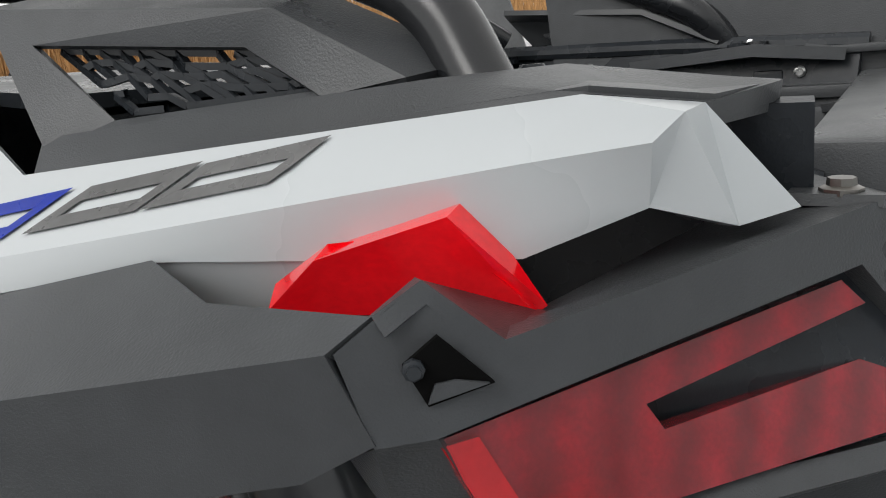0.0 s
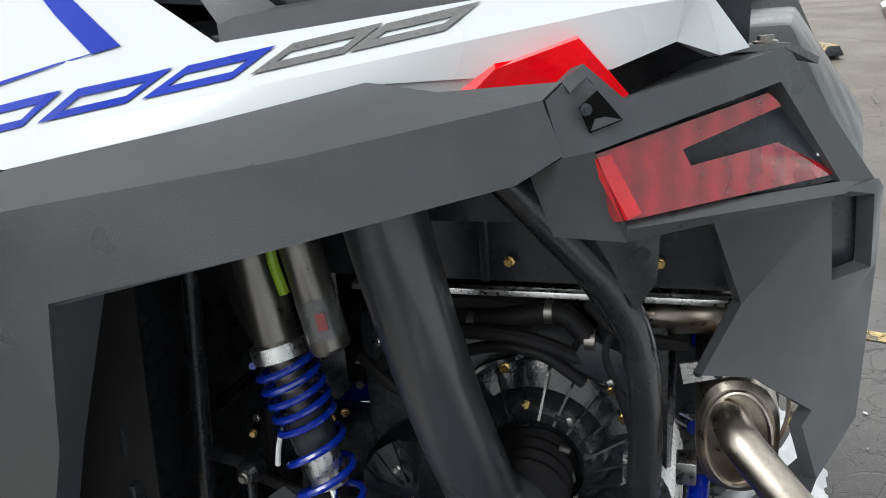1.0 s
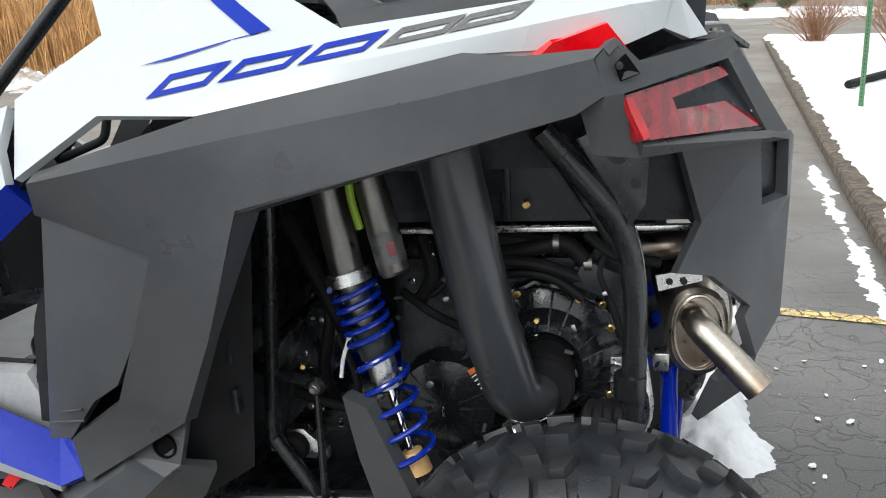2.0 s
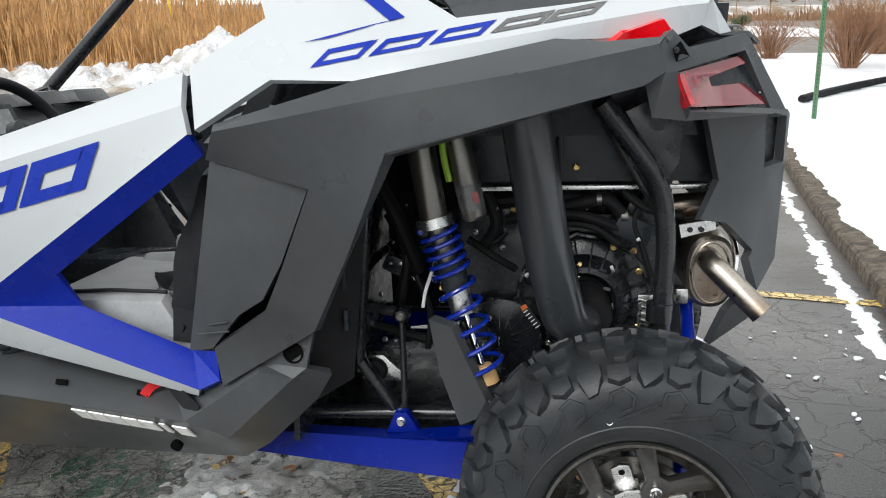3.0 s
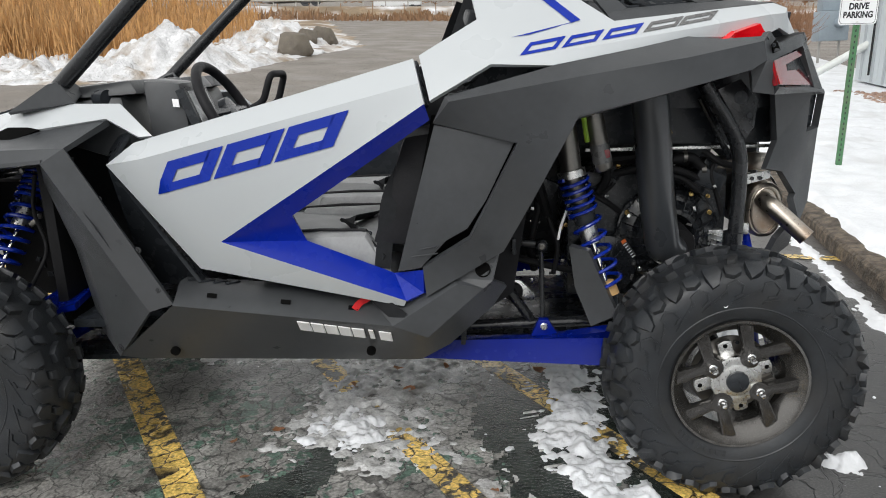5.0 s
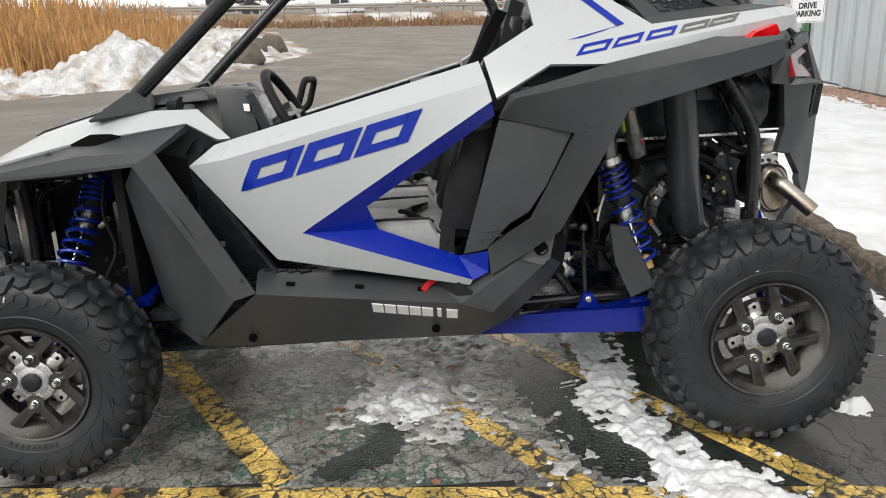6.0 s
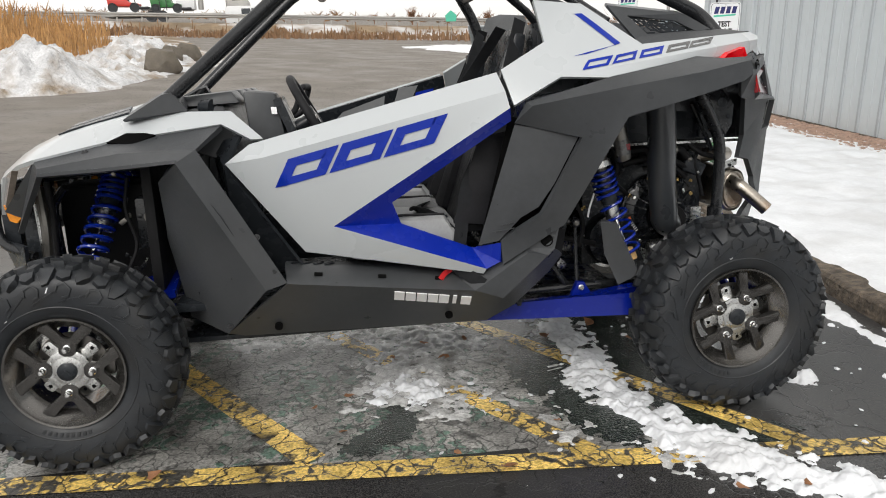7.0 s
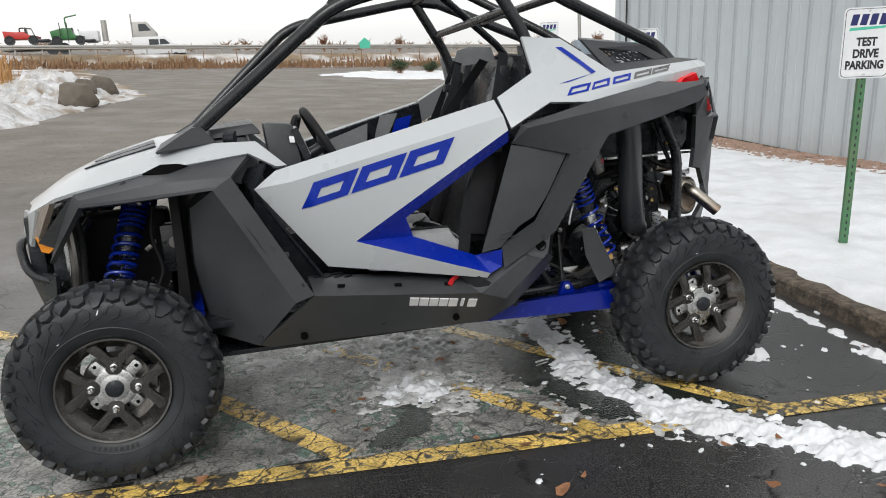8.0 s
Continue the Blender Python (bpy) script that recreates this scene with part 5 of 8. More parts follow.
front_faces = [(0, 1, 3, 9), (9, 3, 4, 7, 8), (1, 2, 5, 3), (3, 5, 6, 4), (7, 4, 12, 10), (4, 6, 11, 12), (1, 13, 14, 2), (2, 14, 20), (14, 15, 19, 20), (19, 15, 16, 17), (2, 20, 18), (20, 19, 17, 18)]
for side in (1, -1):
    ob = part("front_wheel_arch", shell(front_pts, front_faces, 0.02, (0, -1, 0.2), 0.008, side), PLASTIC, vehicle, "dark grey moulded front wheel arch")
    for x, y, z in ((-0.660, -0.686, 0.950), (-0.561, -0.686, 0.792), (-0.512, -0.692, 0.668), (-0.690, -0.632, 0.455), (-1.12, -0.580, 1.100), (-1.27, -0.560, 1.066)):
        part("push_pin", lathe([(0, 0.004), (0.005, 0.004), (0.006, 0.001), (0.011, 0.001), (0.012, -0.004)], 12, (x, y * side, z), (0, -side, 0.1)), BLACK, ob, "black push pin")
    lip = [EB, EA, P3, FB7, FB6, FB5, (-1.28, -0.45, 1.020), (-1.05, -0.45, 1.035), (-0.86, -0.45, 1.05), (-0.93, -0.36, 0.97), (-0.95, -0.30, 0.73), (-0.89, -0.30, 0.43)]
    part("arch_lip", shell(lip, [(0, 1, 7, 6), (1, 2, 8, 7), (2, 3, 9, 8), (3, 4, 10, 9), (4, 5, 11, 10)], 0.012, (-0.5, 0, -1), 0.003, side), PLASTIC, ob)
    inner = [(-0.60, -0.55, 1.14), (-0.66, -0.60, 1.03), (-0.42, -0.60, 0.66), (-0.42, -0.50, 0.62), (-0.66, -0.45, 0.62), (-0.72, -0.45, 1.10)]
    part("footwell_panel", shell(inner, [(0, 1, 5), (1, 2, 3, 4, 5)], 0.012, (0, -1, 0), 0.002, side), SATIN, ob, "black footwell panel")
    part("side_reflector", shell([(-1.492, -0.385, 0.905), (-1.415, -0.425, 0.925), (-1.398, -0.428, 0.885), (-1.450, -0.400, 0.838), (-1.480, -0.382, 0.845)], [(0, 1, 2, 3, 4)], 0.012, (-0.6, -0.8, 0), 0.002, side), AMBER, ob, "amber side reflector")

# hood, white
H_TIP, H_C, H_L = (-0.521, -0.571, 1.123), (-0.628, -0.530, 1.221), (-0.562, -0.577, 1.122)
C2, C3, C4, C5, C6 = (-0.800, -0.505, 1.224), (-1.000, -0.470, 1.203), (-1.220, -0.440, 1.152), (-1.400, -0.365, 1.086), (-1.520, -0.250, 1.015)
T2, T3, T4, T5, T6 = (-0.840, -0.330, 1.258), (-1.030, -0.250, 1.236), (-1.250, -0.220, 1.175), (-1.420, -0.180, 1.103), (-1.560, -0.120, 1.012)
H5 = (-1.530, -0.280, 0.985)
hood_pts = [H_TIP, H_C, H_L, (-0.661, -0.566, 1.179), (-0.885, -0.540, 1.152), (-1.045, -0.560, 1.134), (-1.300, -0.562, 1.082), (-1.375, -0.505, 1.060), H5,
            C2, C3, C4, C5, C6, T2, T3, T4, T5, T6, (-0.850, 0, 1.268), (-1.040, 0, 1.245), (-1.260, 0, 1.185), (-1.430, 0, 1.110), (-1.575, 0, 1.015)]


def on_hood(k, f):
    """A point just over the hood's upper face: k counts along it from the cabin, f goes from its edge to its crown."""
    low, high = (C2, C3, C4, C5, C6), (T2, T3, T4, T5, T6)
    i = min(3, int(k))
    edge = Vector(low[i]).lerp(Vector(low[i + 1]), k - i)
    crown = Vector(high[i]).lerp(Vector(high[i + 1]), k - i)
    return edge.lerp(crown, f) + Vector((0, 0, 0.008))


hood_faces = [(0, 1, 3, 2), (1, 9, 4, 3), (9, 10, 5, 4), (10, 11, 6, 5), (11, 12, 7, 6), (12, 13, 8, 7), (9, 14, 15, 10), (10, 15, 16, 11), (11, 16, 17, 12), (12, 17, 18, 13),
              (14, 19, 20, 15), (15, 20, 21, 16), (16, 21, 22, 17), (17, 22, 23, 18)]
for side in (1, -1):
    ob = part("hood", shell(hood_pts, hood_faces, 0.014, (0, -0.3, 1), 0.006, side), WHITE, vehicle, "white painted hood")
    for f0, f1, tip in ((0.40, 0.64, 2.35), (0.70, 0.97, 2.12)):
        strip = [on_hood(k, f0) for k in (1.0, 1.5, 2.0)] + [on_hood(tip, (f0 + f1) / 2 + 0.08)] + [on_hood(k, f1) for k in (2.0, 1.5, 1.0)]
        part("hood_vent", shell(strip, [(0, 1, 5, 6), (1, 2, 4, 5), (2, 3, 4)], 0.012, (0, 0, 1), 0.002, side), SATIN, ob, "black vent strip on the hood")
    # the scoop opening is a flat sheet, its inner shade painted black
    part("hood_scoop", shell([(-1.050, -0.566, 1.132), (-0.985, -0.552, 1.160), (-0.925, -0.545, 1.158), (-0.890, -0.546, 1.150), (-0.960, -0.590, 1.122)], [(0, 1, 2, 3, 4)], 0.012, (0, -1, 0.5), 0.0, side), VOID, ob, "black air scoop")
    part("nose_corner", shell([H5, (-1.475, -0.390, 1.008), (-1.53, -0.320, 0.86), (-1.575, -0.190, 0.870), (-1.60, -0.12, 0.90), (-1.585, -0.12, 0.985)], [(0, 1, 2, 3), (0, 3, 4, 5)], 0.014, (-1, -1, 0), 0.004, side), WHITE, ob)
    lamp = part("headlight", shell([(-1.545, -0.225, 0.972), (-1.385, -0.500, 1.044), (-1.470, -0.395, 0.900), (-1.535, -0.270, 0.885)], [(0, 1, 2, 3)], 0.02, (-1, -1, 0), 0.003, side), CLEAR, vehicle, "headlight with clear lens")
    lamp.location = Vector((-0.006, -0.012 * side, 0.0))
nose = part("front_bumper", sweep(rounded([(-1.42, -0.36, 0.70), (-1.56, -0.30, 0.74), (-1.60, -0.22, 0.86), (-1.60, 0.22, 0.86), (-1.56, 0.30, 0.74), (-1.42, 0.36, 0.70)], 0.06), 0.018), BLACK, vehicle, "black tubular front bumper")
part("front_grille", box((-1.53, 0, 0.84), (0.06, 0.52, 0.26), 0.01), SATIN, vehicle, "black front grille")
part("bumper_plate", shell([(-1.58, -0.24, 0.745), (-1.44, -0.40, 0.745), (-1.46, -0.36, 0.62), (-1.54, -0.24, 0.60)], [(0, 1, 2, 3)], 0.015, (-1, -1, 0), 0.004), SATIN, nose)

# rear corner: lamp housing and bumper
K, N_, L_ = (1.459, -0.424, 1.362), (1.580, -0.318, 1.188), (1.535, -0.380, 1.186)
CREST, DIP = (1.270, -0.667, 1.368), (1.304, -0.648, 1.334)
IN_K, IN_L, IN_B, IN_R = (1.452, -0.446, 1.326), (1.281, -0.682, 1.292), (1.308, -0.664, 1.216), (1.532, -0.366, 1.198)
CAP_L, CAP_B, CAP_R = (1.222, -0.682, 1.269), (1.238, -0.660, 1.206), (1.305, -0.640, 1.196)
house_pts = [(1.243, -0.707, 1.341), CREST, DIP, K, N_, L_, IN_K, IN_L, IN_B, IN_R, (1.255, -0.700, 1.290), CAP_L, CAP_B, CAP_R]
house_faces = [(0, 1, 2, 7, 10), (2, 3, 6, 7), (3, 4, 9, 6), (4, 5, 9), (10, 7, 8, 13, 12, 11), (8, 9, 5, 13)]
for side in (1, -1):
    house = part("lamp_housing", shell(house_pts, house_faces, 0.02, (0.5, -1, 0), 0.008, side), PLASTIC, vehicle, "dark grey rear lamp housing")
    top = [(1.254, -0.689, 1.355), CREST, DIP, K, (1.40, -0.33, 1.362), (1.29, -0.58, 1.325), (1.25, -0.61, 1.345), (1.23, -0.64, 1.335)]
    part("housing_top", shell(top, [(0, 1, 6, 7), (1, 2, 5, 6), (2, 3, 4, 5)], 0.012, (0, 0, 1), 0.004, side), PLASTIC, house)
    back = [(1.262, -0.670, 1.300), (1.445, -0.415, 1.345), (1.545, -0.345, 1.200), (1.295, -0.630, 1.205)]
    part("lamp_recess", shell(back, [(0, 1, 2, 3)], 0.015, (0.5, -1, 0), 0.0, side), SATIN, house, "black lamp recess")
    lens = [(1.279, -0.676, 1.288), (1.441, -0.446, 1.315), (1.455, -0.440, 1.299), (1.354, -0.580, 1.276), (1.362, -0.572, 1.258), (1.489, -0.378, 1.257), (1.529, -0.362, 1.207), (1.307, -0.664, 1.224)]
    tl = part("tail_lamp", shell(lens, [(0, 1, 2, 3), (0, 3, 4, 7), (7, 4, 5, 6)], 0.016, (0.6, -0.8, 0), 0.003, side), RED_LENS, vehicle, "forked red tail lamp, unlit")
    # strip of brighter red along the outer edge of the lens
    rimr = [(x + 0.002, y - 0.003, z) for x, y, z in ((1.279, -0.677, 1.286), (1.291, -0.660, 1.286), (1.318, -0.648, 1.228), (1.307, -0.664, 1.226))]
    part("side_marker", shell(rimr, [(0, 1, 2, 3)], 0.008, (0.6, -0.8, 0), 0.001, side), BRIGHT_RED, tl, "brighter red edge")
    part("lens_sticker", shell([(1.500, -0.388, 1.245), (1.506, -0.382, 1.245), (1.509, -0.380, 1.233), (1.503, -0.386, 1.233)], [(0, 1, 2, 3)], 0.002, (0.6, -0.8, 0), 0.0, side), DECAL_WHITE, tl, "tiny white sticker")
    # upper lamp, lit
    up = [(1.150, -0.655, 1.335), (1.183, -0.646, 1.366), (1.260, -0.622, 1.389), (1.303, -0.592, 1.333), (1.285, -0.57, 1.318), (1.16, -0.61, 1.318), (1.252, -0.580, 1.394), (1.19, -0.60, 1.374)]
    part("upper_lamp", shell(up, [(0, 1, 2, 3, 4, 5), (1, 7, 6, 2), (2, 6, 4, 3)], 0.02, (0.3, -1, 0.2), 0.004, side), RED_LIT, vehicle, "glowing red upper lamp")
    # bolt pocket in the housing, its shade painted as a flat black sheet
    pocket = part("bolt_pocket", shell([(1.284, -0.679, 1.345), (1.270, -0.690, 1.332), (1.278, -0.683, 1.309), (1.304, -0.662, 1.317)], [(0, 1, 2, 3)], 0.003, (0.6, -0.8, 0), 0.0, side), VOID, house, "flat black sheet painting the shade of a triangular bolt pocket")
    part("pocket_floor", shell([(1.279, -0.6845, 1.311), (1.303, -0.6655, 1.318), (1.290, -0.6755, 1.322), (1.282, -0.682, 1.321)], [(0, 1, 2, 3)], 0.002, (0.6, -0.8, 0), 0.0, side), PLASTIC, pocket)
    part("pocket_bolt", bolt_mesh(0.0045, 0.004, None, (1.275, -0.6885 * side, 1.330), (0.6, -0.8 * side, 0)), SATIN, pocket)
    # rear bumper corner
    low = [(1.380, -0.448, 1.190), (1.524, -0.366, 1.176), (1.540, -0.318, 1.055), (1.574, -0.345, 1.178), (1.590, -0.288, 1.066), (1.428, -0.372, 1.036), (1.381, -0.425, 0.955), (1.447, -0.385, 0.938),
           (1.533, -0.292, 0.848), (1.552, -0.288, 0.980), (1.602, -0.232, 0.812), (1.541, -0.325, 0.757), (1.518, -0.318, 0.836), (1.590, -0.312, 1.180), (1.602, -0.258, 1.062), (1.530, -0.380, 1.190), (1.582, -0.318, 1.192)]
    bump = part("rear_bumper_corner", shell(low, [(0, 15, 1, 2, 5), (5, 2, 7, 6), (2, 9, 8, 7), (15, 16, 3, 1), (16, 13, 3), (3, 13, 14, 4), (2, 4, 14, 9), (9, 14, 10, 8), (8, 10, 11, 12)], 0.022, (0.6, -1, 0), 0.006, side),
                PLASTIC, vehicle, "dark grey angular rear bumper corner")
    part("grip_recess", shell([(1.512, -0.345, 1.178), (1.560, -0.322, 1.180), (1.574, -0.266, 1.064), (1.526, -0.296, 1.053)], [(0, 1, 2, 3)], 0.006, (0.8, -0.7, 0), 0.002, side), SATIN, bump, "dark recessed grip")
    part("rear_bolt", bolt_mesh(0.011, 0.009, None, (1.437, -0.412 * side, 1.366), (0, 0, 1)), SHOCK_GREY, house, "steel cap bolt")
    part("bolt_tab", shell([(1.405, -0.425, 1.366), (1.462, -0.425, 1.366), (1.50, -0.36, 1.345), (1.41, -0.34, 1.366)], [(0, 1, 2, 3)], 0.008, (0, 0, 1), 0.003, side), PLASTIC, house)

# cargo box and cover strips
for side in (1, -1):
    cov = [(0.860, -0.606, 1.412), (1.314, -0.545, 1.450), (1.372, -0.488, 1.438), (1.40, -0.41, 1.440), (1.26, -0.395, 1.456), (0.93, -0.50, 1.434), (0.83, -0.585, 1.418)]
    ob = part("cargo_cover", shell(cov, [(0, 1, 5, 6), (1, 2, 3, 4), (1, 4, 5)], 0.02, (0, -0.3, 1), 0.006, side), PLASTIC, vehicle, "dark grey cargo box side cover")
    edge = [(0.860, -0.612, 1.408), (1.314, -0.551, 1.446), (1.370, -0.494, 1.434), (1.40, -0.42, 1.44), (1.42, -0.44, 1.37), (0.84, -0.585, 1.436), (1.20, -0.53, 1.460), (1.27, -0.465, 1.462)]
    part("cover_edge", shell(edge, [(0, 1, 6, 5), (1, 2, 7, 6), (2, 3, 7)], 0.014, (0, -1, 0.5), 0.006, side), PLASTIC, ob)
    part("cover_bolt", lathe([(0, 0.007), (0.009, 0.007), (0.011, 0.004), (0.011, 0.002), (0.016, 0.002), (0.016, -0.004)], 14, (1.231, -0.434 * side, 1.456), (0, 0, 1)), SATIN, ob)
    part("cover_bolt", lathe([(0, 0.007), (0.009, 0.007), (0.011, 0.004), (0.011, 0.002), (0.016, 0.002), (0.016, -0.004)], 14, (1.130, -0.500 * side, 1.447), (0, 0, 1)), SATIN, ob)
    part("drain_hole", lathe([(0, 0.0), (0.018, 0.0), (0.019, 0.001), (0.019, -0.006)], 18, (1.262, -0.445 * side, 1.4575), (0, -0.1 * side, 1)), BLACK, ob, "dark round hole")
    # shroud with a dark window over a pierced plate
    sh = [(0.821, -0.566, 1.514), (1.031, -0.524, 1.494), (1.112, -0.536, 1.453), (0.906, -0.560, 1.446), (0.745, -0.560, 1.552), (1.062, -0.522, 1.520), (1.175, -0.520, 1.462), (0.850, -0.592, 1.425), (0.76, -0.50, 1.565), (1.06, -0.46, 1.535), (1.20, -0.45, 1.470)]
    shroud = part("intake_shroud", shell(sh, [(4, 5, 1, 0), (5, 6, 2, 1), (6, 7, 3, 2), (7, 4, 0, 3), (4, 8, 9, 5), (5, 9, 10, 6)], 0.010, (0, -1, 0.3), 0.004, side), PLASTIC, vehicle, "dark grey intake shroud with a pierced window")
    win = [(0.830, -0.556, 1.508), (1.026, -0.518, 1.489), (1.095, -0.528, 1.457), (0.910, -0.553, 1.451)]
    web = bmesh.new()
    a, b, c, d = (Vector((x, (y + 0.012) * side, z)) for x, y, z in win)
    rnd = random.Random(5)

    def on_window(u, v):
        return a.lerp(b, u).lerp(d.lerp(c, u), v)

    nodes = {(i, j): on_window((i + rnd.uniform(-0.3, 0.3) * (0 < i < 10)) / 10, (j + rnd.uniform(-0.3, 0.3) * (0 < j < 4)) / 4) for i in range(11) for j in range(5)}
    for (i, j), p in nodes.items():
        for q in ((i + 1, j), (i, j + 1)):
            if q in nodes and rnd.random() < 0.85:
                sweep([p, nodes[q]], 0.0042, 4, web, False)
    tagged(part("pierced_plate", web, SATIN, shroud), "black web-like pierced plate", kind="stuff")
bed = part("cargo_bed", shell([(0.72, -0.50, 1.44), (1.42, -0.42, 1.425), (1.42, 0.46, 1.44), (0.72, 0.50, 1.47), (0.74, -0.44, 1.16), (1.42, -0.36, 1.14), (1.42, 0.40, 1.14), (0.74, 0.46, 1.16), (1.42, -0.40, 1.36), (1.42, 0.44, 1.36)],
                              [(0, 1, 8, 5, 4), (8, 9, 6, 5), (9, 2, 3, 7, 6), (3, 0, 4, 7), (4, 5, 6, 7)], 0.015, (0, 0, -1), 0.006), SATIN, vehicle, "black cargo bed")
for x in (0.92, 1.10, 1.28):
    part("bed_rib", box((x, 0.452, 1.28), (0.05, 0.02, 0.26), 0.008), SATIN, bed)
part("bed_ledge", box((1.33, 0.440, 1.372), (0.30, 0.05, 0.022), 0.006), PLASTIC, bed)
for x in (1.245, 1.405):
    part("bed_block", box((x, 0.435, 1.285), (0.140, 0.06, 0.13), 0.010), PLASTIC, bed)
part("bed_ledge", box((1.40, 0.448, 1.437), (0.16, 0.03, 0.014), 0.004), PLASTIC, bed)
part("bed_rail", sweep([(0.74, 0.485, 1.475), (1.10, 0.475, 1.462), (1.43, 0.45, 1.445)], 0.016, 10), SATIN, bed)
part("far_bed_panel", shell([(0.86, 0.480, 1.60), (1.22, 0.475, 1.545), (1.45, 0.470, 1.515), (1.50, 0.465, 1.44), (1.56, 0.46, 1.425), (1.64, 0.45, 1.25), (0.90, 0.46, 1.25)], [(0, 1, 2, 6), (2, 3, 6), (3, 4, 5, 6)], 0.02, (0, -1, 0), 0.006), PLASTIC, bed, "dark grey inner panel")
for p in ((1.25, 0.452, 1.455), (1.33, 0.440, 1.405)):
    part("panel_bolt", bolt_mesh(0.008, 0.006, None, p), ALLOY, bed)
part("tailgate", block([Vector(p) for p in ((1.40, -0.30, 1.385), (1.475, -0.30, 1.385), (1.575, -0.28, 1.18), (1.55, -0.27, 1.02), (1.44, -0.30, 1.02))],
                       [Vector(p) for p in ((1.42, 0.40, 1.405), (1.55, 0.38, 1.405), (1.685, 0.34, 1.19), (1.60, 0.32, 1.02), (1.44, 0.40, 1.02))], 0.012), PLASTIC, vehicle, "dark grey tailgate")
part("rear_deck", shell([(0.50, -0.56, 1.50), (0.80, -0.54, 1.47), (0.80, 0.54, 1.47), (0.50, 0.56, 1.50), (0.46, -0.55, 1.10), (0.46, 0.55, 1.10)], [(0, 1, 2, 3), (0, 3, 5, 4)], 0.015, (0, 0, 1), 0.004), SATIN, vehicle, "black deck behind the seats")


# marks on the panels: plain slanted shapes in the marks' colours
def slanted(x, z, w, h, rise_by, lean):
    return [(x, z), (x + w, z + rise_by * w), (x + w + lean, z + rise_by * w + h), (x + lean, z + h)]


def hollow(x, z, w, h, up, lean, t):
    """Four bars of a hollow slanted block."""
    k = lean / h
    return (slanted(x, z, t * 1.3, h, up, lean),
            slanted(x + t * 1.3 + (h - t) * k, z + h - t + up * t * 1.3, w - 2.4 * t, t, up, t * k),
            slanted(x + w - t * 1.3, z + up * (w - t * 1.3), t * 1.3, h, up, lean),
            slanted(x + t * 1.3, z + up * t * 1.3, w - 2.4 * t, t * 0.85, up, t * 0.85 * k))


for k, x in enumerate((-0.485, -0.296, -0.108)):
    z = 0.962 + 0.247 * (x + 0.485)
    bars = hollow(x, z - 0.004, 0.176, 0.100, 0.247, 0.052, 0.034)
    for outline in bars:
        part("blue_mark", decal(outline, door_tree, 1, 0.0035, 0.012), DECAL_BLUE, near_door, "blue slanted bar of a mark")
# five hollow slanted blocks, blue and grey
for k, x in enumerate((0.591, 0.702, 0.815, 0.930, 1.030)):
    z, h = 1.323 + 0.150 * (x - 0.591), 0.034 - 0.002 * k
    for outline in hollow(x, z, 0.096, h, 0.150, 0.030, 0.0105):
        part("blue_mark" if k < 3 else "grey_mark", decal(outline, quarter_tree, 1, 0.0022, 0.015), DECAL_BLUE if k < 3 else DECAL_GREY, near_quarter, "slanted bar of a mark")
for outline in ([(0.600, 1.519), (0.628, 1.520), (0.762, 1.413), (0.735, 1.406)], [(0.735, 1.406), (0.762, 1.413), (0.57, 1.372), (0.62, 1.378)]):
    part("blue_mark", decal(outline, quarter_tree), DECAL_BLUE, near_quarter, "blue arrow-shaped stripe")
for k in range(7):
    x = -0.090 + 0.0415 * k
    z = 0.517 - 0.158 * (x + 0.088)
    w = 0.014 if k == 5 else 0.037
    x += 0.010 if k == 5 else 0
    corners = []
    for cx, cz in ((x, z), (x + w, z - 0.158 * w), (x + w, z - 0.158 * w + 0.041), (x, z + 0.041)):
        spot, normal, _, _ = sill_tree.ray_cast(Vector((cx, -1.6, cz)), Vector((0, 1, 0)))
        corners.append((cx, spot.y - 0.007, cz))
    part("white_mark", shell(corners, [(0, 1, 2, 3)], 0.004, (0, -1, 0), 0.0), DECAL_WHITE, near_sill, "white block of a mark")


# ---- wheels ----
def cyl(r, a, y):
    return Vector((r * math.cos(a), y, r * math.sin(a)))


def lump(bm, low, high):
    """A small solid between two outlines with equally many corners, added to bm."""
    lo, hi = [bm.verts.new(p) for p in low], [bm.verts.new(p) for p in high]
    n = len(lo)
    bm.faces.new(hi)
    for i in range(n):
        bm.faces.new([lo[i], lo[(i + 1) % n], hi[(i + 1) % n], hi[i]])


def wall(r):
    """How far out the side wall of the tyre stands at a radius."""
    return 0.1265 - max(0.0, 0.27 - r) * 0.16 - max(0.0, r - 0.305) * 0.30


def crown(y):
    return 0.361 - 0.030 * (abs(y) / 0.12) ** 3


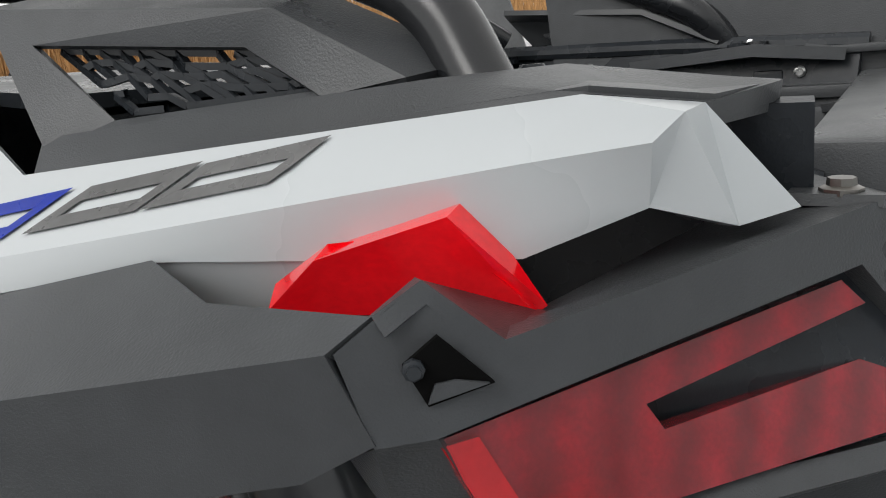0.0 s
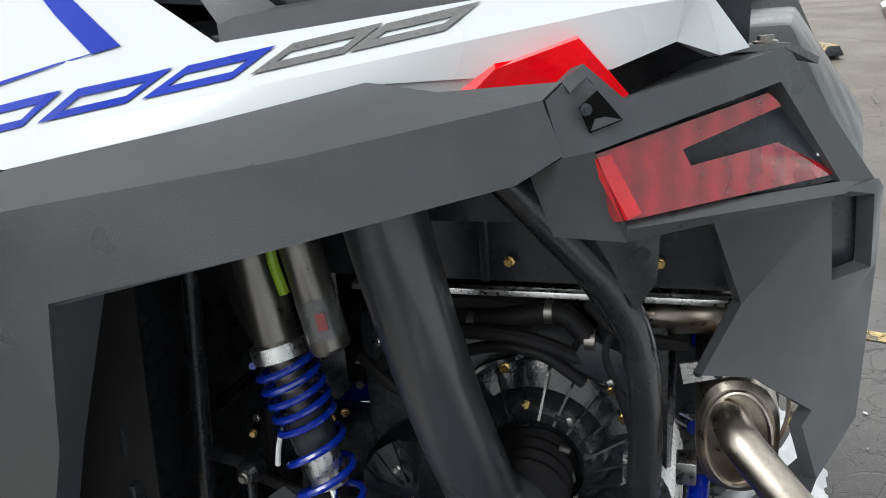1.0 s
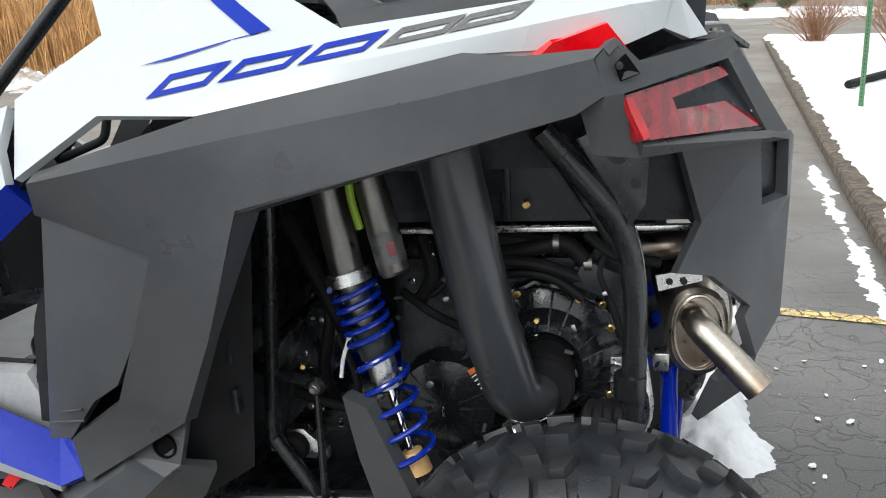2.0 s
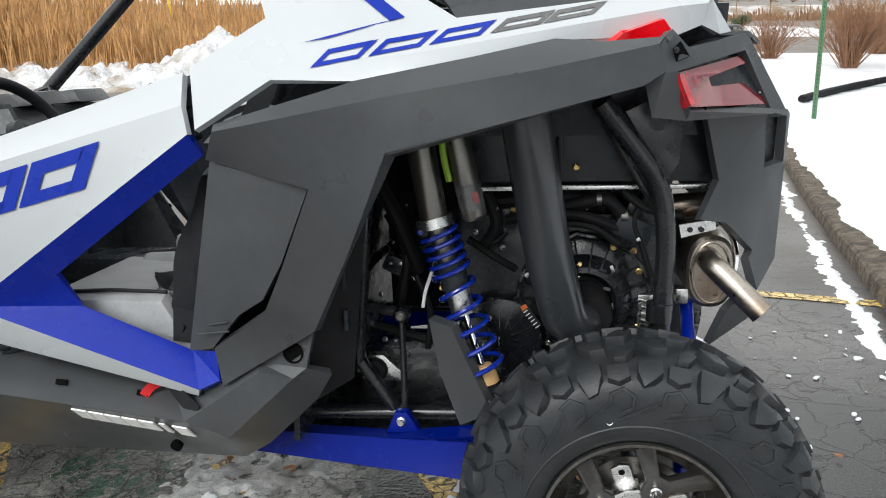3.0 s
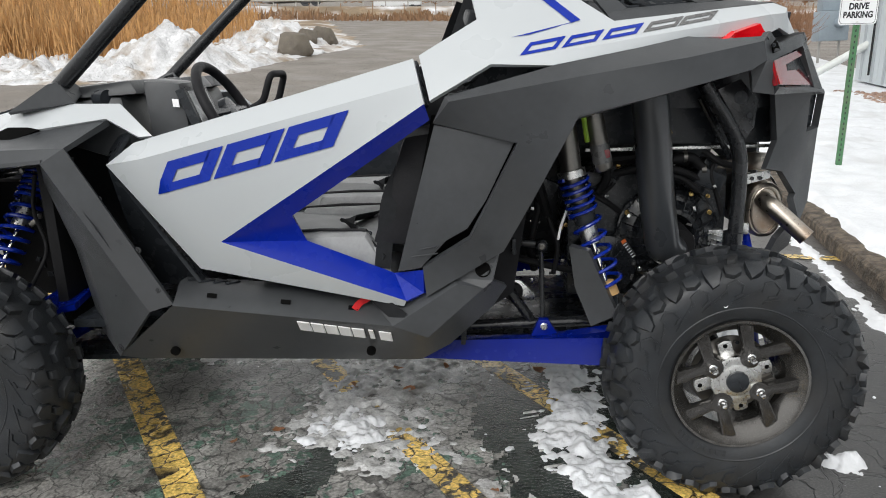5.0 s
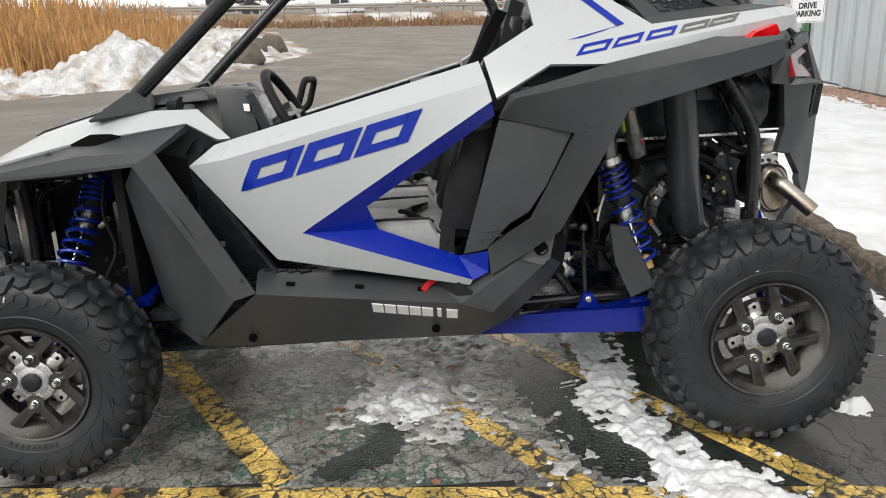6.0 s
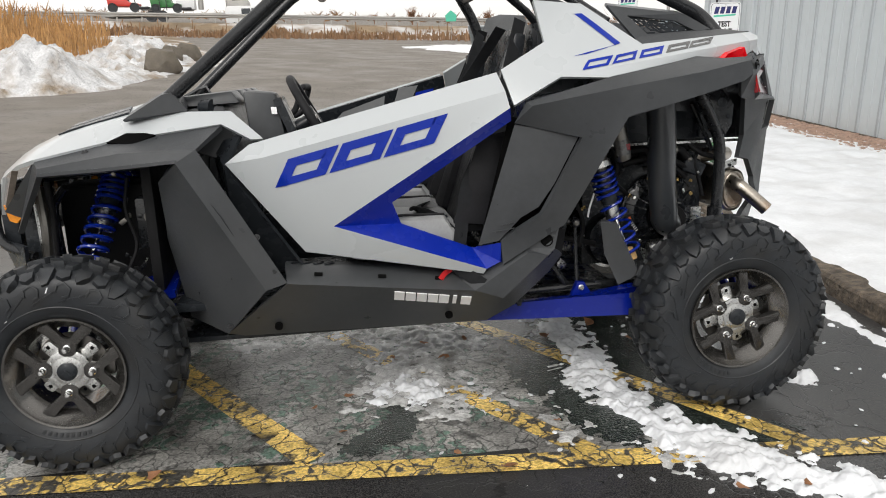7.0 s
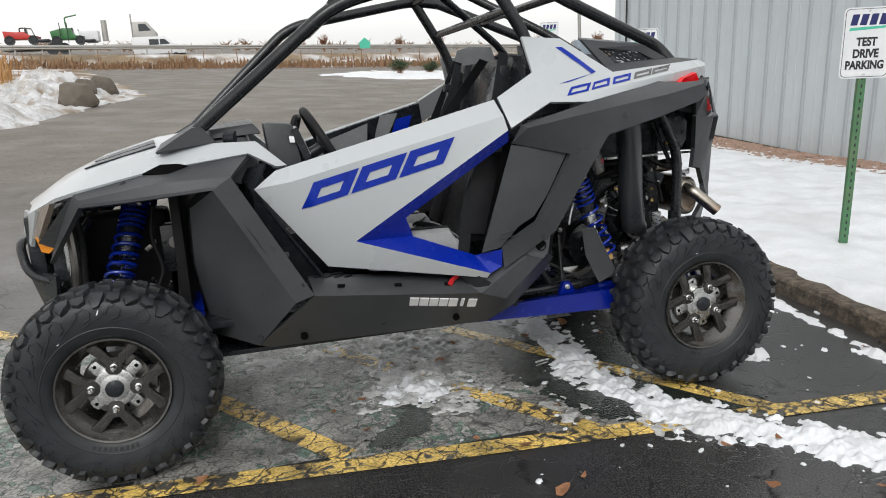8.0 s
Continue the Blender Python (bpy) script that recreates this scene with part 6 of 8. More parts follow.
def tyre_mesh():
    bm = lathe([(0.186, -0.092), (0.198, -0.104), (0.207, -0.112), (0.235, -0.121), (0.270, -0.127), (0.300, -0.127), (0.325, -0.122), (0.340, -0.112), (0.350, -0.095), (0.357, -0.065), (0.361, 0.0),
                (0.357, 0.065), (0.350, 0.095), (0.340, 0.112), (0.325, 0.122), (0.300, 0.127), (0.270, 0.127), (0.235, 0.121), (0.205, 0.112), (0.190, 0.106), (0.183, 0.092)], 96)
    pitch = 2 * math.pi / 19
    for k in range(19):
        for s in (-1, 1):
            a = pitch * (k + (0.5 if s > 0 else 0.0))
            # centre block: a bent bar that leans across the crown
            for da, y0, y1, half, lean in ((0.0, 0.006, 0.048, 0.050, 0.030), (0.5, 0.052, 0.082, 0.038, -0.02)):
                c = a + da * pitch
                low, high = [], []
                pts = ((-half + lean, y0), (half + lean, y0), (half * 1.15, (y0 + y1) / 2), (half * 0.8 - lean, y1), (-half * 0.8 - lean, y1), (-half * 1.0, (y0 + y1) / 2))
                for da2, y in pts:
                    low.append(cyl(crown(y) - 0.006, c + da2 * 1.12, y * s))
                    high.append(cyl(crown(y) + 0.0195, c + da2, y * s))
                lump(bm, low if s < 0 else low[::-1], high if s < 0 else high[::-1])
            # shoulder block, which reaches down the side wall, long and short in turn
            long = k % 2
            c, half = a + 0.10 * pitch, 0.066
            down = 0.318 if long else 0.330
            for sign, h0 in ((0, half),):
                ring = ((-h0, 0.088, crown(0.088)), (h0 * 0.9, 0.088, crown(0.088)), (h0, 0.118, 0.344), (h0 * 0.55, 0.129, down), (-h0 * 0.35, 0.129, down + 0.006), (-h0, 0.118, 0.344))
                low = [cyl(r - 0.008, c + da * 1.1, (y - 0.006) * s) for da, y, r in ring]
                high = [cyl(r + (0.0195 if y < 0.1 else 0.013 if r > 0.33 else 0.002), c + da, (y + (0.002 if y < 0.12 else 0.0065)) * s) for da, y, r in ring]
                lump(bm, low if s < 0 else low[::-1], high if s < 0 else high[::-1])
            c2 = a + 0.62 * pitch
            ring = ((-0.056, 0.092, crown(0.092)), (0.056, 0.092, crown(0.092)), (0.062, 0.119, 0.338), (0.0, 0.125, 0.330), (-0.062, 0.119, 0.338))
            low = [cyl(r - 0.008, c2 + da * 1.1, (y - 0.006) * s) for da, y, r in ring]
            high = [cyl(r + (0.016 if y < 0.1 else 0.011), c2 + da, (y + 0.004) * s) for da, y, r in ring]
            lump(bm, low if s < 0 else low[::-1], high if s < 0 else high[::-1])
            # raised angular rings and hooks on the side wall
            for j in range(5):
                quad = []
                for step, wide in ((j, 1.0), (j + 1, 1.0), (j + 1, 0.76), (j, 0.76)):
                    turn = radians(60 * step + 20 * s)
                    r = 0.299 + 0.028 * wide * math.sin(turn)
                    quad.append((r, c + 0.17 + 0.028 * wide * math.cos(turn) / 0.299))
                lo = [cyl(r, a2, (wall(r) - 0.003) * s) for r, a2 in quad]
                hi = [cyl(r, a2, (wall(r) + 0.0055) * s) for r, a2 in quad]
                lump(bm, lo if s > 0 else lo[::-1], hi if s > 0 else hi[::-1])
            for j in range(7):
                quad = []
                for step, wide in ((j, 0.0), (j + 1, 0.0), (j + 1, 0.005), (j, 0.005)):
                    t = step / 7
                    quad.append((0.316 - 0.062 * t + wide * 1.5, c - 0.12 + 0.34 * t * t))
                lo = [cyl(r, a2, (wall(r) - 0.003) * s) for r, a2 in quad]
                hi = [cyl(r, a2, (wall(r) + 0.0030) * s) for r, a2 in quad]
                lump(bm, lo if s > 0 else lo[::-1], hi if s > 0 else hi[::-1])
    # ribs and a band of raised blocks near the bead
    for s in (-1, 1):
        lathe([(0.236, 0.1212 * s), (0.239, 0.1240 * s), (0.242, 0.1222 * s)], 96, bm=bm)
        for k in range(9):
            c = -1.95 + 0.085 * k
            q = [cyl(r, a, 0.1165 * s) for r, a in ((0.213, c), (0.213, c + 0.055), (0.229, c + 0.05), (0.229, c + 0.005))]
            h = [cyl(r, a, (0.1178 if r < 0.22 else 0.1208) * s) for r, a in ((0.213, c), (0.213, c + 0.055), (0.229, c + 0.05), (0.229, c + 0.005))]
            lump(bm, q if s < 0 else q[::-1], h if s < 0 else h[::-1])
    bmesh.ops.recalc_face_normals(bm, faces=bm.faces[:])
    return soften(bm, 0.0032, 2, 36)


def rim_mesh():
    """The barrel of the wheel: outer lip, drop centre, inner lip; the outer side looks to -y."""
    return lathe([(0.150, 0.10), (0.186, 0.10), (0.192, 0.106), (0.192, 0.098), (0.178, 0.088), (0.165, 0.05), (0.160, -0.02), (0.172, -0.075), (0.188, -0.094), (0.200, -0.110), (0.198, -0.1165), (0.191, -0.115),
                  (0.184, -0.102), (0.168, -0.080), (0.150, -0.055), (0.146, 0.05), (0.150, 0.10)], 64)


def spoke_mesh():
    """A forked spoke along +x: a stem under the lug nut and two arms that spread to the rim."""
    half = ((0.048, 0.030), (0.092, 0.031), (0.150, 0.094), (0.176, 0.074), (0.172, 0.058), (0.116, 0.010))
    out = [(x, -z) for x, z in half] + [(x, z) for x, z in reversed(half)]
    deep = [Vector((x, -0.055 - 0.010 * (x > 0.12), z)) for x, z in out]
    face = [Vector((x * 0.995, -0.080 - 0.012 * (x > 0.12), z * 0.93)) for x, z in out]
    return block(deep, face, 0.004)


wheel_meshes = {}


def wheel(x, y, turn, outward):
    root = sharing("wheel", wheel_meshes["rim"], vehicle) if wheel_meshes else part("wheel", rim_mesh(), WHEEL, vehicle)
    wheel_meshes["rim"] = root.data
    root["label"] = "grey alloy wheel with a knobbly tyre"
    root.matrix_basis = pose(x, y, 0.381, 0, turn, 0 if outward < 0 else 180)

    def piece(name, make, material, m=Matrix.Identity(4), label=""):
        if name not in wheel_meshes:
            ob = part(name, make(), material, root)
            wheel_meshes[name] = ob.data
        else:
            ob = sharing(name, wheel_meshes[name], root)
        ob.matrix_basis = m
        if label:
            ob["label"] = label

    piece("tyre", tyre_mesh, RUBBER, label="black all-terrain tyre with chunky lugs")
    for k in range(4):
        piece("spoke", spoke_mesh, SPOKE, pose(0, 0, 0, 0, 90 * k, 0), "forked grey spoke")
        piece("lug_nut", lambda: lathe([(0, 0.030), (0.007, 0.029), (0.0095, 0.024), (0.0095, 0.006), (0.013, 0.004), (0.013, 0.0)], 12, (0.080, -0.080, 0), (0, -1, 0)), CHROME, pose(0, 0, 0, 0, 90 * k, 0), "chrome lug nut")
        piece("hub_lobe", lambda: prism([(0.030, -0.036), (0.070, -0.028), (0.075, 0.0), (0.070, 0.028), (0.030, 0.036)], -0.080, -0.03, 0.006), ALLOY, pose(0, 0, 0, 0, 90 * k + 45, 0), "machined hub face")
        piece("hub_plate", lambda: prism([(0.050, -0.022), (0.112, -0.020), (0.117, 0.0), (0.112, 0.020), (0.050, 0.022)], -0.050, -0.036, 0.003), ALLOY, pose(0, 0, 0, 0, 90 * k + 45, 0), "bare steel hub plate")
        # hole drawn as a disc, its shade painted black
        piece("plate_hole", lambda: lathe([(0, 0.0012), (0.006, 0.0012), (0.007, 0.0)], 12, (0.100, -0.050, 0), (0, -1, 0)), VOID, pose(0, 0, 0, 0, 90 * k + 45, 0))
    piece("hub", lambda: lathe([(0.0, 0.086), (0.034, 0.086), (0.050, 0.082), (0.056, 0.070), (0.058, 0.0)], 32, axis=(0, -1, 0)), ALLOY, label="machined hub face")
    piece("centre_cap", lambda: lathe([(0, 0.100), (0.020, 0.100), (0.024, 0.098), (0.032, 0.095), (0.033, 0.070)], 24, axis=(0, -1, 0)), SATIN, label="black centre cap")
    piece("cap_ridge", lambda: prism([(-0.018, -0.006), (0.0, 0.009), (0.018, -0.006), (0.016, -0.011), (0.0, 0.003), (-0.016, -0.011)], -0.1025, -0.098, 0.0), SATIN)
    piece("valve_dot", lambda: lathe([(0.004, 0.0), (0.006, 0.001), (0.006, 0.0)], 12, (-0.17, -0.1235, 0.19), (0, -1, 0)), DECAL_WHITE, label="small paint dot")
    piece("brake_disc", lambda: lathe([(0.060, 0.0), (0.118, 0.0), (0.120, 0.002), (0.118, 0.005), (0.060, 0.005)], 40, (0, -0.020, 0), (0, -1, 0)), SHOCK_GREY, label="steel brake disc")
    for k in range(6):
        piece("disc_hole", lambda: lathe([(0, 0.0006), (0.006, 0.0006), (0.006, 0.0)], 10, (0.098, -0.0252, 0), (0, -1, 0)), SATIN, pose(0, 0, 0, 0, 60 * k + 10, 0))
    piece("caliper", lambda: prism([(0.055, 0.060), (0.105, 0.030), (0.132, 0.060), (0.095, 0.115), (0.060, 0.105)], -0.045, 0.02, 0.006), SHOCK_GREY, pose(0, 0, 0, 0, 35, 0), "brake caliper")
    piece("hub_carrier", lambda: lathe([(0, 0.0), (0.060, 0.0), (0.075, 0.03), (0.05, 0.09), (0.0, 0.09)], 18, (0, 0.0, 0), (0, 1, 0)), CASTING, label="black hub carrier")
    return root


# the outer face of the tyre stands proud of the hub
for x, turn in ((-1.22, 5.0), (1.22, 28.0)):
    wheel(x, -0.672, turn, -1)
    wheel(x, 0.672, -turn, 1)
part("chalk_mark", shell([(-1.235, -0.8005, 0.672), (-1.228, -0.8005, 0.690), (-1.224, -0.8005, 0.690), (-1.231, -0.8005, 0.672)], [(0, 1, 2, 3)], 0.001, (0, -1, 0), 0.0), DECAL_WHITE, vehicle, "white chalk stroke on the tyre")


# ---- dampers ----
def coil(a, b, r0, r1, turns, wire, bm=None, start=0.0):
    a, b = Vector(a), Vector(b)
    d = (b - a).normalized()
    u = d.orthogonal().normalized()
    w = d.cross(u)
    pts = []
    n = int(turns * 18)
    for i in range(n + 1):
        t = i / n
        ang = 2 * math.pi * turns * t + start
        r = r0 + (r1 - r0) * t
        pts.append(a.lerp(b, t) + (u * math.cos(ang) + w * math.sin(ang)) * r)
    return sweep(pts, wire, 8, bm)


def damper(top, collar, mid, bottom, side, spring_r, wire, upper_turns, lower_turns, cover=True):
    p = [Vector((x, y * side, z)) for x, y, z in (top, collar, mid, bottom)]
    axis = (p[3] - p[0]).normalized()
    body = part("damper", sweep([p[0], p[1]], 0.034 if cover else 0.03, 24), SHOCK_GREY, vehicle, "grey coil-over damper with blue springs")
    part("collar", sweep([p[1] - axis * 0.008, p[1] + axis * 0.016], 0.045, 24), ALLOY, body, "bright alloy spring collar")
    part("inner_body", sweep([p[1], p[1].lerp(p[2], 0.55)], 0.026, 20), SHOCK_GREY, body)
    part("spring_divider", sweep([p[1].lerp(p[2], 0.55), p[1].lerp(p[2], 0.95)], 0.036, 20), SATIN, body, "black spring divider")
    part("sleeve", sweep([p[1].lerp(p[2], 0.95), p[2] + axis * 0.06], 0.030, 20), ALLOY, body, "polished sleeve")
    part("rod", sweep([p[2], p[3]], 0.009, 12), CHROME, body, "chrome damper rod")
    part("upper_spring", coil(p[1] + axis * 0.012, p[1].lerp(p[2], 0.75), spring_r, spring_r, upper_turns, wire), SPRING_BLUE, body, "blue coil spring")
    part("lower_spring", coil(p[1].lerp(p[2], 0.75), p[3] - axis * 0.02, spring_r, spring_r * 1.12, lower_turns, wire), SPRING_BLUE, body, "blue coil spring")
    part("bump_stop", sweep([p[3] - axis * 0.055, p[3] - axis * 0.030, p[3] - axis * 0.01], [0.021, 0.028, 0.030], 18), TAN_BUMP, body, "tan bump stop")
    part("lower_eye", sweep([p[3] - axis * 0.005, p[3] + axis * 0.05], 0.022, 14), SATIN, body)
    return body, axis


for side in (1, -1):
    d, ax = damper((0.735, -0.450, 1.190), (0.768, -0.448, 0.960), (0.818, -0.452, 0.790), (0.893, -0.498, 0.560), side, 0.046, 0.0062, 5.2, 5.4)
    part("reservoir", sweep([(0.815, -0.460 * side, 1.22), (0.836, -0.460 * side, 1.12), (0.866, -0.462 * side, 0.975), (0.868, -0.462 * side, 0.968)], [0.030, 0.0305, 0.0305, 0.026], 24), SHOCK_GREY, d, "grey damper reservoir")
    part("reservoir_badge", sweep([(0.8505, -0.462 * side, 1.052), (0.8625, -0.462 * side, 0.992)], 0.0309, 24, None, False), DECAL_GREY, d)
    part("badge_red", shell([(0.862, -0.4918, 1.035), (0.878, -0.4902, 1.038), (0.882, -0.4902, 1.012), (0.868, -0.4925, 1.010)], [(0, 1, 2, 3)], 0.002, (0, -1, 0), 0.0, side), RED_LENS, d, "red badge")
    f, ax = damper((-1.120, -0.100, 1.060), (-1.140, -0.130, 1.000), (-1.185, -0.240, 0.830), (-1.262, -0.415, 0.560), side, 0.050, 0.0080, 6.2, 8.5, False)
for side in (1, -1):
    part("lime_hose", sweep(rounded([(0.795, -0.47 * side, 1.20), (0.800, -0.485 * side, 1.12), (0.812, -0.48 * side, 1.06)], 0.03), 0.008, 8), LIME, vehicle, "lime green hose tag")

# ---- trailing arms, rods and links ----
for side in (1, -1):
    arm = part("trailing_arm", shell([(0.22, -0.470, 0.345), (0.255, -0.470, 0.405), (0.66, -0.555, 0.440), (0.862, -0.605, 0.482), (1.10, -0.60, 0.46), (1.10, -0.60, 0.38), (0.84, -0.605, 0.368)],
                                     [(0, 1, 2, 6), (2, 3, 4, 5, 6)], 0.06, (0, -1, 0), 0.010, side), SHADED_BLUE, vehicle, "bright blue trailing arm")
    part("arm_bracket", prism([(0.635, 0.435), (0.660, 0.492), (0.690, 0.492), (0.722, 0.440)], -0.520 * side, -0.490 * side, 0.004), SHADED_BLUE, arm, "blue link bracket")
    part("bracket_bolt", bolt_mesh(0.010, 0.012, None, (0.676, -0.522 * side, 0.470), (0, -side, 0)), ALLOY, arm)
    link = part("sway_link", sweep([(0.676, -0.470 * side, 0.470), (0.672, -0.440 * side, 0.720)], 0.0085, 10), BLACK, vehicle, "black anti-roll bar link")
    part("ball_joint", lathe([(0, 0.022), (0.014, 0.020), (0.021, 0.010), (0.021, -0.014), (0, -0.016)], 16, (0.674, -0.440 * side, 0.722), (0, -side, 0)), BLACK, link)
    part("joint_nut", bolt_mesh(0.008, 0.008, None, (0.674, -0.462 * side, 0.722), (0, -side, 0)), SHOCK_GREY, link, "steel nut")
    part("sway_bar", sweep(rounded([(0.668, -0.425 * side, 0.722), (0.560, -0.415 * side, 0.734), (0.500, -0.38 * side, 0.738), (0.49, 0, 0.738)], 0.03), 0.014, 12), BLACK, link, "black anti-roll bar")
    part("arm_guard", shell([(0.755, -0.515, 0.735), (0.812, -0.540, 0.725), (0.840, -0.545, 0.66), (0.905, -0.560, 0.52), (0.825, -0.54, 0.475), (0.775, -0.51, 0.60)], [(0, 1, 2, 5), (2, 3, 4, 5)], 0.03, (0, -1, 0), 0.006, side), PLASTIC, vehicle, "dark grey stone guard")
    for a, b in (((1.385, -0.27, 0.70), (1.36, -0.55, 0.50)), ((1.40, -0.25, 0.62), (1.34, -0.55, 0.40)), ((1.38, -0.23, 0.50), (1.34, -0.55, 0.34))):
        part("radius_rod", sweep([Vector((a[0], a[1] * side, a[2])), Vector((b[0], b[1] * side, b[2]))], 0.017, 14), SHADED_BLUE, vehicle, "blue radius rod")
    for pts, r in (([(-1.00, -0.16, 0.56), (-1.12, -0.58, 0.47)], 0.016), ([(-1.36, -0.16, 0.56), (-1.28, -0.58, 0.47)], 0.016), ([(-0.98, -0.16, 0.40), (-1.15, -0.58, 0.34)], 0.02), ([(-1.38, -0.16, 0.40), (-1.26, -0.58, 0.34)], 0.02)):
        part("control_arm", sweep([Vector((x, y * side, z)) for x, y, z in pts], r, 12), SHADED_BLUE, vehicle, "blue front control arm")
    part("control_arm_plate", shell([(-0.92, -0.24, 0.585), (-0.90, -0.50, 0.560), (-1.10, -0.54, 0.53), (-1.06, -0.24, 0.56)], [(0, 1, 2, 3)], 0.02, (0, 0, 1), 0.005, side), SHADED_BLUE, vehicle, "blue front control arm")
    part("tie_rod", sweep([(-1.02, -0.18 * side, 0.50), (-1.06, -0.56 * side, 0.46)], 0.011, 10), ALLOY, vehicle, "steel tie rod")
    part("drive_shaft", sweep([(1.22, -0.16 * side, 0.52), (1.22, -0.58 * side, 0.40)], 0.018, 14), CASTING, vehicle, "black drive shaft")
    part("drive_shaft", sweep([(-1.20, -0.16 * side, 0.46), (-1.22, -0.58 * side, 0.40)], 0.016, 14), CASTING, vehicle, "black drive shaft")
    boots = [(0.030 + 0.016 * (k % 2) + 0.004 * k) for k in range(11)]
    part("shaft_boot", sweep([Vector((1.22, (-0.40 + 0.016 * k) * side, 0.45 + 0.004 * k)) for k in range(11)], boots[::1], 18), HOSE, vehicle, "black ribbed shaft boot")

# ---- engine and exhaust ----
engine = part("engine_block", box((1.06, -0.03, 0.70), (0.56, 0.36, 0.46), 0.03), CASTING, vehicle, "black engine and gearbox castings")
CC = Vector((1.125, -0.235, 0.705))
cover = part("clutch_cover", lathe([(0.168, -0.03), (0.168, 0.008), (0.158, 0.014), (0.125, 0.026), (0.112, 0.048), (0.098, 0.060), (0.084, 0.062), (0.074, 0.050), (0.066, 0.030), (0.0, 0.03)], 48, CC, (0, -1, 0)), COVER, vehicle, "ribbed black clutch cover")
rib_me = None
for k in range(22):
    if rib_me is None:
        ob = part("cover_rib", block([Vector(p) for p in ((0.088, -0.040, -0.003), (0.162, 0.0, -0.003), (0.162, 0.0, 0.003), (0.088, -0.040, 0.003))],
                                     [Vector(p) for p in ((0.088, -0.070, -0.002), (0.160, -0.022, -0.002), (0.160, -0.022, 0.002), (0.088, -0.070, 0.002))], 0.0), COVER, cover)
        rib_me = ob.data
    else:
        ob = sharing("cover_rib", rib_me, cover)
    ob.matrix_basis = Matrix.Translation(CC) @ pose(0, 0, 0, 0, 360 / 22 * k, 0)
for a in (110, 62, 28, -4, -30, -62, 150, 196):
    p = CC + Vector((0.160 * math.cos(radians(a)), -0.012, 0.158 * math.sin(radians(a))))
    part("cover_bolt", bolt_mesh(0.008, 0.010, None, p), BRASS, cover, "brass-coloured bolt")
flange = [CC + Vector((0.170 * math.cos(2 * math.pi * k / 60), 0.0 + 0.004 * math.sin(k * 1.3), (0.167 + 0.006 * (k % 8 == 0)) * math.sin(2 * math.pi * k / 60))) for k in range(61)]
part("cover_flange", sweep(flange, 0.009, 8), COVER, cover)
second = part("alternator_cover", lathe([(0.118, -0.05), (0.118, 0.0), (0.110, 0.018), (0.060, 0.030), (0.030, 0.028), (0.0, 0.034)], 36, (0.905, -0.262, 0.600), (0, -1, 0)), COVER, vehicle, "round ribbed black engine cover")
rib_me = None
for k in range(16):
    if rib_me is None:
        ob = part("cover_rib", block([Vector(p) for p in ((0.034, -0.020, -0.002), (0.112, -0.008, -0.002), (0.112, -0.008, 0.002), (0.034, -0.020, 0.002))],
                                     [Vector(p) for p in ((0.034, -0.036, -0.0015), (0.112, -0.022, -0.0015), (0.112, -0.022, 0.0015), (0.034, -0.036, 0.0015))], 0.0), COVER, second)
        rib_me = ob.data
    else:
        ob = sharing("cover_rib", rib_me, second)
    ob.matrix_basis = Matrix.Translation((0.905, -0.262, 0.600)) @ pose(0, 0, 0, 0, 22.5 * k, 0)
label = part("warning_label", shell([(0.962, -0.286, 0.690), (0.976, -0.283, 0.698), (1.016, -0.280, 0.640), (1.004, -0.284, 0.630)], [(0, 1, 2, 3)], 0.002, (0, -1, 0), 0.0), SIGN_BLACK, second, "small black and orange warning label")
part("label_head", shell([(0.960, -0.289, 0.692), (0.974, -0.286, 0.700), (0.980, -0.286, 0.690), (0.966, -0.289, 0.681)], [(0, 1, 2, 3)], 0.0015, (0, -1, 0), 0.0), DECAL_ORANGE, label, "orange label head")
for k in range(6):
    c = Vector((0.974 + 0.0062 * k, -0.2885, 0.680 - 0.0085 * k))
    part("label_bar", box(c, (0.013, 0.0015, 0.0025), 0.0, (0, -38, 0)), DECAL_WHITE, label, "pale bar of small print")

intake_path = rounded([(0.975, -0.515, 1.300), (1.000, -0.505, 1.130), (1.035, -0.450, 0.880), (1.075, -0.405, 0.700), (1.115, -0.360, 0.672), (1.125, -0.260, 0.700)], 0.09, 7)
intake = part("intake_duct", sweep(intake_path, 0.056, 28), DUCT, vehicle, "fat black intake duct")
bell = [Vector((1.128, -0.372 + 0.014 * k, 0.690 + 0.001 * k)) for k in range(10)]
part("duct_boot", sweep(bell, [0.060 + 0.006 * (k % 2) for k in range(10)], 28), HOSE, intake, "ribbed black rubber boot")
part("boot_clamp", sweep([(1.128, -0.262, 0.700), (1.128, -0.250, 0.700)], 0.070, 28), BLACK, intake)
part("clamp_screw", box((1.10, -0.270, 0.768), (0.03, 0.012, 0.012), 0.002), CHROME, intake, "bright clamp screw")
part("duct_stud", bolt_mesh(0.006, 0.004, None, (1.030, -0.520, 0.985), (0, -1, 0)), ALLOY, intake)

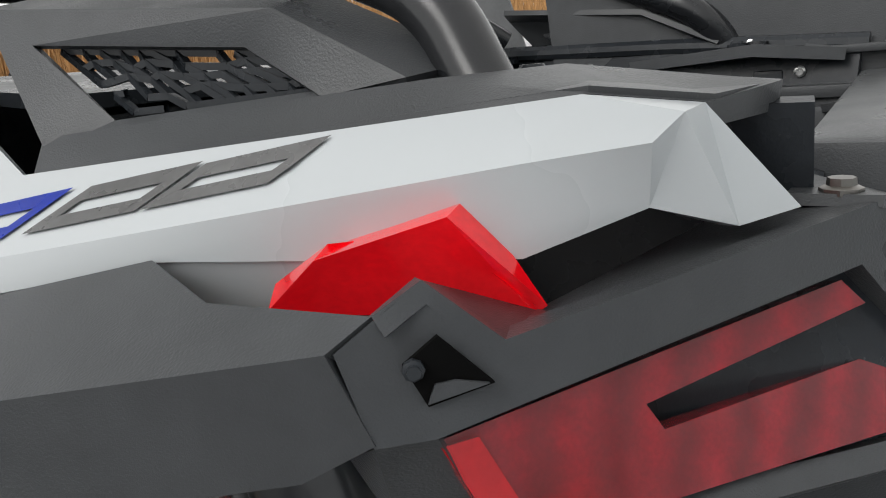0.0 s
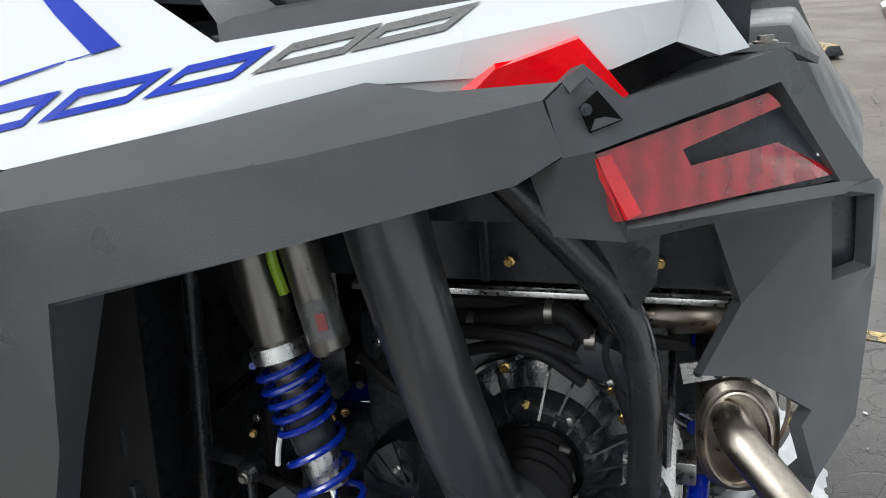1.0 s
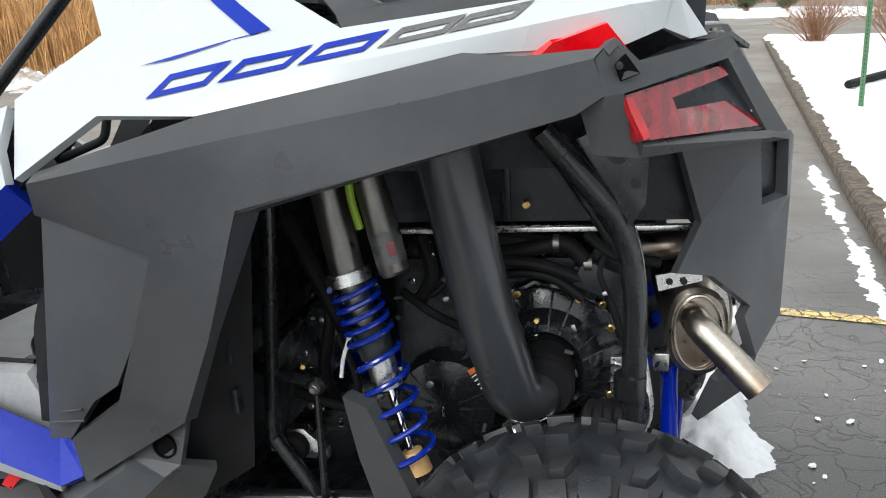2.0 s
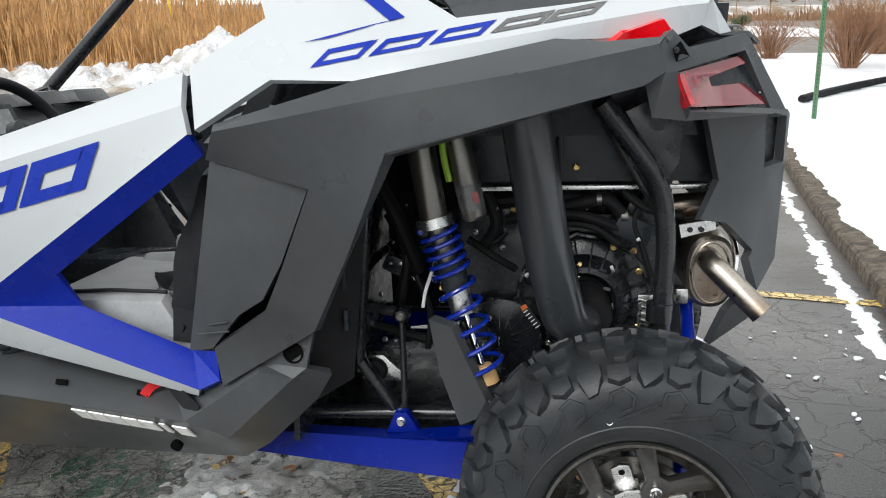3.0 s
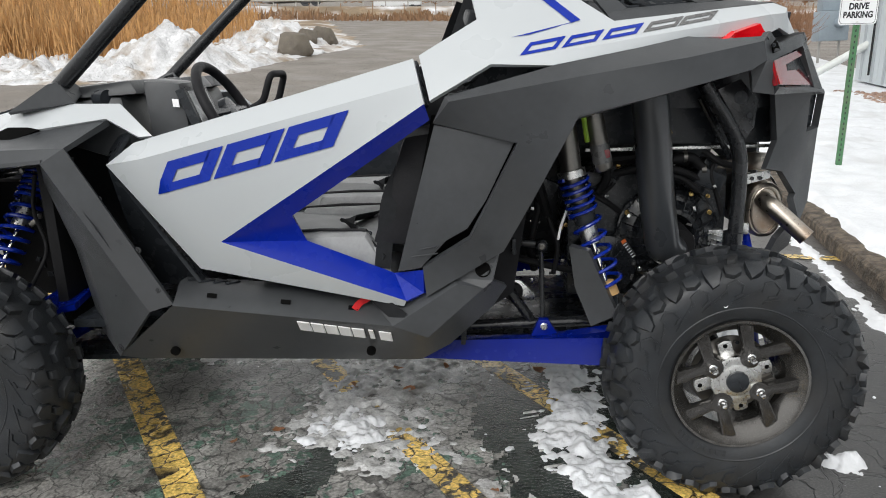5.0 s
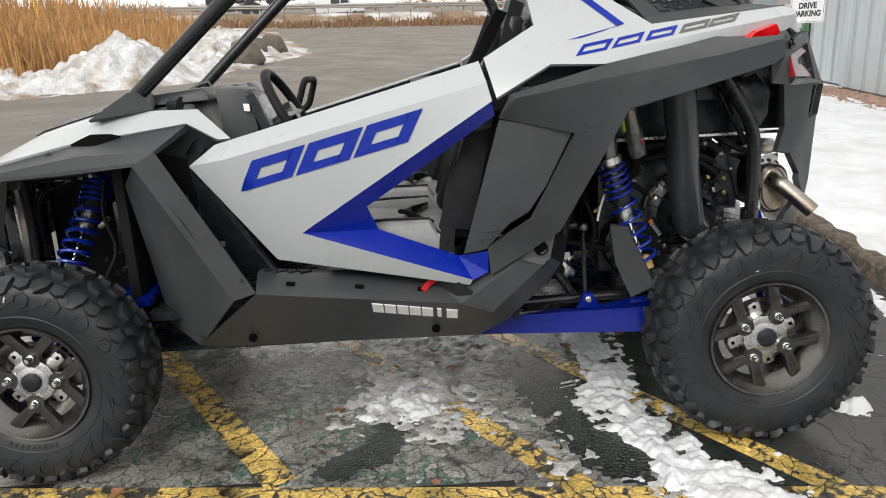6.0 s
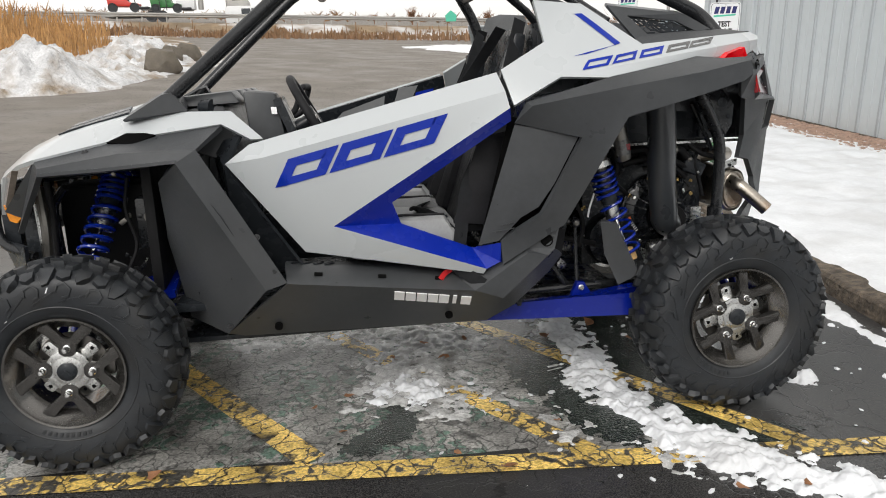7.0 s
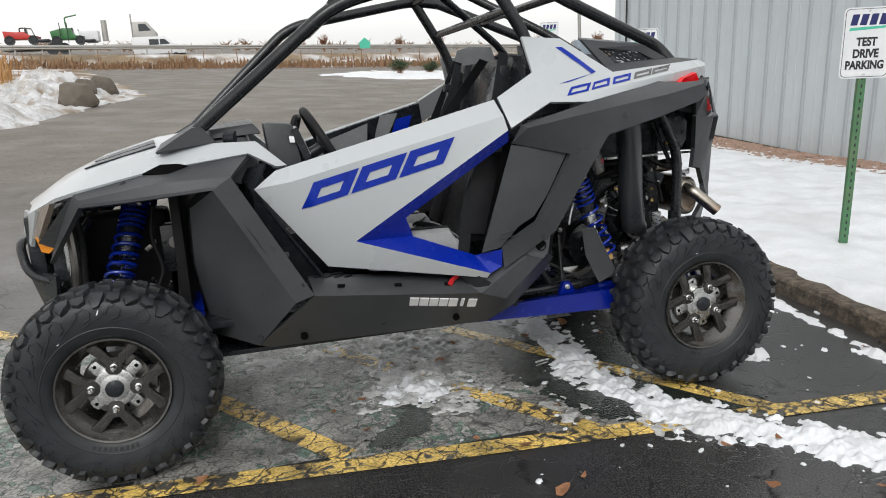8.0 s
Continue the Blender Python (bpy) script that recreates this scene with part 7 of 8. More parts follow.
part("gearbox", lathe([(0.0, 0.0), (0.150, 0.0), (0.160, 0.02), (0.160, 0.2), (0.0, 0.2)], 30, (1.20, -0.22, 0.58), (0, 1, 0)), ALLOY, vehicle, "bare alloy gearbox casting")
part("starter_motor", sweep([(1.040, -0.330, 0.566), (1.055, -0.330, 0.567), (1.150, -0.332, 0.574), (1.152, -0.332, 0.574), (1.212, -0.335, 0.580)], [0.024, 0.034, 0.036, 0.031, 0.031], 22), ALLOY, vehicle, "bright alloy starter motor")
for x, z, s in ((1.215, 0.885, 0.07), (1.255, 0.945, 0.05), (0.93, 0.93, 0.06), (0.70, 0.88, 0.08), (0.62, 0.80, 0.06)):
    part("engine_bracket", box((x, -0.24, z), (s, 0.06, s * 0.8), 0.008, (0, 25, 0)), CASTING, engine)
part("coil_pack", box((1.245, -0.285, 0.905), (0.095, 0.06, 0.060), 0.008, (0, 24, 0)), SATIN, engine, "black electrical box")
for pts, r in (([(0.93, -0.30, 0.93), (1.02, -0.33, 0.955), (1.13, -0.32, 0.945), (1.22, -0.30, 0.90)], 0.013), ([(0.90, -0.26, 0.97), (1.05, -0.27, 0.985), (1.18, -0.27, 0.965)], 0.022),
               ([(0.83, -0.30, 0.88), (0.90, -0.33, 0.84), (0.95, -0.30, 0.80)], 0.010), ([(0.60, -0.33, 1.05), (0.66, -0.35, 0.94), (0.70, -0.32, 0.80)], 0.020),
               ([(0.62, -0.30, 0.95), (0.68, -0.33, 0.85), (0.64, -0.33, 0.70), (0.66, -0.30, 0.60)], 0.014), ([(0.70, -0.36, 0.80), (0.74, -0.37, 0.70), (0.72, -0.36, 0.60)], 0.009),
               ([(1.22, -0.30, 1.0), (1.27, -0.33, 0.96), (1.36, -0.30, 0.94)], 0.011), ([(0.58, -0.35, 0.66), (0.70, -0.36, 0.63), (0.80, -0.33, 0.60)], 0.012),
               ([(0.88, -0.30, 1.00), (0.91, -0.31, 0.92), (0.87, -0.30, 0.86)], 0.016)):
    part("hose", sweep(rounded(pts, 0.05), r, 10), HOSE, engine, "black rubber hose")
part("brake_line", sweep(rounded([(0.775, -0.42, 0.90), (0.765, -0.43, 0.86), (0.735, -0.44, 0.78), (0.728, -0.44, 0.74)], 0.02), 0.0045, 8), DECAL_WHITE, vehicle, "pale brake line")
mount = part("engine_mount", lathe([(0, 0.020), (0.014, 0.020), (0.016, 0.012), (0.030, 0.010), (0.034, 0.0), (0.034, -0.05)], 24, (0.582, -0.395, 0.548), (0, -1, 0)), HOSE, vehicle, "round rubber engine mount")
part("mount_bracket", prism([(0.545, 0.520), (0.565, 0.588), (0.605, 0.588), (0.655, 0.540), (0.655, 0.515)], -0.388, -0.360, 0.004), ALLOY, mount, "bare alloy mount bracket")
part("mount_bolt", bolt_mesh(0.010, 0.012, None, (0.582, -0.414, 0.548)), BRASS, mount)
rnd = random.Random(9)
for k in range(34):
    p = Vector((rnd.uniform(0.58, 1.28), rnd.uniform(-0.33, -0.27), rnd.uniform(0.54, 0.99)))
    part("clip", box(p, (rnd.uniform(0.006, 0.026), 0.006, rnd.uniform(0.004, 0.010)), 0.001, (0, rnd.uniform(0, 180), 0)), rnd.choice((ALLOY, CHROME, CASTING, DECAL_GREY)), engine)
for k in range(26):
    p = Vector((rnd.uniform(0.56, 1.30), rnd.uniform(-0.31, -0.24), rnd.uniform(0.52, 1.0)))
    part("fastener", bolt_mesh(0.0065, 0.008, None, p, (rnd.uniform(-0.4, 0.4), -1, rnd.uniform(-0.3, 0.3))), rnd.choice((BRASS, ALLOY, CASTING)), engine)

# walls behind the wheel: cargo box side, its alloy edge and the firewall
part("box_side", shell([(0.78, -0.300, 1.245), (1.44, -0.285, 1.245), (1.44, -0.285, 1.022), (0.78, -0.300, 1.030)], [(0, 1, 2, 3)], 0.012, (0, -1, 0), 0.003), SATIN, vehicle, "black cargo box side")
for x in (1.065, 1.26):
    part("box_rib", box((x, -0.308, 1.13), (0.016, 0.016, 0.20), 0.004), SATIN, vehicle)
for p in ((1.103, -0.312, 1.064), (1.320, -0.298, 1.064)):
    part("box_bolt", bolt_mesh(0.0075, 0.008, None, p), BRASS, vehicle, "brass-coloured bolt")
part("heat_shield", box((1.14, -0.302, 1.012), (0.62, 0.02, 0.010), 0.002), ALLOY, vehicle, "bright alloy heat shield edge")
part("firewall", shell([(0.50, -0.60, 1.16), (0.50, 0.60, 1.16), (0.42, 0.55, 0.42), (0.42, -0.55, 0.42)], [(0, 1, 2, 3)], 0.015, (1, 0, 0), 0.0), SATIN, vehicle, "black firewall behind the cabin")
part("inner_liner", shell([(0.48, -0.690, 1.13), (0.66, -0.60, 1.13), (0.575, -0.56, 0.60), (0.47, -0.62, 0.55)], [(0, 1, 2, 3)], 0.012, (0.8, -0.6, 0), 0.0), HOSE, vehicle, "black wheel arch liner")
for z in (0.96, 0.86, 0.76):
    part("liner_rib", box((0.578, -0.592, z), (0.012, 0.02, 0.05), 0.003), SATIN, vehicle)
part("skid_plate", box((-0.20, 0, 0.345), (2.35, 0.88, 0.02), 0.004), SATIN, vehicle, "black skid plate")
part("cabin_floor", box((-0.25, 0, 0.50), (1.30, 1.04, 0.03), 0.004), SATIN, vehicle, "black cabin floor")
part("far_wall", box((0.95, 0.30, 0.80), (0.95, 0.03, 0.60), 0.01), SATIN, vehicle)

# muffler and tail pipe
muffler = bmesh.new()
rings = []
for y, k in ((-0.300, 0.86), (-0.292, 0.97), (-0.275, 1.0), (0.20, 1.0), (0.22, 0.9)):
    rings.append([muffler.verts.new((1.436 + 0.060 * k * math.copysign(abs(math.cos(a)) ** 0.8, math.cos(a)), y, 0.793 + 0.096 * k * math.copysign(abs(math.sin(a)) ** 0.8, math.sin(a)))) for a in (2 * math.pi * i / 40 for i in range(40))])
for a, b in zip(rings, rings[1:]):
    for k in range(40):
        muffler.faces.new([a[k], a[(k + 1) % 40], b[(k + 1) % 40], b[k]])
muffler.faces.new(rings[0]), muffler.faces.new(rings[-1])
bmesh.ops.recalc_face_normals(muffler, faces=muffler.faces[:])
muff = part("muffler", muffler, STEEL, vehicle, "heat-tinted oval steel muffler")
part("end_rim", sweep([Vector((1.436 + 0.046 * math.cos(a), -0.302, 0.793 + 0.078 * math.sin(a))) for a in (2 * math.pi * i / 40 for i in range(41))], 0.004, 8), STEEL, muff)
part("tail_pipe", sweep(rounded([(1.424, -0.27, 0.835), (1.428, -0.345, 0.828), (1.535, -0.405, 0.722)], 0.06, 8), 0.0285, 28), STEEL, muff, "bare steel tail pipe")
part("pipe_mouth", sweep([(1.5330, -0.4040, 0.7239), (1.5356, -0.4055, 0.7213)], 0.0255, 24), CASTING, muff, "dark pipe mouth")
part("heat_strap", sweep([Vector((1.452 + 0.070 * math.cos(a), -0.18, 0.793 + 0.108 * math.sin(a))) for a in (math.pi * i / 20 - math.pi / 2 for i in range(21))], 0.008, 6), CHROME, muff, "bright steel strap")
part("upper_pipe", sweep(rounded([(1.30, -0.16, 0.93), (1.42, -0.18, 0.945), (1.50, -0.10, 0.93)], 0.05), 0.032, 18), STEEL, muff)
part("muffler_bracket", shell([(1.352, -0.318, 0.918), (1.440, -0.310, 0.932), (1.440, -0.310, 0.905), (1.358, -0.318, 0.886)], [(0, 1, 2, 3)], 0.006, (0, -1, 0), 0.002), ALLOY, muff, "bare steel bracket")
for x in (1.378, 1.405):
    part("bracket_hole", lathe([(0, 0.001), (0.007, 0.001), (0.007, 0.0)], 12, (x, -0.3175, 0.906), (0, -1, 0)), BLACK, muff)
part("lower_bracket", box((1.365, -0.300, 0.735), (0.03, 0.04, 0.04), 0.004), ALLOY, muff)
part("lower_valance", shell([(1.47, -0.33, 0.70), (1.56, -0.28, 0.78), (1.54, -0.26, 0.66), (1.44, -0.30, 0.60)], [(0, 1, 2, 3)], 0.02, (0.4, -1, 0), 0.005), PLASTIC, vehicle)

# rear frame tubes
for side in (1, -1):
    fr = part("rear_frame_tube", sweep(rounded([(1.150, -0.500 * side, 1.232), (1.296, -0.420 * side, 1.035), (1.312, -0.400 * side, 0.88), (1.296, -0.400 * side, 0.42)], 0.09, 7), 0.0235, 18), BLACK, vehicle, "black painted frame tube")
    part("clamp", sweep([(1.301, -0.400 * side, 0.745), (1.300, -0.400 * side, 0.700)], 0.031, 18), BLACK, fr)
    part("brace_tube", sweep([(1.165, -0.420 * side, 1.180), (1.280, -0.385 * side, 0.985)], 0.010, 10), BLACK, fr)
    part("gusset", prism([(1.205, 1.205), (1.275, 1.235), (1.330, 1.170), (1.325, 1.090), (1.300, 1.050)], -0.452 * side, -0.446 * side, 0.002), BLACK, fr, "black steel gusset")
    part("gusset_hole", lathe([(0, 0.001), (0.020, 0.001), (0.020, 0.0)], 16, (1.278, -0.453 * side, 1.180), (0, -side, 0)), SATIN, fr)
    part("gusset_hole", lathe([(0, 0.001), (0.009, 0.001), (0.009, 0.0)], 14, (1.308, -0.453 * side, 1.125), (0, -side, 0)), SATIN, fr)
    part("side_frame_tube", sweep(rounded([(0.605, -0.420 * side, 1.20), (0.603, -0.420 * side, 1.08), (0.552, -0.420 * side, 0.62), (0.552, -0.42 * side, 0.56)], 0.04), 0.017, 14), BLACK, vehicle, "black painted frame tube")
    part("lower_frame_tube", sweep([(0.30, -0.430 * side, 0.440), (0.95, -0.430 * side, 0.455)], 0.019, 14), BLACK, vehicle, "black painted frame tube")
    part("diagonal_frame_tube", sweep([(0.555, -0.425 * side, 0.585), (0.640, -0.43 * side, 0.460)], 0.017, 14), BLACK, vehicle, "black painted frame tube")
    part("nerf_tube", sweep(rounded([(-0.62, -0.40 * side, 0.40), (-0.95, -0.30 * side, 0.42), (-1.42, -0.25 * side, 0.48)], 0.05), 0.02, 12), BLACK, vehicle, "black painted frame tube")
    for pts in ([(-1.42, -0.22, 0.50), (-1.38, -0.24, 1.02)], [(-1.00, -0.24, 0.50), (-0.98, -0.26, 1.06)], [(-1.40, -0.24, 0.98), (-0.98, -0.26, 1.02)], [(-1.30, -0.30, 0.95), (-1.36, -0.28, 0.88), (-1.36, -0.26, 0.62)]):
        part("front_frame_tube", sweep(rounded([(x, y * side, z) for x, y, z in pts], 0.03), 0.017, 12), BLACK, vehicle, "black painted frame tube")
    part("canister", box((-1.00, -0.30 * side, 0.80), (0.09, 0.09, 0.20), 0.012), BLACK, vehicle, "black box in the front wheel arch")
    part("canister_badge", lathe([(0, 0.002), (0.024, 0.002), (0.025, 0.0)], 20, (-0.990, -0.3462 * side, 0.826), (0, -side, 0)), SHOCK_GREY, vehicle, "grey oval badge")
    part("radiator", box((-1.44, -0.20 * side, 0.76), (0.05, 0.22, 0.34), 0.006), CASTING, vehicle, "radiator edge")
    part("radiator_tube", sweep([(-1.405, -0.31 * side, 0.90), (-1.400, -0.31 * side, 0.60)], 0.014, 10), ALLOY, vehicle, "bare alloy pipe")
# hose black paints in the shade deep in the front wheel bay
part("front_bulkhead", box((-0.965, 0, 0.80), (0.04, 0.90, 0.64), 0.01), HOSE, vehicle, "front bulkhead, blackened for the shade in the wheel bay")
part("front_core", box((-1.22, 0, 0.70), (0.36, 0.22, 0.46), 0.03), HOSE, vehicle)
for k in range(16):
    rnd = random.Random(70 + k)
    p = Vector((rnd.uniform(-1.12, -0.94), rnd.uniform(-0.36, -0.32), rnd.uniform(0.62, 1.0)))
    part("clip", box(p, (rnd.uniform(0.008, 0.03), 0.012, rnd.uniform(0.006, 0.02)), 0.002, (0, rnd.uniform(0, 180), 0)), rnd.choice((ALLOY, BLACK, SHOCK_GREY)), vehicle)
for pts, r in (([(-1.06, -0.34, 0.98), (-1.08, -0.36, 0.86), (-1.04, -0.36, 0.72), (-1.10, -0.40, 0.60)], 0.007), ([(-1.38, -0.33, 0.96), (-1.37, -0.34, 0.80), (-1.39, -0.33, 0.62)], 0.022),
               ([(-1.34, -0.36, 0.98), (-1.33, -0.37, 0.84), (-1.35, -0.35, 0.66)], 0.012), ([(-0.97, -0.34, 1.02), (-0.96, -0.35, 0.90), (-0.98, -0.34, 0.68)], 0.012)):
    part("front_hose", sweep(rounded(pts, 0.05), r, 10), HOSE if r < 0.02 else SHOCK_GREY, vehicle, "hose in the front wheel arch")
half_boot = [Vector((1.222 + 0.010 * k, -0.362 - 0.004 * k, 0.618 + 0.003 * k)) for k in range(9)]
part("shaft_boot", sweep(half_boot, [0.040 + 0.009 * (k % 2) for k in range(9)], 22), HOSE, vehicle, "black ribbed shaft boot")
for pts, r in (([(1.00, -0.29, 0.955), (1.06, -0.30, 0.960), (1.13, -0.30, 0.975), (1.18, -0.30, 0.985), (1.225, -0.30, 0.935)], 0.017), ([(0.84, -0.30, 0.865), (0.90, -0.31, 0.872), (0.93, -0.30, 0.90)], 0.007),
               ([(1.02, -0.30, 0.905), (1.08, -0.31, 0.925), (1.15, -0.31, 0.915), (1.21, -0.30, 0.865)], 0.010), ([(1.27, -0.30, 0.98), (1.24, -0.31, 0.93), (1.27, -0.31, 0.85), (1.29, -0.31, 0.78)], 0.008)):
    part("hose", sweep(rounded(pts, 0.04), r, 12), HOSE, engine, "black rubber hose")
for x, z, w in ((1.035, 0.956, 0.006), (1.16, 0.981, 0.006), (1.222, 0.938, 0.008)):
    part("hose_clamp", sweep([(x - w, -0.30, z), (x + w, -0.30, z)], 0.0185, 16), SHOCK_GREY, engine, "steel hose clamp")
part("gearbox_rib", box((1.29, -0.245, 0.66), (0.05, 0.03, 0.12), 0.006), ALLOY, engine, "bare alloy gearbox rib")
for k in range(5):
    part("gearbox_rib", box((1.30, -0.262, 0.625 + 0.018 * k), (0.055, 0.010, 0.005), 0.001, (0, 18, 0)), ALLOY, engine)
part("liner_sticker", box((0.600, -0.602, 1.050), (0.004, 0.020, 0.034), 0.0, (0, 8, -35)), DECAL_WHITE, vehicle, "small white sticker")


# ---- roll cage ----
R_TUBE = 0.0255
for side in (1, -1):
    def c(*p):
        return [(x, y * side, z) for x, y, z in p]
    part("cage_front_tube", sweep(rounded(c((-0.865, -0.478, 1.255) if side > 0 else (-0.915, -0.490, 1.262), (-0.290, -0.600, 1.712) if side > 0 else (-0.392, -0.550, 1.742), (0.300, -0.585, 1.862), (0.50, -0.57, 1.83)), 0.10, 6), R_TUBE, 18), BLACK, vehicle, "black roll cage tube")
    boot = part("pillar_boot", shell(c((-1.000, -0.515, 1.203), (-0.780, -0.512, 1.228), (-0.826, -0.512, 1.292), (-0.862, -0.510, 1.285), (-0.790, -0.430, 1.262), (-0.822, -0.462, 1.306), (-0.985, -0.42, 1.232), (-0.860, -0.455, 1.298)),
                                     [(0, 1, 2, 3), (1, 4, 5, 2), (6, 0, 3, 7), (3, 2, 5, 7)], 0.010, (0, -1 * side, 0.2), 0.008), PLASTIC, vehicle, "dark plastic pillar boot")
    boot.location.x += -0.04 if side < 0 else 0.0
    part("cage_rear_tube", sweep(rounded(c((0.300, -0.585, 1.862), (0.480, -0.600, 1.567), (0.520, -0.600, 1.40)), 0.08, 5), R_TUBE, 18), BLACK, vehicle, "black roll cage tube")
    part("cage_stay", sweep(rounded(c((0.420, -0.560, 1.845), (0.690, -0.500, 1.725), (1.165, -0.455, 1.520), (1.225, -0.490, 1.435)), 0.10, 8), R_TUBE, 20), BLACK, vehicle, "black roll cage stay")
    part("cage_brace", sweep(c((0.30, -0.10, 1.845), (0.68, -0.33, 1.60), (0.80, -0.42, 1.50)), 0.019, 14), BLACK, vehicle, "black roll cage brace")
for x, y, z in ((-0.290, 0.600, 1.712), (0.300, 0.585, 1.862)):
    part("cage_cross_tube", sweep([(x, -y, z), (x, y, z)], R_TUBE, 16), BLACK, vehicle, "black roll cage cross tube")
part("cage_cross_tube", sweep([(0.42, -0.585, 1.68), (0.42, 0.585, 1.68)], 0.019, 14), BLACK, vehicle, "black roll cage cross tube")
part("cage_cross_tube", sweep([(0.66, -0.50, 1.735), (0.66, 0.50, 1.735)], 0.019, 14), BLACK, vehicle, "black roll cage cross tube")
# upper inner side of the far quarter panel
part("far_net_panel", shell([(0.47, 0.58, 1.40), (0.535, 0.58, 1.592), (0.606, 0.58, 1.611), (0.733, 0.575, 1.603), (0.80, 0.57, 1.40)], [(0, 1, 2, 3, 4)], 0.006, (0, -1, 0), 0.0), mat("dusty_panel", (0.16, 0.165, 0.17), 0.5, vary=0.1), vehicle, "grey side panel")


# ---- seats, belts, dashboard, steering ----
def pad(points_a, points_b, bevel=0.025):
    return block([Vector(p) for p in points_a], [Vector(p) for p in points_b], bevel)


def seat(y):
    root = part("seat", pad([(-0.24, y - 0.24, 0.66), (0.22, y - 0.25, 0.62), (0.22, y + 0.25, 0.62), (-0.24, y + 0.24, 0.66)],
                            [(-0.24, y - 0.22, 0.795), (0.18, y - 0.24, 0.765), (0.18, y + 0.24, 0.765), (-0.24, y + 0.22, 0.795)]), SEAT_GREY, vehicle, "grey and black vinyl bucket seat")
    for s in (-1, 1):
        part("thigh_bolster", pad([(-0.20, y + s * 0.16, 0.745), (0.18, y + s * 0.17, 0.72), (0.18, y + s * 0.25, 0.70), (-0.20, y + s * 0.24, 0.73)],
                                  [(-0.17, y + s * 0.18, 0.812), (0.12, y + s * 0.19, 0.818), (0.12, y + s * 0.24, 0.800), (-0.17, y + s * 0.23, 0.798)], 0.018), SEAT_GREY, root)
        part("piping", sweep([(-0.19, y + s * 0.20, 0.806), (-0.03, y + s * 0.205, 0.815), (0.12, y + s * 0.21, 0.812)], 0.005, 8), SEAT_BLACK, root, "black piping")
        part("back_bolster", pad([(0.16, y + s * 0.17, 0.76), (0.30, y + s * 0.17, 0.76), (0.34, y + s * 0.255, 0.76), (0.14, y + s * 0.255, 0.78)],
                                 [(0.27, y + s * 0.15, 1.14), (0.38, y + s * 0.15, 1.14), (0.39, y + s * 0.23, 1.12), (0.25, y + s * 0.235, 1.10)], 0.02), SEAT_BLACK, root, "black side bolster")
    part("backrest", pad([(0.18, y - 0.20, 0.73), (0.32, y - 0.20, 0.73), (0.32, y + 0.20, 0.73), (0.18, y + 0.20, 0.73)],
                         [(0.325, y - 0.15, 1.21), (0.42, y - 0.15, 1.21), (0.42, y + 0.15, 1.21), (0.325, y + 0.15, 1.21)]), SEAT_BLACK, root, "black vinyl backrest")
    part("headrest", pad([(0.365, y - 0.075, 1.24), (0.44, y - 0.075, 1.24), (0.44, y + 0.075, 1.24), (0.365, y + 0.075, 1.24)],
                         [(0.44, y - 0.05, 1.475), (0.485, y - 0.05, 1.465), (0.485, y + 0.05, 1.465), (0.44, y + 0.05, 1.475)], 0.014), SATIN, root, "black headrest")
    part("seat_insert", pad([(-0.20, y - 0.13, 0.772), (0.14, y - 0.14, 0.745), (0.14, y + 0.14, 0.745), (-0.20, y + 0.13, 0.772)],
                            [(-0.19, y - 0.12, 0.786), (0.13, y - 0.13, 0.760), (0.13, y + 0.13, 0.760), (-0.19, y + 0.12, 0.786)], 0.006), SEAT_GREY, root)
    return root


seat(-0.35)
seat(0.35)


def strap(points, width, material, name, label, parent=vehicle):
    """A flat web along a path, broad side to the side of the vehicle."""
    pts = rounded(points, 0.05, 4)
    bm = bmesh.new()
    rows = []
    for i, p in enumerate(pts):
        d = (pts[min(i + 1, len(pts) - 1)] - pts[max(i - 1, 0)]).normalized()
        w = d.cross(Vector((0, 1, 0.35))).normalized() * width / 2
        n = w.cross(d).normalized() * 0.0015
        rows.append([bm.verts.new(q) for q in (p - w + n, p + w + n, p + w - n, p - w - n)])
    for a, b in zip(rows, rows[1:]):
        for k in range(4):
            bm.faces.new([a[k], a[(k + 1) % 4], b[(k + 1) % 4], b[k]])
    bm.faces.new(rows[0]), bm.faces.new(rows[-1])
    bmesh.ops.recalc_face_normals(bm, faces=bm.faces[:])
    return part(name, bm, material, parent, label)


for y in (-1, 1):
    strap([(0.47, 0.36 * y, 1.52), (0.36, 0.50 * y, 1.22), (0.20, 0.60 * y, 0.92), (0.17, 0.60 * y, 0.70)], 0.05, WEB, "seat_belt", "black seat belt webbing")
    strap([(0.17, 0.60 * y, 0.72), (0.08, 0.52 * y, 0.80), (0.02, 0.40 * y, 0.81), (0.10, 0.15 * y, 0.78)], 0.05, WEB, "lap_belt", "black seat belt webbing")
    part("belt_buckle", box((0.10, 0.545 * y, 0.775), (0.05, 0.02, 0.075), 0.006, (0, 20, 0)), SATIN, vehicle, "black belt buckle")
strap([(0.16, -0.63, 0.63), (0.10, -0.655, 0.605), (0.085, -0.66, 0.585)], 0.022, FABRIC_RED, "red_strap", "red door strap")
strap([(0.13, -0.64, 0.64), (0.20, -0.685, 0.59), (0.24, -0.70, 0.565)], 0.05, WEB, "door_net_strap", "grey webbing strap")

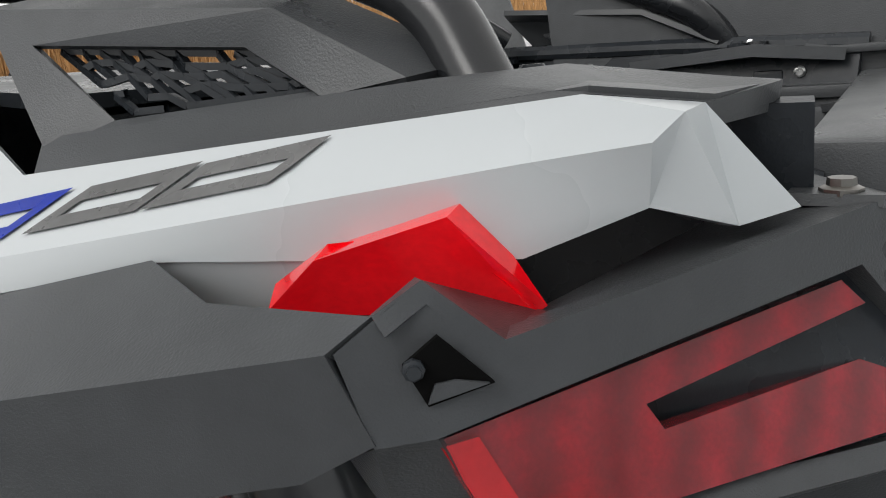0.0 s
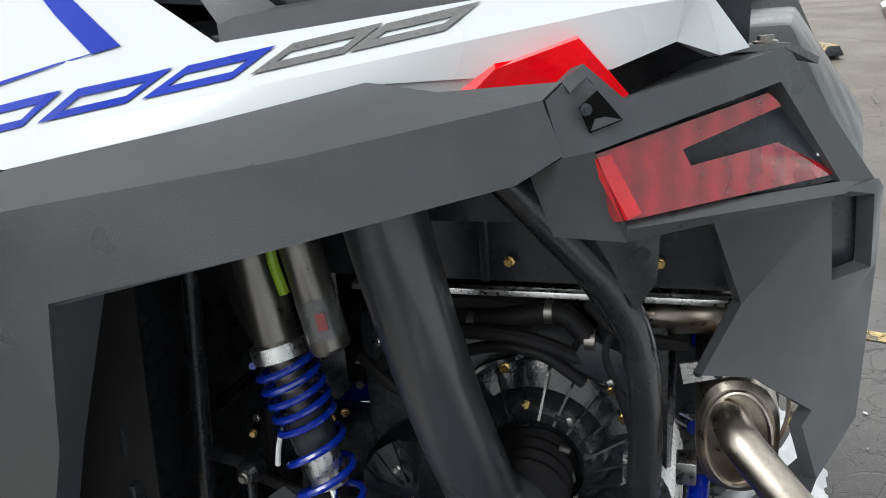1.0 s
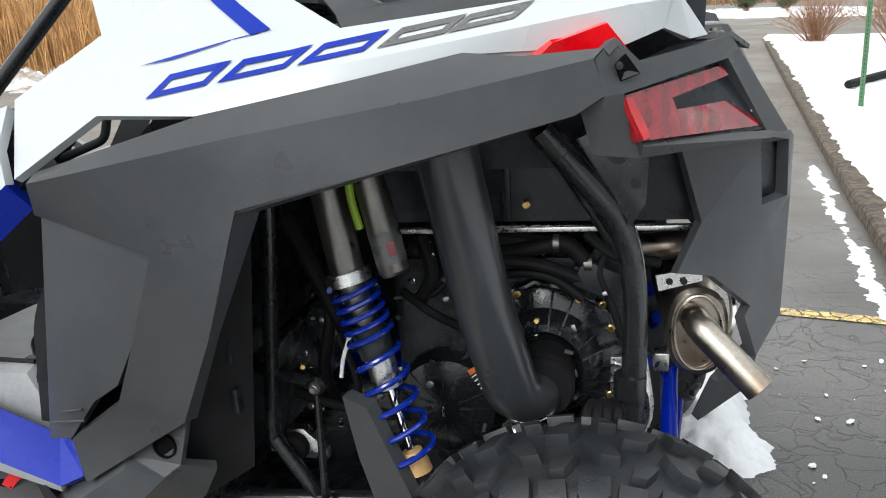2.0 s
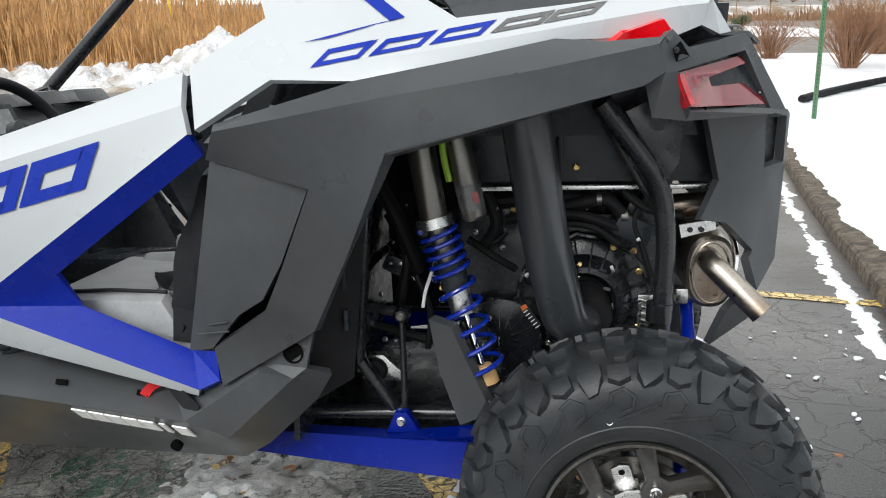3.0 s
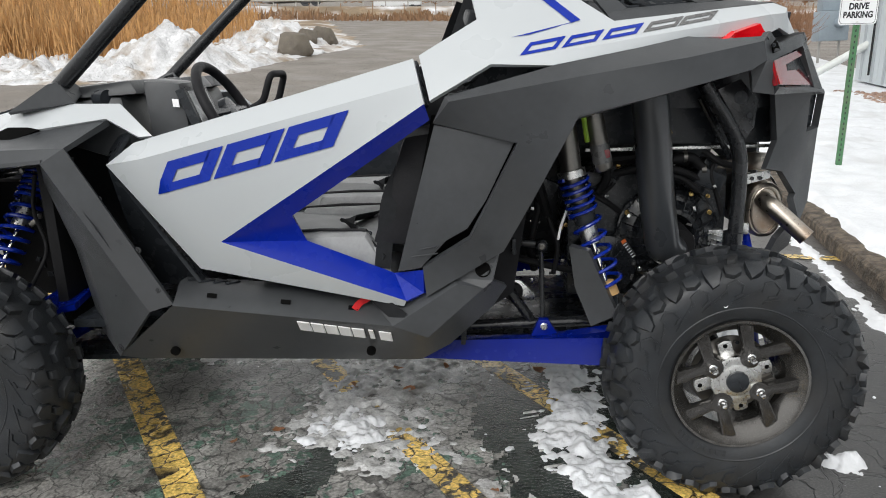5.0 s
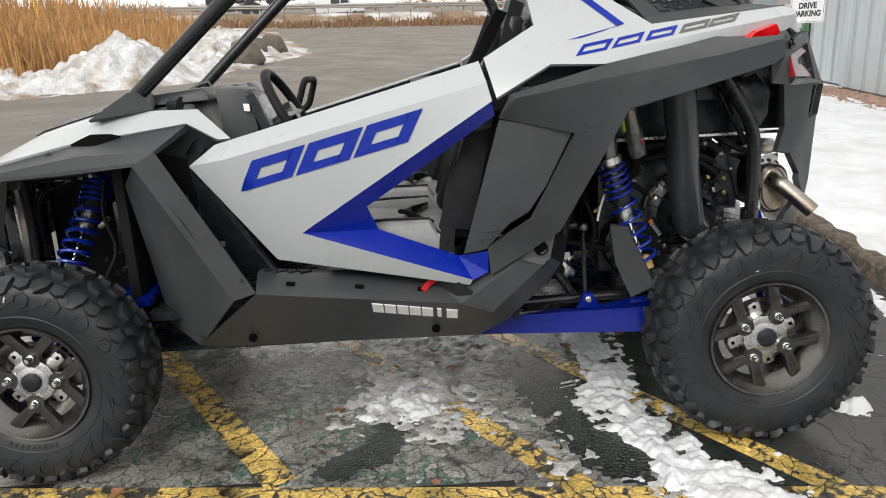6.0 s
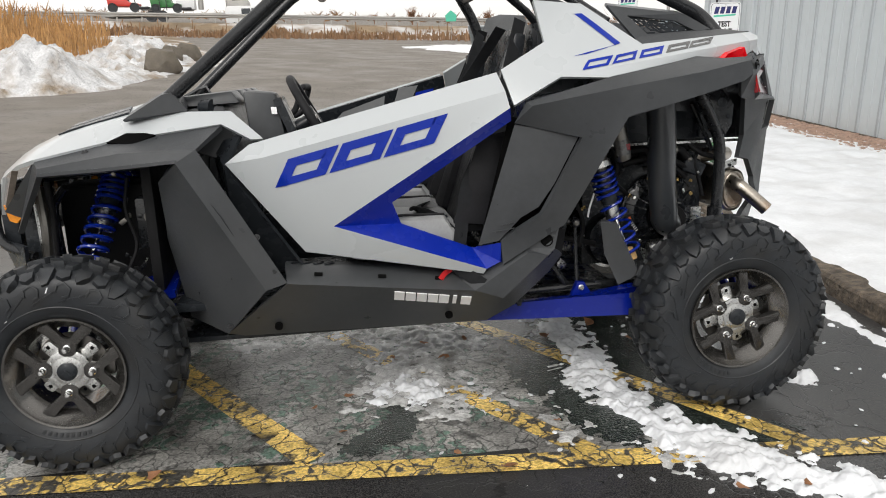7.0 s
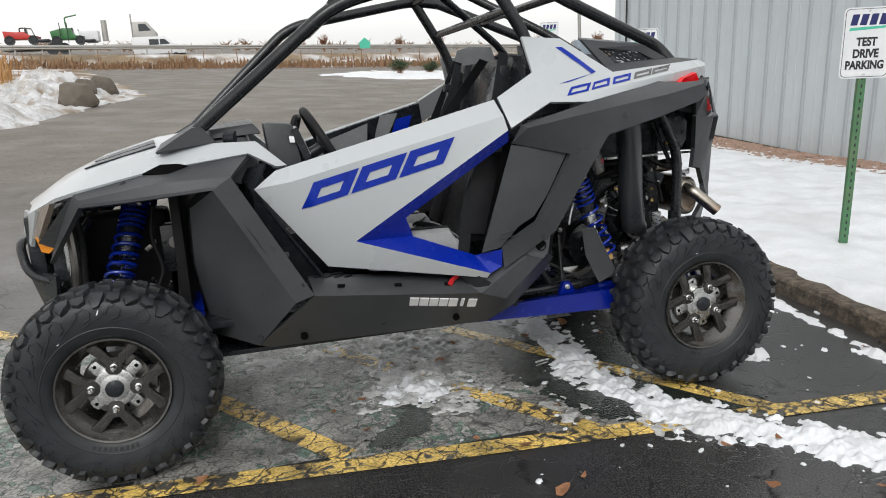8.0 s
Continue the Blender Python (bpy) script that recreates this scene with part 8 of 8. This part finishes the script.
dash = part("dashboard", pad([(-0.86, -0.50, 1.10), (-0.60, -0.52, 1.02), (-0.60, 0.52, 1.02), (-0.86, 0.50, 1.10)],
                             [(-0.88, -0.47, 1.225), (-0.66, -0.45, 1.245), (-0.66, 0.45, 1.245), (-0.88, 0.47, 1.225)]), PLASTIC, vehicle, "dark grey moulded dashboard")
for y in (-0.30, 0.0, 0.30):
    part("dash_plate", pad([(-0.86, y - 0.13, 1.228), (-0.68, y - 0.13, 1.245), (-0.68, y + 0.13, 1.245), (-0.86, y + 0.13, 1.228)],
                           [(-0.85, y - 0.11, 1.245), (-0.69, y - 0.11, 1.262), (-0.69, y + 0.11, 1.262), (-0.85, y + 0.11, 1.245)], 0.006), PLASTIC, dash)
part("gauge_pod", pad([(-0.575, -0.46, 1.10), (-0.44, -0.45, 1.07), (-0.44, -0.27, 1.07), (-0.575, -0.26, 1.10)],
                            [(-0.595, -0.44, 1.290), (-0.475, -0.43, 1.278), (-0.475, -0.28, 1.278), (-0.595, -0.27, 1.290)], 0.020), PLASTIC, dash, "black instrument pod")
part("gauge_bezel", shell([(-0.458, -0.445, 1.262), (-0.458, -0.255, 1.262), (-0.410, -0.255, 1.135), (-0.410, -0.445, 1.135)], [(0, 1, 2, 3)], 0.030, (1, 0, 0.3), 0.006), SATIN, dash)
part("gauge_face", shell([(-0.450, -0.425, 1.250), (-0.450, -0.275, 1.250), (-0.412, -0.275, 1.148), (-0.412, -0.425, 1.148)], [(0, 1, 2, 3)], 0.004, (1, 0, 0.3), 0.001), GAUGE, dash, "pale gauge screen")
part("pod_sticker", shell([(-0.495, -0.4545, 1.228), (-0.475, -0.4535, 1.226), (-0.473, -0.4555, 1.201), (-0.493, -0.4565, 1.203)], [(0, 1, 2, 3)], 0.004, (0, -1, 0), 0.0), DECAL_WHITE, dash, "small white label")
part("visor", sweep([(-0.74, -0.44, 1.235), (-0.70, -0.46, 1.235)], 0.028, 16), SATIN, dash)
wc, ax = Vector((-0.345, -0.360, 1.178)), Vector((0.88, 0, 0.47)).normalized()
u = Vector((0, 1, 0))
w = ax.cross(u)
ring = [wc + (u * math.cos(a) + w * math.sin(a)) * 0.165 for a in (2 * math.pi * i / 40 for i in range(41))]
sw = part("steering_wheel", sweep(ring, 0.0165, 12, None, False), SEAT_BLACK, vehicle, "black three-spoke steering wheel")
for a in (0, 180, 270):
    part("wheel_spoke", sweep([wc, wc + (u * math.cos(radians(a)) - w * math.sin(radians(a))) * -0.16], [0.02, 0.012], 10), SATIN, sw)
part("wheel_hub", lathe([(0, 0.02), (0.045, 0.015), (0.05, -0.01), (0.03, -0.02)], 18, wc, ax), SATIN, sw)
part("steering_column", sweep([wc, wc - ax * 0.2], 0.025, 12), SATIN, sw)
grab = [(-0.60, 0.38, 1.10), (-0.45, 0.38, 1.17), (-0.41, 0.38, 1.285), (-0.38, 0.50, 1.285), (-0.42, 0.50, 1.16), (-0.60, 0.50, 1.10)]
part("grab_handle", sweep(rounded(grab, 0.03), 0.015, 12), SEAT_BLACK, vehicle, "black passenger grab handle")
part("centre_console", box((-0.30, 0, 0.66), (0.60, 0.16, 0.22), 0.03), SATIN, vehicle, "black centre console")
part("gear_lever", sweep([(-0.46, 0.0, 0.77), (-0.48, 0.0, 1.0), (-0.46, 0.0, 1.08)], [0.014, 0.014, 0.024], 12), SATIN, vehicle, "black gear lever")
part("harness_block", box((0.40, 0.36, 1.39), (0.03, 0.05, 0.04), 0.006), SATIN, vehicle)

far_liner = mat("grey_door_liner", (0.17, 0.175, 0.18), 0.5, vary=0.1, size=0.2, bump=0.0004, bump_size=0.003)
inset = part("far_door_liner", shell([(-0.32, 0.575, 1.06), (-0.22, 0.575, 1.150), (-0.005, 0.575, 1.223), (-0.02, 0.575, 1.06)], [(0, 1, 2, 3)], 0.006, (0, -1, 0), 0.002), far_liner, vehicle, "grey inner panel of the far door")
part("liner_panel", shell([(0.022, 0.575, 1.06), (0.035, 0.575, 1.161), (0.068, 0.575, 1.261), (0.168, 0.575, 1.271), (0.06, 0.575, 1.06)], [(0, 1, 2, 3, 4)], 0.006, (0, -1, 0), 0.002), far_liner, inset)
part("liner_arm", shell([(0.157, 0.575, 1.236), (0.250, 0.575, 1.255), (0.191, 0.575, 1.09), (0.09, 0.575, 1.06)], [(0, 1, 2, 3)], 0.006, (0, -1, 0), 0.002), BLUE, inset, "blue inner door arm")
# added panel: keeps the bright ground beyond from showing through the cabin
part("far_door_pocket", box((0.08, 0.615, 0.80), (0.70, 0.02, 0.56), 0.008), SATIN, vehicle, "black panel added to close the far door opening")
strap([(0.43, -0.20, 1.50), (0.36, -0.05, 1.36), (0.22, 0.05, 1.15)], 0.045, WEB, "shoulder_belt", "black shoulder belt")
strap([(0.43, 0.22, 1.50), (0.36, 0.10, 1.36), (0.22, 0.02, 1.12)], 0.045, WEB, "shoulder_belt", "black shoulder belt")
for y in (-0.36, -0.12, 0.12, 0.36):
    part("dash_ledge", pad([(-0.90, y - 0.10, 1.232), (-0.60, y - 0.10, 1.245), (-0.60, y + 0.10, 1.245), (-0.90, y + 0.10, 1.232)],
                           [(-0.88, y - 0.085, 1.268), (-0.63, y - 0.085, 1.290), (-0.63, y + 0.085, 1.290), (-0.88, y + 0.085, 1.268)], 0.012), PLASTIC, dash)


# ---- the car park's slope ----
for ob in list(scene.objects):
    if ob.parent is None and ob not in upright and ob.type in ("MESH", "EMPTY"):
        ob.matrix_basis = GRAVITY @ ob.matrix_basis
